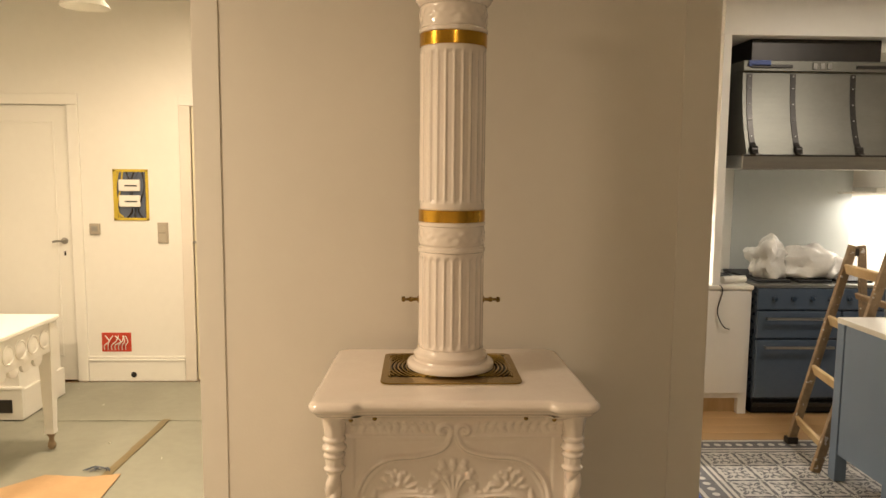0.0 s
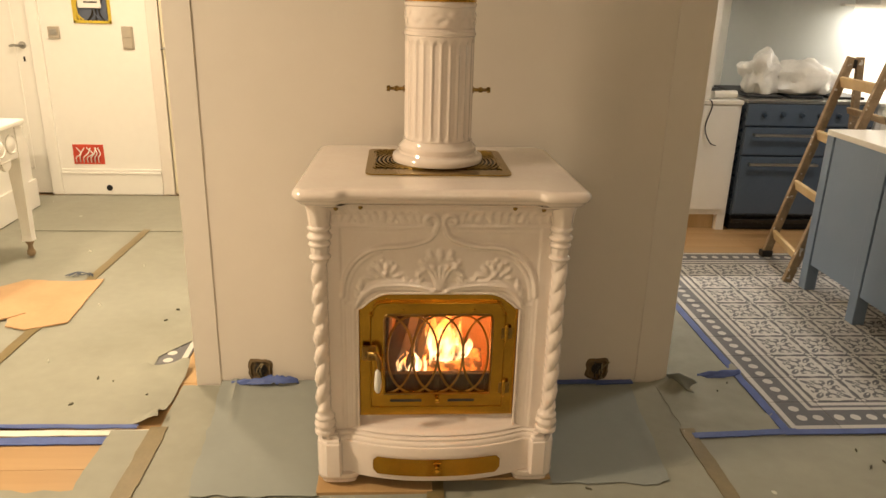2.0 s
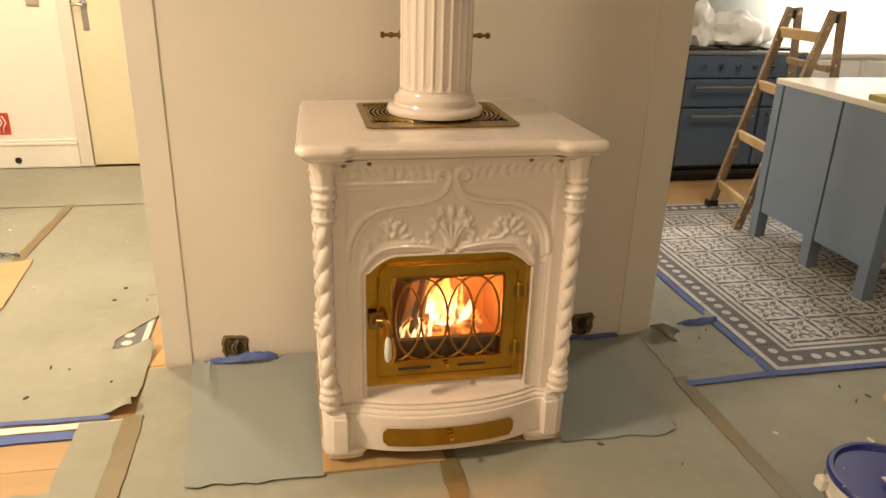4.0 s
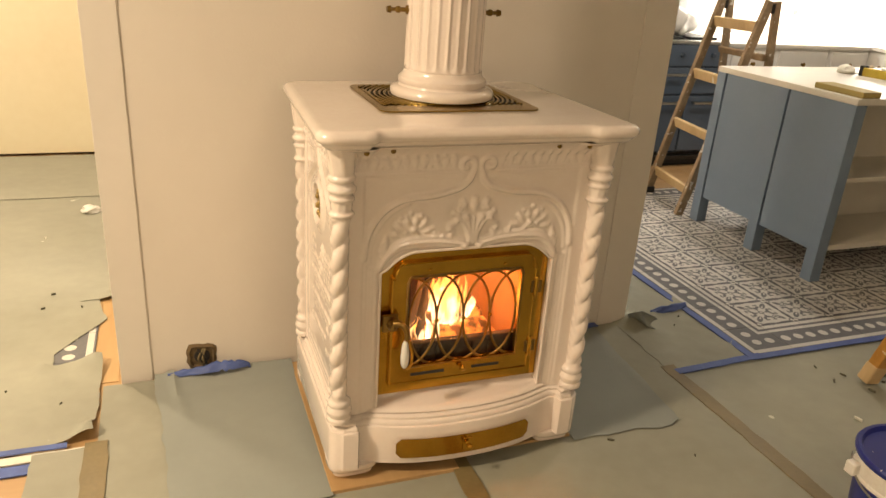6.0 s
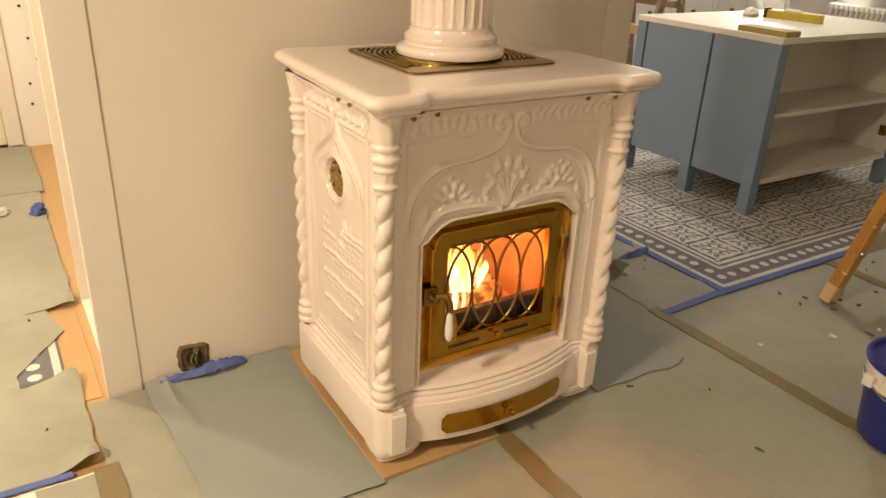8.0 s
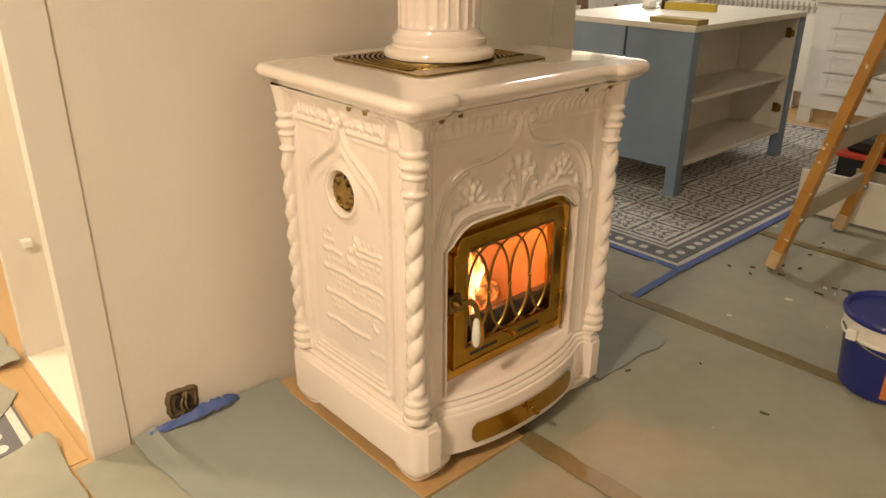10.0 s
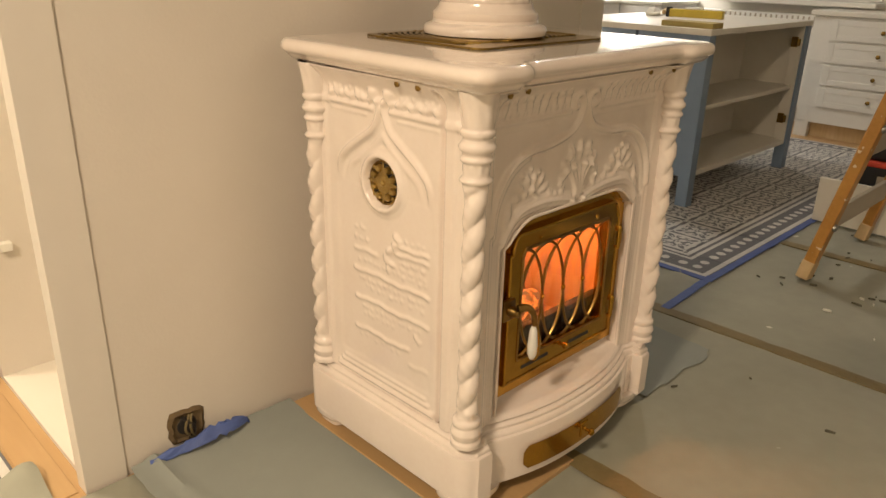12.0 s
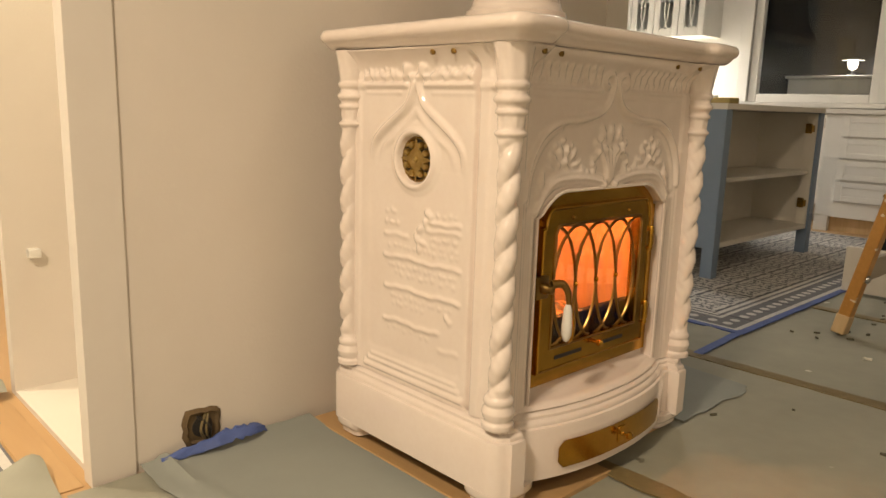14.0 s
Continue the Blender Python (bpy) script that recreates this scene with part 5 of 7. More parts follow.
def radiator():
    r = thing("radiator", (5.0, 1.15, 0.12), "white panel radiator with a slotted top", "radiator")
    part("panel", box((4.97, 0.62, 0.13), (5.06, 1.69, 0.80), 0.012), WHITE, r)
    part("top_grille", box((4.955, 0.61, 0.80), (5.075, 1.70, 0.845), 0.006), WHITE, r)
    for i in range(24):
        y = 0.65 + 0.043 * i
        part("slot", box((4.9535, y, 0.755), (4.971, y + 0.016, 0.835), 0.002), PLASTIC_GREY, r)
    for y in (0.75, 1.56):
        part("bracket", box((5.06, y, 0.2), (WX, y + 0.03, 0.24), 0.002), WHITE, r)
        part("foot", box((4.99, y, -0.016), (5.03, y + 0.03, 0.135), 0.002), WHITE, r)


radiator()


def upper_cabinet(y0, y1):
    u = thing("wall_cabinet", (WX, (y0 + y1) / 2, 1.5), "white glazed wall cabinet with curved muntins", "wall cabinet", "wall cabinets")
    x0 = WX - 0.33
    c = bmesh.new()
    for lo, hi in (((x0 + 0.02, y0, 1.52), (WX, y0 + 0.02, 2.45)), ((x0 + 0.02, y1 - 0.02, 1.52), (WX, y1, 2.45)), ((x0 + 0.02, y0 + 0.02, 1.52), (WX, y1 - 0.02, 1.54)), ((x0 + 0.02, y0 + 0.02, 2.43), (WX, y1 - 0.02, 2.45)), ((WX - 0.02, y0 + 0.02, 1.54), (WX - 0.001, y1 - 0.02, 2.43))):
        box(lo, hi, 0.001, bm=c)
    part("carcass", c, WHITE, u)
    for z in (1.84, 2.14):
        part("shelf", box((x0 + 0.04, y0 + 0.02, z), (WX - 0.02, y1 - 0.02, z + 0.018), 0.001), WHITE, u)
    mid = (y0 + y1) / 2
    for a, b in ((y0, mid), (mid, y1)):
        d = bmesh.new()
        for lo, hi in (((a + .002, 1.52), (a + 0.06, 2.45)), ((b - 0.06, 1.52), (b - .002, 2.45)), ((a + 0.06, 1.52), (b - 0.06, 1.59)), ((a + 0.06, 2.38), (b - 0.06, 2.45))):
            box((x0, lo[0], lo[1]), (x0 + 0.02, hi[0], hi[1]), 0.003, bm=d)
        dd = part("glass_door", d, WHITE, u)
        part("pane", box((x0 + 0.008, a + 0.055, 1.585), (x0 + 0.012, b - 0.055, 2.385), 0), GLASS, dd).visible_shadow = False
        for c0 in (-0.035, 0.035):
            part("muntin", tube([(x0 + 0.006, (a + b) / 2 + c0 + 0.055 * math.cos(t), 1.79 + 0.20 * math.sin(t)) for t in np.linspace(0, 2 * math.pi, 25)], 0.006, 6), WHITE, dd, smooth=True)


upper_cabinet(1.72, 2.22)
upper_cabinet(2.22, 2.70)
for c in ((4.474, BACK, 1.083, "y"), (WX, 2.01, 1.13, "x")):
    o = thing("double_outlet", c[:3], "double outlet with dark round holes on the splashback", "outlet", "splashback outlets")
    for s in (-0.036, 0.036):
        p = (c[0] + s, BACK - 0.001, c[2]) if c[3] == "y" else (WX - 0.001, c[1] + s, c[2])
        k = 1 if c[3] == "y" else -1
        part("socket", lathe([(0.024, 0), (0.024, k * 0.004), (0.019, k * 0.006), (0.018, k * 0.002)], p, 18, c[3]), PLASTIC_GREY, o, smooth=True)


def cooker():
    r = thing("range_cooker", (2.66, 2.45, 0), "dark blue enamel range cooker with steel rails", "cooker")
    x0, x1, y = 2.21, 3.11, 2.135
    part("body", box((x0, y, 0.10), (x1, BACK - 0.01, 0.885), 0.004), BLUE_DARK, r)
    part("plinth", box((x0 + 0.02, y + 0.04, -0.016), (x1 - 0.02, BACK - 0.05, 0.10), 0.002), BLACK, r)
    part("bottom_rail", box((x0 + 0.01, y - 0.012, 0.045), (x1 - 0.01, y + 0.02, 0.075), 0.004), DARK_STEEL, r)
    part("hob", box((x0 - 0.005, y - 0.015, 0.885), (x1 + 0.005, BACK - 0.01, 0.908), 0.005), CHROME, r, "steel hob")
    part("control_panel", box((x0 + 0.004, y - 0.014, 0.735), (x1 - 0.004, y + 0.002, 0.880), 0.004), BLUE_RANGE, r)
    for i in range(6):
        part("control_knob", lathe([(0.018, 0), (0.018, 0.012), (0.013, 0.022)], (x0 + 0.12 + 0.13 * i, y - 0.014, 0.81), 16, "y"), BLUE_DARK, r)
    for z0, z1 in ((0.535, 0.722), (0.115, 0.522)):
        for a, b in ((x0 + 0.006, x0 + 0.585), (x0 + 0.600, x1 - 0.006)):
            d = part("oven_door", box((a, y - 0.022, z0), (b, y + 0.002, z1), 0.006), BLUE_RANGE, r)
            part("rail_handle", join(tube([(a + 0.05, y - 0.055, z1 - 0.045), (b - 0.05, y - 0.055, z1 - 0.045)], 0.010), tube([(a + 0.06, y - 0.02, z1 - 0.045), (a + 0.06, y - 0.055, z1 - 0.045)], 0.008), tube([(b - 0.06, y - 0.02, z1 - 0.045), (b - 0.06, y - 0.055, z1 - 0.045)], 0.008)), CHROME, d, "brushed steel rail handle", True)
    for i in range(3):
        part("trivet", box((x0 + 0.04 + 0.29 * i, y + 0.08, 0.908), (x0 + 0.28 + 0.29 * i, BACK - 0.12, 0.925), 0.006), BLACK, r)


cooker()
splash = part("splash_panel", box((2.35, BACK - 0.012, 0.90), (3.295, BACK - 0.002, 1.72), 0.002), SPLASH)
tagged(splash, "pale grey glass splash panel behind the range", "splash panel")


def hood():
    """Steel canopy hood with swept front and riveted straps."""
    h = thing("range_hood", (2.6, 2.4, 1.66), "brushed steel canopy hood with dark riveted straps", "range hood")
    x0, x1 = 2.02, 3.16

    def prof(u):
        return 2.20 - 0.13 * (1 - u) ** 2.2

    verts, faces = [], []
    n = 16
    for i in range(n + 1):
        u = i / n
        z, y = 1.765 + (2.33 - 1.765) * u, prof(u)
        verts += [(x0 + 0.0, BACK - 0.02, z), (x0 + 0.02, y, z), (x1 - 0.02, y, z), (x1, BACK - 0.02, z)]
    for i in range(n):
        for k in range(3):
            faces.append((i * 4 + k, i * 4 + k + 1, i * 4 + k + 5, i * 4 + k + 4))
    faces.append((n * 4, n * 4 + 1, n * 4 + 2, n * 4 + 3))
    faces.append((3, 2, 1, 0))
    under(mesh_object("canopy", verts, faces, HOOD, False), h)
    part("rim", box((x0 - 0.015, 2.06, 1.67), (x1 + 0.015, BACK - 0.02, 1.765), 0.006), CHROME, h, "lighter steel rim")
    # dark bar that draws the shade above the rim
    part("rim_shadow_line", box((x0 - 0.016, 2.058, 1.758), (x1 + 0.016, 2.09, 1.772), 0.003), DARK_STEEL, h)
    part("crown", box((x0 + 0.01, 2.17, 2.33), (x1 - 0.01, BACK - 0.02, 2.40), 0.004), HOOD, h)
    for a, b in ((x0 + 0.06, 2.36), (2.80, x1 - 0.06)):
        part("crown_bar", box((a, 2.155, 2.352), (b, 2.172, 2.372), 0.002), DARK_STEEL, h)
    for i in range(3):
        part("emblem", box((2.50 + 0.05 * i, 2.160, 2.345), (2.53 + 0.05 * i, 2.172, 2.385), 0.004), CHROME, h, "plain pale emblem shape")
    for x in (2.085, 2.385, 2.80, 3.09):
        pts = [(prof(u) - 0.006 - (0.03 * max(0, 0.12 - u) / 0.12), 1.775 + 0.54 * u) for u in np.linspace(0.0, 1, 15)]
        bm = bmesh.new()
        L = [[bm.verts.new((x + s, y + d, z)) for s, d in ((-0.018, 0), (0.018, 0), (0.018, 0.01), (-0.018, 0.01))] for y, z in pts]
        for a, b in zip(L, L[1:]):
            for k in range(4):
                bm.faces.new((a[k], a[(k + 1) % 4], b[(k + 1) % 4], b[k]))
        st = part("strap", bm, DARK_STEEL, h, "dark iron strap")
        for u in (0.22, 0.42, 0.62, 0.82, 0.97):
            part("rivet", lathe([(0.006, 0), (0.005, 0.004), (0.002, 0.005)], (x, prof(u) - 0.006, 1.775 + 0.54 * u), 8, "y"), CHROME, st)
        part("scroll_end", lathe([(0.026, -0.02), (0.026, 0.02)], (x, 2.075, 1.800), 16, "x"), DARK_STEEL, st, smooth=True)


hood()
scene.objects["range_hood"].location += Vector((0.04, 0.04, 0.02))
side = part("trim", box((1.905, FRONT + 0.0, 0.899), (1.96, BACK, 2.575), 0.003), WHITE)
tagged(side, "white side panel of the hood recess", "trim", kind="structure")
head_ = part("trim", box((1.905, FRONT + 0.0, 2.575), (3.4, BACK, CEIL), 0.003), WHITE)
tagged(head_, "white boxed header over the hood recess", "trim", kind="structure")
hb = thing("hood_duct", (2.6, 2.4, 2.40), "dark duct plates above the hood with tape scraps", "duct")
part("duct", box((2.15, 2.28, 2.42), (3.05, BACK - 0.02, 2.574), 0.004), DARK_STEEL, hb)
part("tape_scrap", box((2.10, 2.195, 2.38), (2.25, 2.206, 2.42), 0.002), BLUE_TAPE, hb)
for i, (lo, hi) in enumerate((((3.1, 2.72, 1.512), (4.4, 2.78, 1.525)),)):
    s = part("light_strip", box(lo, hi, 0.002), WHITE)
    tagged(s, "slim white light strip under the wall shelf", "light strip")
sh = part("wall_shelf", box((3.3, 2.62, 1.526), (4.80, BACK, 1.56), 0.004), WHITE)
tagged(sh, "white wall shelf over the worktop", "shelf")


def lump(name, centre, size, seed, mat, label, category, amp=0.35, sub=4):
    bm = bmesh.new()
    bmesh.ops.create_icosphere(bm, subdivisions=sub, radius=1)
    for v in bm.verts:
        n = v.co.normalized()
        k = 1 + amp * (noise.noise(n * 1.7 + Vector((seed, 0, 0))) + 0.28 * noise.noise(n * 4 + Vector((0, seed, 0))) + 0.22 * abs(noise.noise(n * 9 + Vector((0, 0, seed)))))
        v.co = Vector((n.x * size[0] * k, n.y * size[1] * k, max(-0.55, n.z * k) * size[2])) + Vector(centre)
    low = min(v.co.z for v in bm.verts)
    for v in bm.verts:
        v.co.z += centre[2] - low
    return tagged(part(name, bm, mat, None, smooth=True), label, category)


lump("plastic_bag", (2.40, 2.42, 0.926), (0.14, 0.12, 0.17), 3, BAG, "crumpled white plastic bag on the range", "bag", 0.5)
lump("plastic_bag", (2.70, 2.42, 0.926), (0.24, 0.16, 0.14), 8, BAG, "full white plastic bag on the range", "bag", 0.4)
lump("tool_heap", (2.04, 2.32, 0.899), (0.06, 0.06, 0.04), 5, BLACK, "small heap of black tools on the worktop", "tools", 0.5)
pp = thing("paper_roll", (2.07, 2.25, 0.90), "rolled white paper lying on the worktop", "paper roll")
part("roll", tube([(2.0, 2.22, 0.925), (2.18, 2.27, 0.925)], 0.026, 16), WHITE_BOARD, pp, smooth=True)
cd = part("cable", tube(smooth_line([(1.95, 2.14, 0.902), (1.97, 2.13, 0.86), (1.94, 2.13, 0.72), (1.98, 2.12, 0.62), (2.03, 2.13, 0.595)], 6), 0.004, 6), BLACK, None, smooth=True)
tagged(cd, "black cable hanging over the cabinet front", "cable")


# ---- island ----
def island():
    x0, x1, y0, y1 = 2.165, 3.465, 0.125, 1.065
    s = thing("kitchen_island", ((x0 + x1) / 2, (y0 + y1) / 2, 0), "blue lacquered kitchen island with open white shelves", "kitchen island")
    g = 0.065
    for x, y in ((x0, y0), (x1 - g, y0), (x0, y1 - g), (x1 - g, y1 - g)):
        part("leg", box((x, y, -0.006), (x + g, y + g, 0.865), 0.003), BLUE, s)
    for x in (x0, x1 - g):
        part("leg", box((x, 0.535, -0.006), (x + g, 0.535 + g, 0.865), 0.003), BLUE, s)
    for a, b in ((y0 + g - 0.001, 0.5245), (0.535 + g - 0.001, y1 - g - 0.0105)):
        for x in (x0 + 0.003, x1 - 0.021):
            part("end_panel", box((x, a, 0.15), (x + 0.018, b, 0.865), 0.002), BLUE, s)
    part("back_panel", box((x0 + g, y1 - 0.03, 0.15), (x1 - g, y1 - 0.012, 0.865), 0.002), BLUE, s)
    part("shelf", box((x0 + 0.024, y0 + 0.012, 0.15), (x1 - 0.024, y1 - 0.03, 0.178), 0.002), WHITE_BOARD, s, "white bottom shelf")
    part("shelf", box((x0 + 0.04, y0 + 0.03, 0.49), (x1 - 0.04, 0.50, 0.512), 0.002), WHITE_BOARD, s, "white middle shelf")
    part("divider", box((x0 + 0.024, 0.50, 0.178), (x1 - 0.024, 0.518, 0.862), 0.002), WHITE_BOARD, s)
    for x in (x0 + 0.0225, x1 - 0.0405):
        part("lining", box((x + (0.003 if x < 3 else -0.003), y0 + g + 0.001, 0.178), (x + (0.021 if x < 3 else 0.015), 0.50, 0.862), 0.001), WHITE_BOARD, s)
    part("lining", box((x1 - g - 0.010, y0 + 0.012, 0.178), (x1 - g - 0.001, y0 + g + 0.01, 0.862), 0.001), WHITE_BOARD, s)
    part("top", box((x0 - 0.002, y0 - 0.002, 0.865), (x1 + 0.002, y1 + 0.002, 0.895), 0.003), WHITE_BOARD, s, "white unfinished top board")
    for z in (0.31, 0.77):
        part("hinge", join(box((x1 - g - 0.02, y0 + 0.035, z - 0.03), (x1 - g - 0.009, y0 + 0.075, z + 0.03), 0.004), lathe([(0.012, -0.02), (0.012, 0.02)], (x1 - g - 0.022, y0 + 0.03, z), 10)), BRASS_DULL, s, "brass cabinet hinge")
    return s


island().location += Vector((0.004, 0.015, 0))
b1 = thing("wood_block", (2.40, 0.33, 0.895), "yellowish timber offcut lying on the island", "timber offcut")
part("block", box((2.20, 0.15, 0.895), (2.31, 0.43, 0.922), 0.003), YELLOW_WOOD, b1)
lv = thing("spirit_level", (2.95, 0.6, 0.895), "yellow spirit level with clear vial ends", "spirit level")
part("bar", beam((2.90, 0.78, 0.918), (2.95, 0.46, 0.918), 0.045, 0.045, 0.004), YELLOW, lv)
part("end_cap", beam((2.8985, 0.79, 0.922), (2.9015, 0.77, 0.922), 0.056, 0.056, 0.004), BLACK, lv)
part("vial", beam((2.915, 0.68, 0.948), (2.93, 0.58, 0.948), 0.035, 0.012, 0.003), WHITE, lv)
tl = thing("trowel", (3.05, 0.86, 0.895), "small steel trowel lying on the island top", "trowel")
part("blade", box((2.92, 0.84, 0.896), (3.02, 0.92, 0.899), 0.001), CHROME, tl)
part("grip", tube([(3.02, 0.88, 0.91), (3.14, 0.94, 0.915)], 0.014, 10), PINE, tl, smooth=True)
jr = lump("putty_tub", (2.86, 0.86, 0.896), (0.05, 0.045, 0.03), 15, CHIP, "small lump of plaster on the island top", "plaster", 0.3, 3)


# ---- ladders ----
def step_ladder():
    s = thing("step_ladder", (2.35, 1.35, 0), "paint-spattered worn wooden stepladder", "stepladder")
    fl, fr, tl_, tr = Vector((2.185, 1.575, -0.006)), Vector((2.10, 1.13, -0.006)), Vector((2.50, 1.575, 1.235)), Vector((2.44, 1.115, 1.245))
    for a, b in ((fl, tl_), (fr, tr)):
        part("rail", beam(a, b, 0.052, 0.030, 0.005, (0, 1, 0)), OLD_WOOD, s)
    for a, b in ((Vector((2.66, 1.56, -0.006)), tl_ + Vector((0.05, -0.005, 0))), (Vector((2.62, 1.12, -0.006)), tr + Vector((0.05, 0, 0)))):
        part("rear_rail", beam(a, b, 0.045, 0.028, 0.005, (0, 1, 0)), OLD_WOOD, s)
    for u in (0.12, 0.38, 0.63, 0.885):
        part("rung", beam(fl.lerp(tl_, u), fr.lerp(tr, u), 0.062, 0.022, 0.005, (1, 0, 0.3)), PINE, s, "pale wooden rung")
    for u in (0.3, 0.75):
        a = Vector((2.66, 1.56, 0)).lerp(tl_, u)
        b = Vector((2.62, 1.12, 0)).lerp(tr, u)
        part("rear_rung", beam(a, b, 0.04, 0.02, 0.005, (1, 0, 0.3)), OLD_WOOD, s)
    for a in (tl_, tr):
        part("hinge", lathe([(0.02, -0.025), (0.02, 0.025)], a + Vector((0.02, 0, -0.04)), 12), DARK_STEEL, s)
    part("foot_plate", box((2.155, 1.55, -0.006), (2.225, 1.60, 0.035), 0.004), DARK_STEEL, s)
    return s


step_ladder().location += Vector((0.03, 0.012, 0))


def orange_ladder():
    s = thing("varnished_ladder", (2.0, -0.66, 0), "orange varnished wooden ladder with grey treads", "ladder")
    d = Vector((0.16, -0.18, 1.0))
    feet = (Vector((1.655, -0.66, 0.004)), Vector((2.34, -0.665, 0.004)))
    for k, f in enumerate(feet):
        top = f + d * 1.7
        rl = part("rail", beam(f, top, 0.062, 0.045, 0.006, (0, 1, 0)), VARNISHED, s)
        part("foot_cap", beam(f, f + d * 0.075, 0.068, 0.05, 0.006, (0, 1, 0)), PINE, rl, "bare spattered end")
        for z in (0.222, 0.62, 1.02):
            c = f + d * z
            part("bolt", lathe([(0.016, 0), (0.016, 0.006), (0.011, 0.012)], c + Vector((0, -0.022, 0)), 14, "y"), CHROME, rl, "round steel bolt", True)
    for z in (0.25, 0.55, 0.85, 1.15, 1.45):
        part("tread", beam(feet[0] + d * z, feet[1] + d * z, 0.085, 0.022, 0.004, (0, 1, 0.0)), PLASTIC_GREY, s, "grey worn tread")


orange_ladder()

bd = part("white_panel", box((2.46, -1.25, 0.004), (2.482, -0.395, 0.225), 0.004), WHITE_BOARD)
tagged(bd, "white board standing on its long edge", "board")
cr = thing("tool_crate", (2.72, -0.75, 0.0), "dark crate with a red lid edge and grey front", "crate")
part("body", box((2.55, -1.05, 0.004), (2.92, -0.52, 0.30), 0.01), BLACK, cr)
part("lid", box((2.54, -1.06, 0.30), (2.93, -0.51, 0.325), 0.006), RED, cr, "red lid edge")
part("front_plate", box((2.544, -0.95, 0.10), (2.552, -0.62, 0.26), 0.004), PLASTIC_GREY, cr)
part("lid_top", box((2.57, -1.03, 0.325), (2.90, -0.54, 0.40), 0.02), BLACK, cr)


def bucket():
    c = (1.045, -1.305)
    b = thing("paint_bucket", (c[0], c[1], 0.004), "blue plastic paint bucket with white rim and lid", "bucket")
    part("body", lathe([(0.118, 0.004), (0.122, 0.012), (0.136, 0.172), (0.139, 0.185)], (c[0], c[1], 0), 48), BUCKET_BLUE, b, smooth=True)
    part("rim", lathe([(0.139, 0.183), (0.146, 0.186), (0.146, 0.192), (0.142, 0.196), (0.145, 0.240), (0.151, 0.243), (0.151, 0.252)], (c[0], c[1], 0), 48, cap=False), LABEL_WHITE, b, "white splashed rim", True)
    part("lid", lathe([(0.152, 0.246), (0.154, 0.258), (0.150, 0.264), (0.140, 0.264), (0.134, 0.252), (0.02, 0.251)], (c[0], c[1], 0), 48), BUCKET_BLUE, b, "dark blue lid", True)
    verts, faces = [], []
    for i in range(13):
        a = radians(196 + 62 * i / 12)
        for z in (0.02, 0.165):
            r = 0.1215 + (z - 0.012) * 0.0875 + 0.0012
            verts.append((c[0] + r * math.cos(a), c[1] + r * math.sin(a), z))
    faces = [(2 * i, 2 * i + 2, 2 * i + 3, 2 * i + 1) for i in range(12)]
    under(mesh_object("label", verts, faces, ORANGE), b, "orange and white label")
    part("label_bar", lathe([(0.03, 0), (0.0295, 0.001)], (c[0] + 0.05, c[1] - 0.04, 0.2535), 4), LABEL_WHITE, b)
    hpts = [(c[0] + 0.150 * math.cos(a), c[1] + 0.150 * math.sin(a), 0.215 - 0.05 * math.sin(a - 2.2)) for a in np.linspace(2.2, 2.2 + math.pi, 20)]
    part("bail_handle", tube(hpts, 0.003, 6), CHROME, b, smooth=True)
    part("handle_ear", box((c[0] - 0.150, c[1] + 0.06, 0.19), (c[0] - 0.125, c[1] + 0.09, 0.225), 0.004), LABEL_WHITE, b)
    ct = part("card_label", box((0.99, -1.42, 0.2655), (1.15, -1.30, 0.2685), 0.001), WHITE_BOARD)
    tagged(ct, "white card lying on the bucket lid", "card")
    return b


bucket().location.x -= 0.02


# ---- left room: console table ----
def console_table():
    t = thing("console_table", (-2.55, 1.2, 0), "white painted console table with carved apron", "table")
    x1, y0, y1 = -2.13, 0.25, 1.42
    part("tabletop", box((-2.75, y0, 0.775), (x1, y1, 0.805), 0.008, 3), WHITE, t)
    part("apron", box((x1 - 0.045, y0 + 0.05, 0.60), (x1 - 0.02, y1 - 0.04, 0.775), 0.004), WHITE, t)
    part("apron", box((-2.72, y1 - 0.06, 0.60), (x1 - 0.045, y1 - 0.035, 0.775), 0.004), WHITE, t)
    for y in np.arange(y0 + 0.14, y1 - 0.08, 0.125):
        part("carved_medallion", lathe([(0.055, 0), (0.055, 0.006), (0.047, 0.010), (0.043, 0.006), (0.036, 0.008), (0.004, 0.012)], (x1 - 0.0205, y, 0.688), 24, "x"), WHITE, t, smooth=True)
    for y in np.arange(y0 + 0.2, y1 - 0.14, 0.125):
        part("scallop", lathe([(0.05, 0), (0.05, 0.018), (0.04, 0.02)], (x1 - 0.042, y, 0.60), 16, "x"), WHITE, t, smooth=True)
    for x, y in ((x1 - 0.055, y1 - 0.055), (x1 - 0.055, y0 + 0.09), (-2.70, y1 - 0.055), (-2.70, y0 + 0.09)):
        lg = part("leg", loft([(x - 0.036, y - 0.036), (x + 0.036, y - 0.036), (x + 0.036, y + 0.036), (x - 0.036, y + 0.036)],
                              [(-0.012, 0.10), (-0.016, 0.13), (-0.004, 0.45), (0.002, 0.57), (0.008, 0.60), (0.010, 0.76), (0.006, 0.775)]), WHITE, t, "tapered white leg")
        part("foot", lathe([(0.014, 0.002), (0.022, 0.012), (0.024, 0.03), (0.015, 0.05), (0.013, 0.07), (0.022, 0.085), (0.022, 0.105)], (x, y, 0), 16), WHITE if y < 1 else OLD_WOOD, lg, smooth=True)
    return t


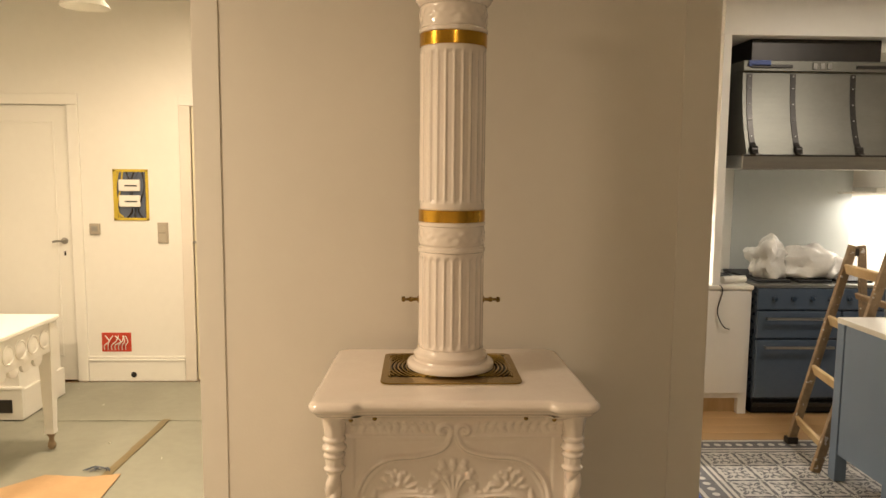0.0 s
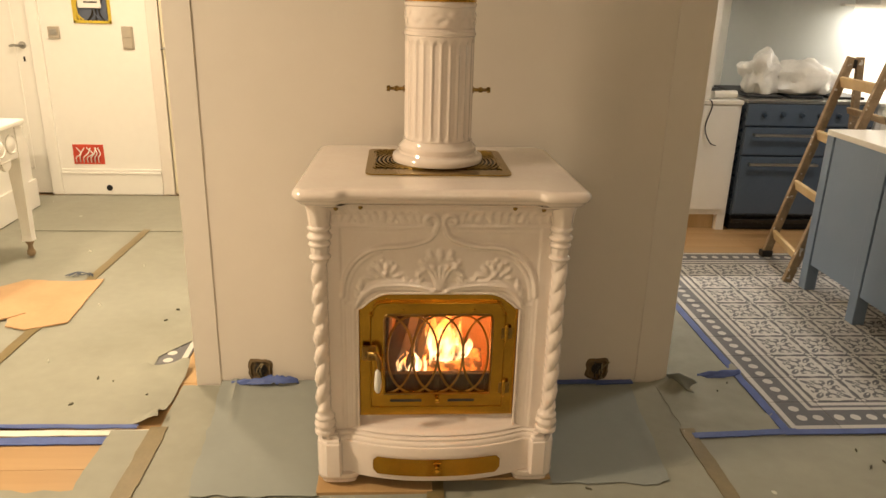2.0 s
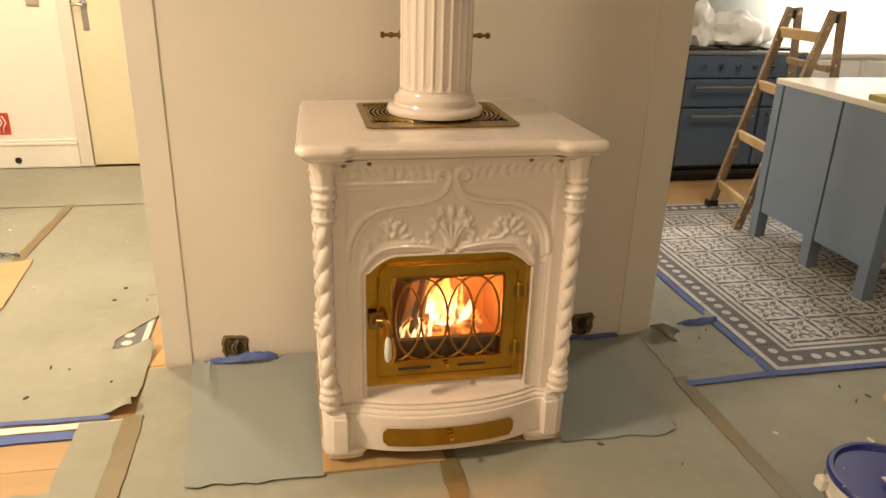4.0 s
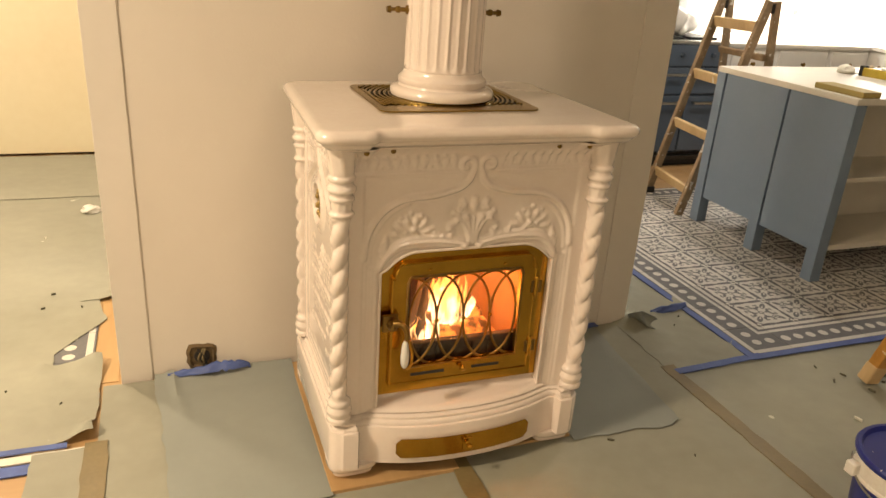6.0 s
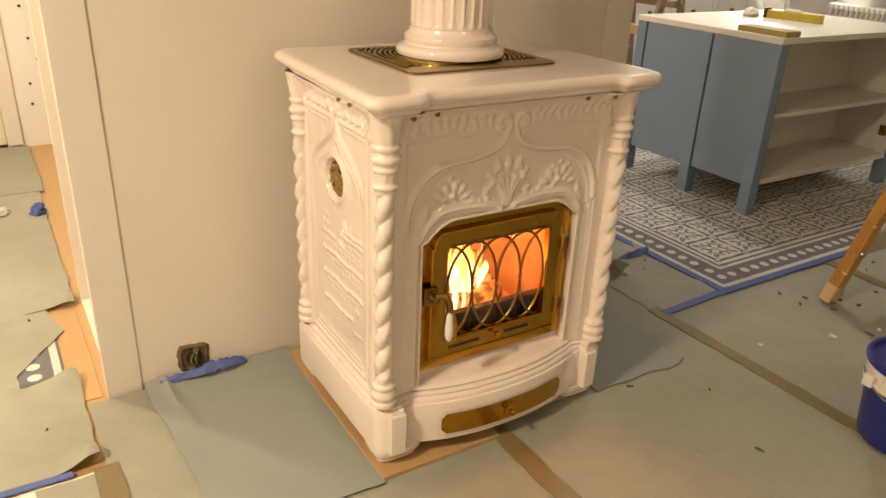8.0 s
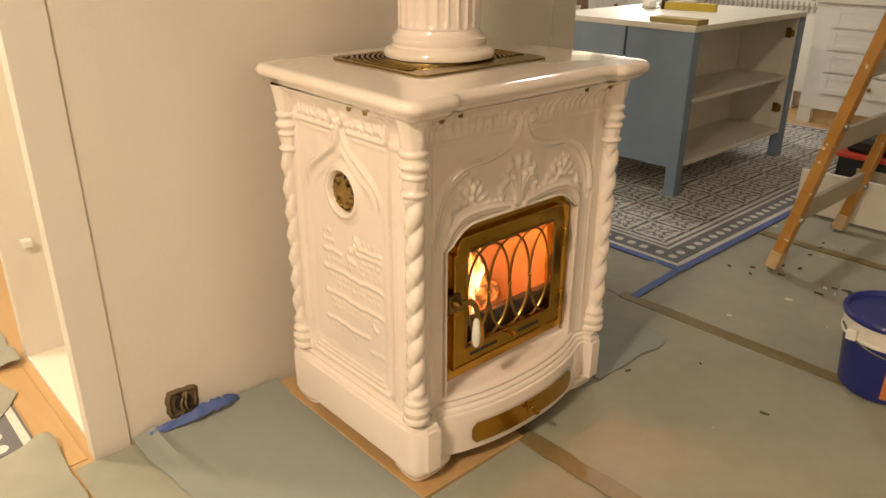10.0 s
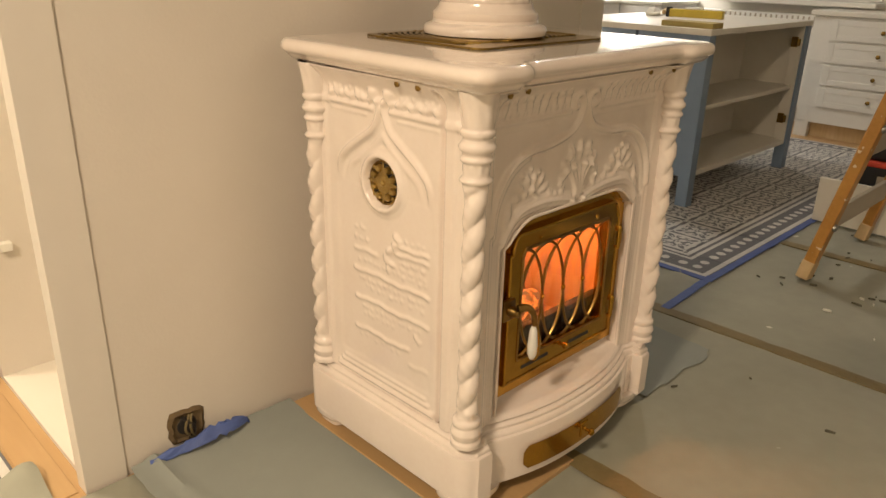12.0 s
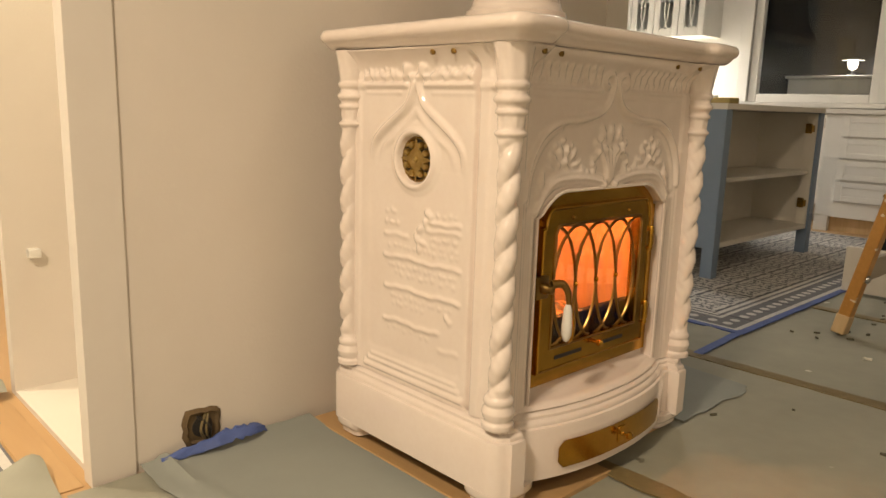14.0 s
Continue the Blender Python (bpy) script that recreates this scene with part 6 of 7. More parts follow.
console_table().location += Vector((-0.10, 0.15, 0))
pl = thing("hearth_plinth", (-2.9, 2.0, 0), "low white panelled plinth with a socket", "plinth")
part("body", box((-3.7, 2.04, 0.002), (-2.74, 2.60, 0.50), 0.004), WHITE, pl)
part("baseboard_strip", join(box((-3.7, 2.015, 0.002), (-2.715, 2.04, 0.20), 0.003), box((-2.74, 2.04, 0.002), (-2.715, 2.60, 0.20), 0.003), box((-3.7, 2.01, 0.20), (-2.71, 2.04, 0.225), 0.008, 3)), WHITE, pl)
part("socket", box((-2.87, 2.006, 0.05), (-2.78, 2.016, 0.14), 0.004), DARK_STEEL, pl)


# ---- floor covering: paper sheets, tape, tiles ----
def rag(u, seed, amp):
    return amp * (noise.noise(Vector((u * 6.0, seed, 0))) + 0.6 * noise.noise(Vector((u * 21.0, seed, 3))))


def sheet(name, x0, x1, y0, y1, z, label, mat=PAPER, torn=(0.003, 0.003, 0.003, 0.003), step=0.03, wave=0.0022, lift=None, category="paper sheet", seed=1.0, group="floor paper sheets", corner=None):
    """Masking paper on the floor, 1.2 mm thick, gently wavy; torn: raggedness of the -x, +x, -y and +y edges."""
    nx, ny = max(4, int((x1 - x0) / step)), max(4, int((y1 - y0) / step))
    top, low = [], []
    for i in range(nx + 1):
        for j in range(ny + 1):
            u, v = i / nx, j / ny
            fade = 0.08
            x = x0 + (x1 - x0) * u
            y = y0 + (y1 - y0) * v
            dx = rag(y, seed, torn[0]) * max(0, 1 - u / fade) + rag(y, seed + 5, torn[1]) * max(0, 1 - (1 - u) / fade)
            dy = rag(x, seed + 9, torn[2]) * max(0, 1 - v / fade) + rag(x, seed + 14, torn[3]) * max(0, 1 - (1 - v) / fade)
            px, py = x + dx, y + dy
            if corner:
                px, py = corner(px, py)
            h = z + 0.0012 + wave * (0.5 + 0.5 * noise.noise(Vector((px * 3.1, py * 3.1, seed)))) + 0.4 * wave * abs(noise.noise(Vector((px * 11, py * 9, seed + 2))))
            if lift:
                h += lift(px, py)
            top.append((px, py, h))
            low.append((px, py, h - 0.0012))
    n = len(top)
    k = ny + 1
    faces = []
    for i in range(nx):
        for j in range(ny):
            a = i * k + j
            faces.append((a, a + k, a + k + 1, a + 1))
    rim = [i * k for i in range(nx + 1)] + [nx * k + j for j in range(1, ny + 1)] + [i * k + ny for i in range(nx - 1, -1, -1)] + [j for j in range(ny - 1, 0, -1)]
    for a, b in zip(rim, rim[1:] + rim[:1]):
        faces.append((b, a, a + n, b + n))
    ob = mesh_object(name, top + low, faces, mat)
    ob.data.set_sharp_from_angle(angle=radians(35))
    return tagged(ob, label, category, group)


def curl(cx, cy, r, h):
    return lambda x, y: h * max(0, 1 - math.hypot(x - cx, y - cy) / r) ** 2


def both(*fs):
    return lambda x, y: sum(f(x, y) for f in fs)


def cut_edge(x1, ys, xs, reach=0.30):
    """Draw a sheet's +x edge out or in to a cut line, given as heights y and places x."""
    return lambda x, y: (x + max(0, 1 - (x1 - x) / reach) * (float(np.interp(y, ys, xs)) - x1), y)


COVER = "grey-green masking paper sheet taped over the floor"
sheet("paper_sheet", -1.0, -0.002, -4.4, -0.01, -0.010, COVER, seed=2, torn=(0.002, 0.002, 0.003, 0.004))
sheet("paper_sheet", 0.0, 0.98, -4.4, -0.01, -0.008, COVER, seed=3, torn=(0.002, 0.002, 0.003, 0.004))
sheet("paper_sheet", 0.975, 2.02, -4.4, -0.40, -0.010, COVER, seed=4, torn=(0.002, 0.002, 0.003, 0.006))
sheet("paper_sheet", 2.015, 3.06, -4.4, -0.40, -0.008, COVER, seed=5, torn=(0.002, 0.002, 0.003, 0.006))
sheet("paper_sheet", 3.05, 5.1, -4.4, -0.60, -0.010, COVER, seed=6, step=0.06)
sheet("paper_sheet", 0.955, 1.365, -0.42, 1.6, -0.011, "narrow wrinkled masking paper sheet beside the tiles", seed=7, torn=(0.01, 0.004, 0.004, 0.01), wave=0.008, step=0.018,
      lift=lambda x, y: 0.010 * max(0, noise.noise(Vector((7 * x - 9 * y, 3 * x + 2 * y, 4)))) + 0.05 * max(0, 1 - math.hypot(x - 1.05, y + 0.02) / 0.10) ** 2)
sheet("paper_sheet", -1.17, -0.995, -4.4, -0.335, -0.009, COVER, seed=8, torn=(0.01, 0.002, 0.003, 0.01))
sheet("paper_sheet", -4.2, -1.16, -4.4, -0.68, -0.011, COVER, seed=9, torn=(0.01, 0.01, 0.003, 0.03), step=0.05)
sheet("paper_sheet", -2.60, -1.10, 0.40, 2.05, -0.009, COVER, seed=10, torn=(0.005, 0.006, 0.006, 0.004), step=0.02, corner=cut_edge(-1.10, (0.40, 0.478, 0.67, 0.76, 2.05), (-1.065, -1.014, -1.052, -1.10, -1.10)))
sheet("paper_sheet", -2.60, -1.01, -0.30, 0.16, -0.007, "torn masking paper sheet with a curled, shaded corner", seed=11, torn=(0.005, 0.012, 0.006, 0.020), step=0.015,
      lift=both(curl(-1.02, -0.28, 0.11, 0.06), curl(-1.03, 0.14, 0.12, 0.05), curl(-1.2, 0.15, 0.07, 0.02)))
sheet("paper_sheet", -2.60, -1.185, 0.12, 0.44, -0.0085, COVER, seed=15, torn=(0.005, 0.006, 0.004, 0.004), step=0.015, corner=cut_edge(-1.185, (0.12, 0.18, 0.242, 0.44), (-1.163, -1.168, -1.176, -1.04)))
sheet("paper_sheet", -2.63, -0.93, 2.01, 2.90, -0.005, COVER, seed=12, torn=(0.005, 0.01, 0.006, 0.006))
sheet("paper_sheet", -4.2, -2.58, -0.30, 2.90, -0.008, COVER, seed=13, step=0.06)
sheet("paper_sheet", -1.12, -0.955, 0.66, 2.05, -0.006, "torn edge of masking paper beside the pier", seed=14, torn=(0.004, 0.008, 0.014, 0.004), step=0.012,
      lift=curl(-0.97, 0.70, 0.10, 0.05))
# loose grey sheets at either side of the stove
sheet("loose_sheet", -0.84, -0.385, -0.73, -0.006, -0.003, "loose grey paper sheet with a torn front edge", PAPER_GREY, (0.012, 0.002, 0.018, 0.004), 0.015, 0.0025,
      lift=both(lambda x, y: 0.013 * math.exp(-((x + 0.775 + 0.12 * (y + 0.1)) / 0.012) ** 2) * max(0, min(1, (y + 0.36) / 0.34)), lambda x, y: 0.012 * max(0, 1 + y / 0.12) if y > -0.12 else 0.0), seed=21,
      corner=lambda x, y: (x + 0.07 * max(0, -y - 0.05) * max(0, (-0.45 - x) / 0.4), y))
sheet("loose_sheet", 0.39, 0.845, -0.69, -0.02, -0.002, "loose grey paper sheet lying in shade", PAPER_GREY, (0.004, 0.010, 0.022, 0.02), 0.015, 0.002, seed=22,
      lift=lambda x, y: 0.004 * math.exp(-((x - 0.80) / 0.03) ** 2), corner=lambda x, y: (x - 0.09 * max(0, -y - 0.05) * max(0, (x - 0.5) / 0.35), y))
board = part("oak_board", box((-0.388, -0.722, -0.016), (-0.012, -0.02, 0.0035), 0.002), OAK)
tagged(board, "bare oak boards showing under the stove", "board")
board = part("oak_board", box((-0.011, -0.66, -0.016), (0.388, -0.02, 0.0025), 0.002), OAK)
tagged(board, "bare oak boards showing under the stove", "board")


def tape(x0, y0, x1, y1, w, z, mat, label, seed=0.0, group="tape strips"):
    a, b = Vector((x0, y0, 0)), Vector((x1, y1, 0))
    d = (b - a)
    n = max(6, int(d.length / 0.04))
    t = d.normalized()
    s = Vector((-t.y, t.x, 0))
    verts = []
    for i in range(n + 1):
        p = a + d * (i / n)
        e = 0.12 * w
        for k, side in ((0, -1), (1, 1)):
            q = p + s * side * (w / 2 + rag(i * 0.06, seed + side, e))
            zz = z + 0.0022 * (0.5 + 0.5 * noise.noise(Vector((q.x * 9, q.y * 9, seed))))
            verts += [(q.x, q.y, zz), (q.x, q.y, zz - 0.004)]
    faces = []
    for i in range(n):
        k = 4 * i
        faces += [(k, k + 4, k + 6, k + 2), (k + 1, k, k + 4, k + 5)[::-1], (k + 2, k + 6, k + 7, k + 3)]
    ob = mesh_object("tape", verts, faces, mat)
    ob.data.set_sharp_from_angle(angle=radians(35))
    return tagged(ob, label, "tape", group)


BROWN = "brown packing tape strip along a paper seam"
tape(-0.005, -4.3, -0.003, -0.66, 0.058, 0.0, PACK_TAPE, BROWN, 1)
tape(1.0, -4.3, 0.965, -0.37, 0.055, -0.003, PACK_TAPE, BROWN, 2)
tape(2.01, -4.3, 2.03, -0.43, 0.055, -0.003, PACK_TAPE, BROWN, 3)
tape(-1.02, -4.3, -1.0, -0.32, 0.065, -0.003, PACK_TAPE, BROWN, 4)
tape(-1.84, 0.04, -1.783, 2.04, 0.05, -0.001, PACK_TAPE, BROWN, 6)
tape(-2.6, 2.03, -0.96, 2.035, 0.04, -0.002, PAPER, "pale tape over a paper seam", 7)
BT = "blue painter's tape strip on the floor"
tape(0.975, -0.418, 1.39, -0.395, 0.034, -0.002, BLUE_TAPE, BT, 8)
tape(1.345, -0.40, 1.345, 1.1, 0.036, 0.0, BLUE_TAPE, BT, 9)
tape(1.33, -0.405, 3.9, -0.400, 0.032, 0.0, BLUE_TAPE, BT, 10)
tape(-2.5, -0.288, -1.08, -0.318, 0.022, -0.001, BLUE_TAPE, BT, 11)
tape(-2.5, -0.395, -1.165, -0.395, 0.045, -0.008, BLUE_TAPE, BT, 12)
tape(-2.5, -0.345, -1.02, -0.345, 0.035, -0.009, CHIP, "white masking strip along the paper edge", 13)
tape(0.70, -0.035, 0.86, -0.03, 0.03, 0.009, BLUE_TAPE, BT, 14)
tape(0.43, -0.03, 0.70, -0.025, 0.03, 0.008, BLUE_TAPE, BT, 15)


def loose_tape(points, w, label):
    pts = smooth_line(points, 6)
    verts, faces = [], []
    for i, p in enumerate(pts):
        q = pts[min(i + 1, len(pts) - 1)] - pts[max(i - 1, 0)]
        s = np.array((-q[1], q[0], 0.0))
        s /= np.linalg.norm(s) + 1e-9
        s = s * 0.75 + np.array((0, 0, 0.66))
        u = i / (len(pts) - 1)
        ww = w * (0.20 + 1.0 * math.sin(math.pi * min(1, u * 0.80 + 0.05)) ** 1.2) * (1 + 0.35 * noise.noise(Vector((i * 0.9, w * 70, 1))))
        for k in range(5):
            q = p + s * ww * (k / 4 - 0.5)
            q[1] += 0.007 * noise.noise(Vector((i * 0.40, k * 0.7, w * 90)))
            q[2] = max(0.004, q[2] + 0.007 * noise.noise(Vector((i * 0.5, k * 0.6 + 7, w * 50))))
            verts.append(q)
    faces = [(5 * i + k, 5 * i + 5 + k, 5 * i + 6 + k, 5 * i + 1 + k) for i in range(len(pts) - 1) for k in range(4)]
    ob = mesh_object("loose_tape", verts, faces, BLUE_TAPE)
    ob.data.set_sharp_from_angle(angle=radians(28))
    sol = ob.modifiers.new("thickness", "SOLIDIFY")
    sol.thickness = 0.001
    return tagged(ob, label, "tape", "loose tape ends")


loose_tape([(-0.80, -0.028, 0.018), (-0.72, -0.04, 0.024), (-0.65, -0.045, 0.034), (-0.58, -0.04, 0.036), (-0.53, -0.028, 0.020)], 0.030, "crumpled blue painter's tape under the socket hole")
loose_tape([(1.16, 0.02, 0.012), (1.25, 0.01, 0.016), (1.36, 0.04, 0.014)], 0.028, "short blue tape end on the paper")
def paper_curl():
    """A torn corner of masking paper that stands up beside the pier."""
    n = 12
    verts = []
    for i in range(n + 1):
        for j in range(n + 1):
            u, v = i / n, j / n
            x = 1.005 + 0.095 * u + 0.012 * math.sin(5 * v + 3 * u)
            y = -0.035 - 0.075 * u * (1 - 0.6 * v) - 0.03 * v * v + 0.012 * math.sin(7 * u + 2 * v)
            z = -0.004 + 0.082 * v * (1 - 0.55 * abs(u - 0.35) / 0.65) + 0.006 * noise.noise(Vector((u * 5, v * 5, 2)))
            verts.append((x, y, z))
    faces = [(i * (n + 1) + j, (i + 1) * (n + 1) + j, (i + 1) * (n + 1) + j + 1, i * (n + 1) + j + 1) for i in range(n) for j in range(n)]
    ob = mesh_object("paper_curl", verts, faces, PAPER_GREY)
    ob.modifiers.new("thickness", "SOLIDIFY").thickness = 0.0012
    return tagged(ob, "torn grey paper corner curling up beside the pier", "paper scrap")


paper_curl()
lump("tape_ball", (-0.985, 1.68, -0.002), (0.035, 0.03, 0.03), 6, BLUE_TAPE, "crumpled ball of blue tape on the paper", "tape ball", 0.6, 3)
lump("paper_scrap", (-1.15, 1.74, -0.002), (0.045, 0.03, 0.025), 9, BAG, "crumpled white paper scrap on the floor", "paper scrap", 0.6, 3)
# cardboard scraps
CARD_DX, CARD_DY = -0.035, 0.08
for verts2, z, lab in (([(-2.32, 0.80), (-2.10, 1.05), (-1.86, 1.02), (-1.70, 1.06), (-1.67, 0.62), (-1.665, 0.50), (-1.83, 0.42), (-1.93, 0.46), (-1.98, 0.60), (-2.12, 0.55)], 0.004, "torn flat piece of brown cardboard on the paper"),
                       ([(-2.12, 0.44), (-1.95, 0.66), (-1.90, 0.60), (-1.985, 0.52), (-2.02, 0.42)], 0.009, "small folded cardboard flap on the paper")):
    bm = bmesh.new()
    dense = []
    for (ax, ay), (bx, by) in zip(verts2, verts2[1:] + verts2[:1]):
        for k in range(6):
            u = k / 6
            dense.append((CARD_DX + ax + (bx - ax) * u + rag(ax + u, 3, 0.006), CARD_DY + ay + (by - ay) * u + rag(ay + u, 7, 0.006)))
    f = bm.faces.new([bm.verts.new((x, y, z)) for x, y in dense])
    r_ = bmesh.ops.extrude_face_region(bm, geom=[f])
    for v in r_["geom"]:
        if isinstance(v, bmesh.types.BMVert):
            v.co.z -= 0.006
    tagged(part("cardboard_piece", bm, CARDBOARD), lab, "cardboard", "cardboard scraps")
wr = thing("wire_scraps", (-1.87, 1.19, 0.0), "small tangle of dark wire offcuts", "wire")
rw = random.Random(8)
for i in range(9):
    c = (-1.87 + rw.uniform(-.05, .05), 1.19 + rw.uniform(-.02, .02))
    part("wire", tube(smooth_line([(c[0] + rw.uniform(-.05, .05), c[1] + rw.uniform(-.03, .03), 0.003), (c[0], c[1], 0.02), (c[0] + rw.uniform(-.06, .06), c[1] + rw.uniform(-.03, .03), 0.004)], 5), 0.003, 5), CABLE_BLUE, wr, smooth=True)

# scattered chips and scraps
def scatter(name, mat, spots, label, seed, sizes):
    rnd = random.Random(seed)
    bm = bmesh.new()
    for (x0, x1, y0, y1, n) in spots:
        for i in range(n):
            x, y, s = rnd.uniform(x0, x1), rnd.uniform(y0, y1), rnd.uniform(*sizes)
            m = 5
            a0 = rnd.uniform(0, 6)
            z = rnd.uniform(0.0005, 0.002)
            ca, sa, lng, thin = math.cos(a0), math.sin(a0), s * rnd.uniform(1.2, 2.6), s * rnd.uniform(.3, .8)
            top = []
            for k in range(m):
                u, v = lng * rnd.uniform(.5, 1) * math.cos(6.28 * k / m), thin * rnd.uniform(.5, 1) * math.sin(6.28 * k / m)
                top.append(bm.verts.new((x + u * ca - v * sa, y + u * sa + v * ca, z)))
            low = [bm.verts.new((v.co.x, v.co.y, -0.006)) for v in top]
            bm.faces.new(top)
            for k in range(m):
                bm.faces.new((top[k], low[k], low[(k + 1) % m], top[(k + 1) % m]))
    return tagged(part(name, bm, mat), label, "debris", kind="stuff")


scatter("dark_debris", SCRAP, ((1.45, 1.95, -1.05, -0.50, 15), (0.3, 1.0, -1.3, -0.7, 3), (1.05, 1.3, -0.3, 0.2, 4), (-1.4, -1.1, -0.2, 0.1, 4), (-1.3, -1.05, 0.6, 1.2, 3), (2.0, 2.4, -0.8, -0.5, 8)), "small dark scraps scattered on the paper", 5, (0.003, 0.011))
scatter("plaster_chips", CHIP, ((-2.2, -1.1, 0.0, 1.7, 9), (0.2, 2.2, -1.5, -0.5, 6), (1.3, 1.8, -0.95, -0.75, 3)), "white plaster chips and drips on the paper", 6, (0.003, 0.010))


# ---- patterned cement tiles ----
def tile_material(name, kind):
    """Encaustic pattern in the tile's own coordinates, 0.2 m square."""
    m = bpy.data.materials.new(name)
    m.use_nodes = True
    t = m.node_tree
    b = t.nodes["Principled BSDF"]
    b.inputs["Roughness"].default_value = 0.55
    co = t.nodes.new("ShaderNodeTexCoord")
    sep = t.nodes.new("ShaderNodeSeparateXYZ")
    t.links.new(co.outputs["Object"], sep.inputs[0])

    def op(kind_, a, b_=None, c=None):
        n = t.nodes.new("ShaderNodeMath")
        n.operation = kind_
        for i, v in enumerate((a, b_, c)):
            if v is None:
                continue
            if isinstance(v, (int, float)):
                n.inputs[i].default_value = v
            else:
                t.links.new(v, n.inputs[i])
        return n.outputs[0]

    x, y = op("MULTIPLY", sep.outputs[0], 10.0), op("MULTIPLY", sep.outputs[1], 10.0)
    ax, ay = op("ABSOLUTE", x), op("ABSOLUTE", y)

    def band(v, lo, hi):
        return op("MULTIPLY", op("GREATER_THAN", v, lo), op("LESS_THAN", v, hi))

    def ellipse(cx, cy, rx, ry, u=ax, v=ay):
        d = op("ADD", op("POWER", op("DIVIDE", op("SUBTRACT", u, cx), rx), 2.0), op("POWER", op("DIVIDE", op("SUBTRACT", v, cy), ry), 2.0))
        return op("LESS_THAN", d, 1.0)

    def union(*v):
        out = v[0]
        for w in v[1:]:
            out = op("MAXIMUM", out, w)
        return out

    if kind == "field":
        r = op("SQRT", op("ADD", op("MULTIPLY", x, x), op("MULTIPLY", y, y)))
        rc = op("SQRT", op("ADD", op("POWER", op("SUBTRACT", 1.0, ax), 2.0), op("POWER", op("SUBTRACT", 1.0, ay), 2.0)))
        diag = op("ABSOLUTE", op("SUBTRACT", ax, ay))
        sm = op("ADD", ax, ay)
        du, dv = op("MULTIPLY", sm, 0.7071), op("MULTIPLY", diag, 0.7071)
        # long dark blades along the joints, a ring of pale petals with dark gaps, a knot in the middle
        dark = union(ellipse(1.0, 0.48, 0.095, 0.44), ellipse(0.48, 1.0, 0.44, 0.095), op("GREATER_THAN", ax, 0.96), op("GREATER_THAN", ay, 0.96),
                     ellipse(0.74, 0.0, 0.30, 0.125, du, dv), ellipse(0.45, 0.21, 0.16, 0.075, du, dv), ellipse(0.34, 0.0, 0.16, 0.065), ellipse(0.0, 0.34, 0.065, 0.16), band(r, 0.07, 0.14),
                     ellipse(0.66, 0.20, 0.05, 0.13), ellipse(0.20, 0.66, 0.13, 0.05), band(rc, 0.22, 0.28))
        dark = op("MULTIPLY", dark, op("SUBTRACT", 1.0, union(band(rc, 0.05, 0.13), ellipse(0.62, 0.0, 0.13, 0.035, du, dv))))
        light = op("SUBTRACT", 1.0, dark)
    elif kind == "border":
        # y runs across the border, +1 towards the field
        fx = op("SUBTRACT", op("FRACT", op("MULTIPLY", op("ADD", x, 1.0), 1.5)), 0.5)
        light = union(band(y, -0.93, -0.70), band(y, 0.38, 0.56), band(y, 0.72, 0.93), ellipse(0.0, -0.16, 0.30, 0.21, fx, y))
    else:
        mx = op("MINIMUM", x, y)
        far = op("MAXIMUM", x, y)
        light = union(band(mx, -0.93, -0.70), op("MULTIPLY", band(mx, 0.38, 0.56), op("GREATER_THAN", far, 0.38)), band(mx, 0.72, 0.93), ellipse(-0.16, -0.16, 0.2, 0.2, x, y), ellipse(0.5, -0.16, 0.2, 0.2, x, y), ellipse(-0.16, 0.5, 0.2, 0.2, x, y))
    nz = t.nodes.new("ShaderNodeTexNoise")
    nz.inputs["Scale"].default_value, nz.inputs["Detail"].default_value = 60, 5
    t.links.new(co.outputs["Object"], nz.inputs["Vector"])
    info = t.nodes.new("ShaderNodeObjectInfo")

    def shade(c1, c2):
        mx_ = t.nodes.new("ShaderNodeMix")
        mx_.data_type = "RGBA"
        mx_.inputs[6].default_value, mx_.inputs[7].default_value = (*c1, 1), (*c2, 1)
        t.links.new(nz.outputs["Fac"], mx_.inputs[0])
        return mx_.outputs[2]

    mix = t.nodes.new("ShaderNodeMix")
    mix.data_type = "RGBA"
    t.links.new(light, mix.inputs[0])
    t.links.new(shade((0.095, 0.095, 0.103), (0.150, 0.149, 0.158)), mix.inputs[6])
    t.links.new(shade((0.47, 0.455, 0.42), (0.63, 0.61, 0.565)), mix.inputs[7])
    hs = t.nodes.new("ShaderNodeHueSaturation")
    vr = t.nodes.new("ShaderNodeMapRange")
    vr.inputs[3].default_value, vr.inputs[4].default_value = 0.90, 1.08
    t.links.new(info.outputs["Random"], vr.inputs[0])
    t.links.new(vr.outputs[0], hs.inputs["Value"])
    t.links.new(mix.outputs[2], hs.inputs["Color"])
    t.links.new(hs.outputs[0], b.inputs["Base Color"])
    return m


T0X, T0Y, TS = 1.372, -0.384, 0.2025
NX, NY = 15, 10
tiles = thing("tiled_floor", (T0X + NX * TS / 2, T0Y + NY * TS / 2, -0.016), "patterned grey and white cement tile field with border", "floor", kind="structure")
part("grout_bed", box((T0X, T0Y, -0.016), (T0X + NX * TS, T0Y + NY * TS, -0.0075), 0), GROUT, tiles)


def tile_mesh(name, mat):
    bm = box((-TS / 2 + 0.001, -TS / 2 + 0.001, -0.008), (TS / 2 - 0.001, TS / 2 - 0.001, 0.0), 0.0012, 1)
    me = bpy.data.meshes.new(name)
    bm.to_mesh(me)
    bm.free()
    me.materials.append(mat)
    return me


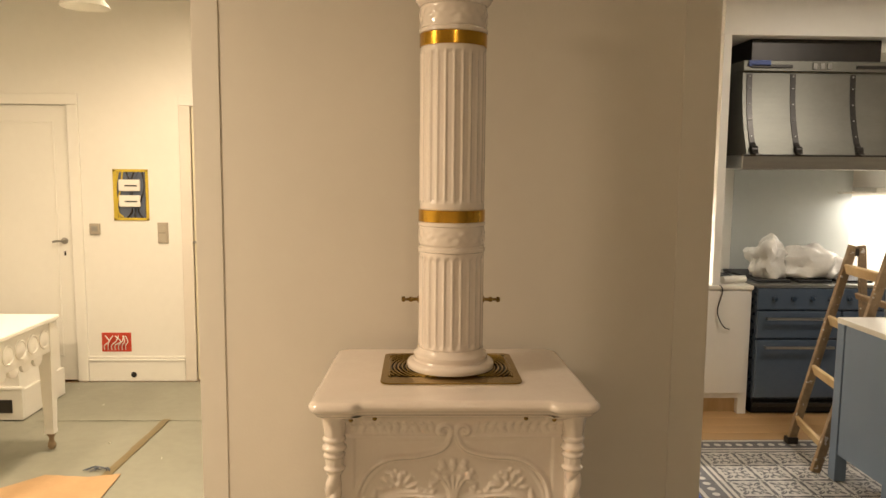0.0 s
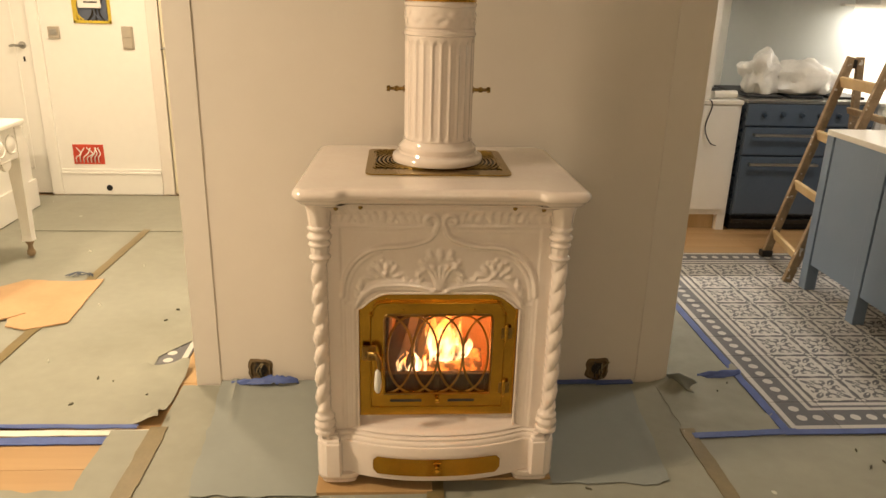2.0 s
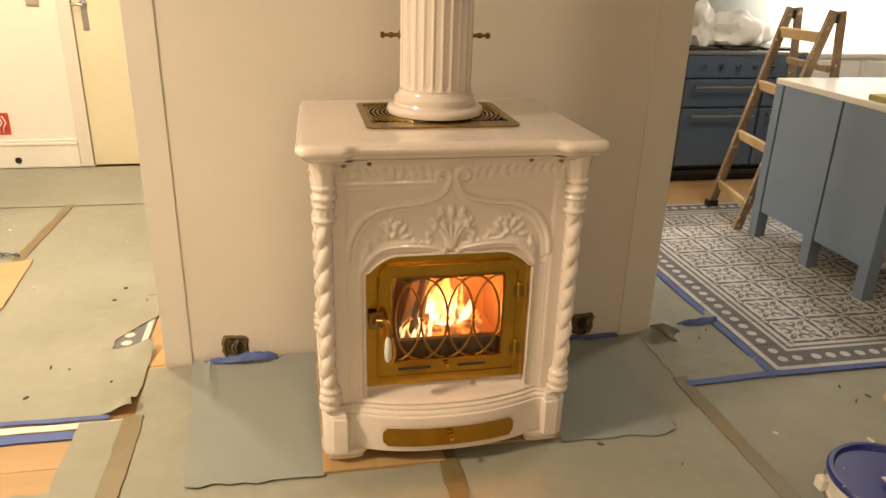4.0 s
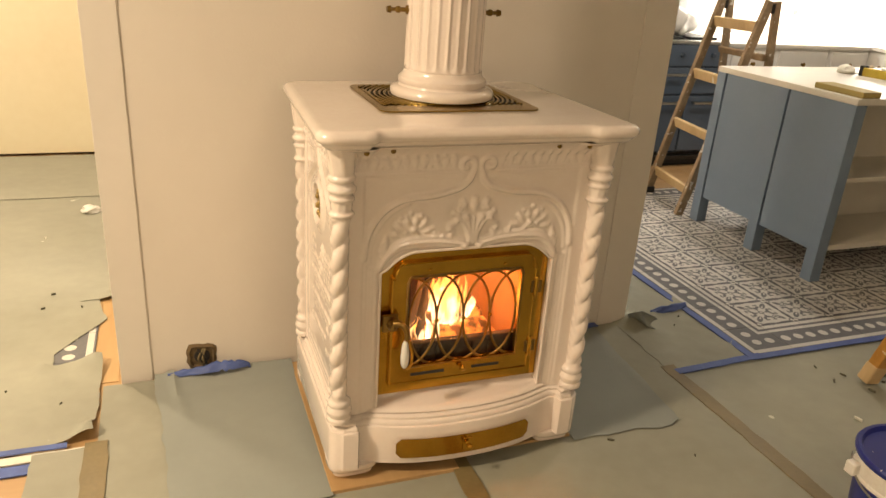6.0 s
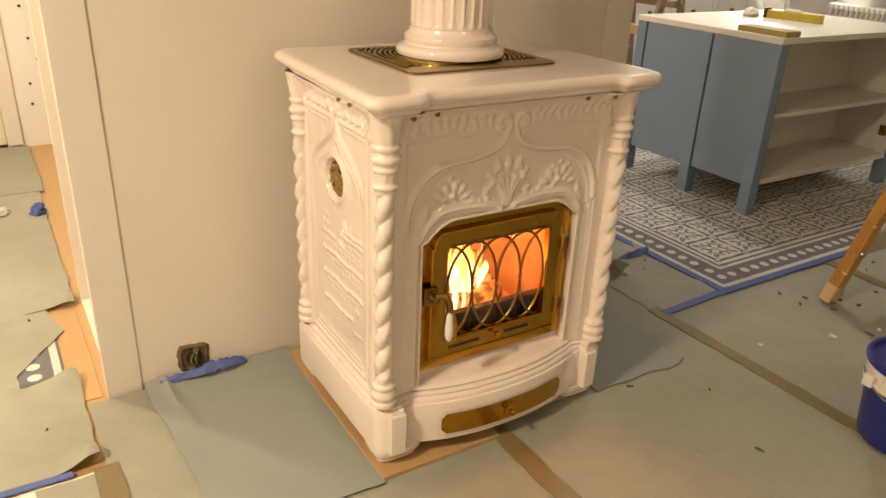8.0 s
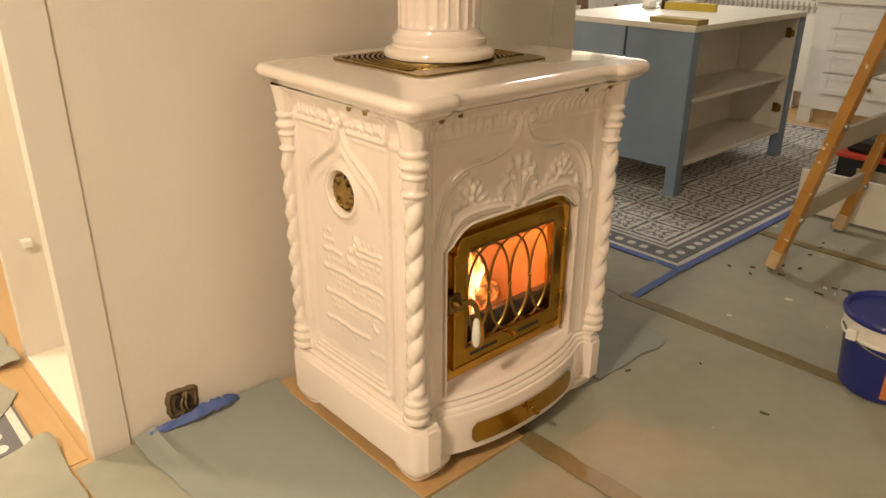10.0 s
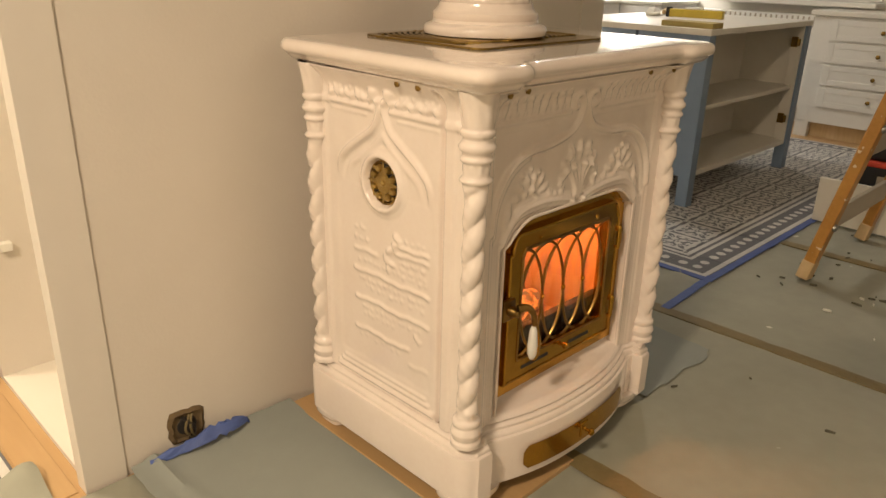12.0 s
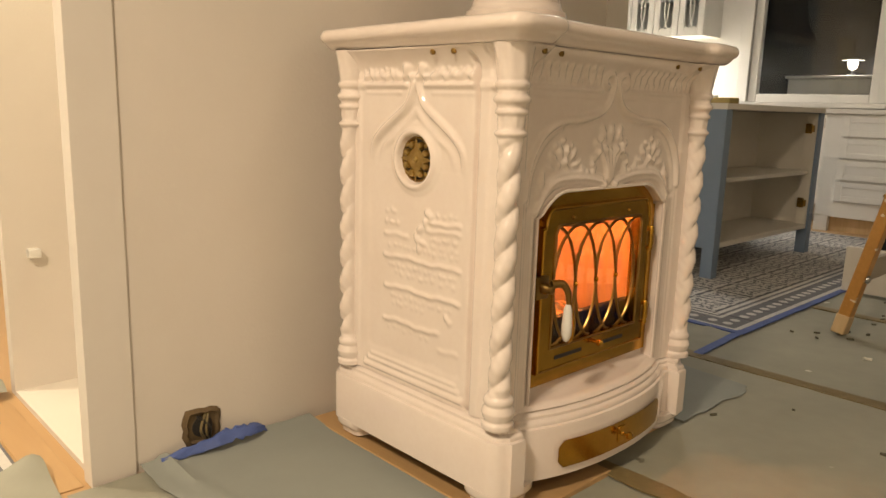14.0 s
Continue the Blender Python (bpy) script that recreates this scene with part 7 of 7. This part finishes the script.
FIELD = tile_mesh("tile", tile_material("tile_field", "field"))
BORDER = tile_mesh("border_tile", tile_material("tile_border", "border"))
CORNER = tile_mesh("corner_tile", tile_material("tile_corner", "corner"))
rt = random.Random(2)
for i in range(NX):
    for j in range(NY):
        ex, ey = (i == 0) - (i == NX - 1), (j == 0) - (j == NY - 1)
        me, turn = FIELD, 90 * rt.randrange(4)
        if ex and ey:
            me, turn = CORNER, {(1, 1): 0, (-1, 1): 90, (-1, -1): 180, (1, -1): 270}[(ex, ey)]
        elif ey:
            me, turn = BORDER, 0 if ey > 0 else 180
        elif ex:
            me, turn = BORDER, -90 if ex > 0 else 90
        tile = new(me.name, me)
        tile.matrix_basis = pose(T0X + (i + 0.5) * TS, T0Y + (j + 0.5) * TS, -0.006 + rt.uniform(-0.0004, 0.0004), 0, 0, turn)
        under(tile, tiles)

# a glimpse of the same border under the torn paper
patch = thing("tiled_floor", (-1.13, 0.2, -0.016), "glimpse of patterned border tiles under torn paper", "floor", kind="structure")
for k in range(3):
    tile = new("border_tile", BORDER)
    tile.matrix_basis = pose(-1.04 - TS / 2, -0.02 + TS * (k + 0.5), -0.0105, 0, 0, 90)
    under(tile, patch)


# ---- oak planks that stay in view ----
PLANK = {}


def plank(x0, x1, y0, y1, parent):
    w, l = round(x1 - x0 - 0.002, 3), round(y1 - y0 - 0.002, 3)
    if (w, l) not in PLANK:
        bm = box((-w / 2, -l / 2, -0.02), (w / 2, l / 2, 0), 0.0012, 1)
        me = bpy.data.meshes.new("plank")
        bm.to_mesh(me)
        bm.free()
        me.materials.append(OAK if w < l else OAK_X)
        PLANK[(w, l)] = me
    o = new("plank", PLANK[(w, l)])
    o.matrix_basis = Matrix.Translation(((x0 + x1) / 2, (y0 + y1) / 2, -0.0125))
    under(o, parent)


OAK_X = material("oak_crosswise", (0.47, 0.30, 0.14), 0.45, second=(0.35, 0.21, 0.085), scale=5, grain=(0.08, 1, 1), mix=0.9)
for k in range(8):
    y = 1.645 + 0.14 * k
    for a, b in ((1.0, 2.2), (2.2, 3.4), (3.4, 4.6)) if k % 2 else ((1.0, 1.6), (1.6, 2.8), (2.8, 4.0), (4.0, 4.6)):
        plank(a, b, y, y + 0.14, floor)
for k in range(3):
    plank(4.412 + 0.07 * k, 4.412 + 0.07 * (k + 1), -0.6, 1.64, floor)
plank(-1.036, -0.955, 0.02, 0.64, floor)
plank(-1.70, -1.165, -0.56, -0.42, floor)
plank(-1.70, -1.165, -0.70, -0.56, floor)
plank(-2.5, -1.70, -0.56, -0.42, floor)
plank(-2.5, -1.70, -0.70, -0.56, floor)
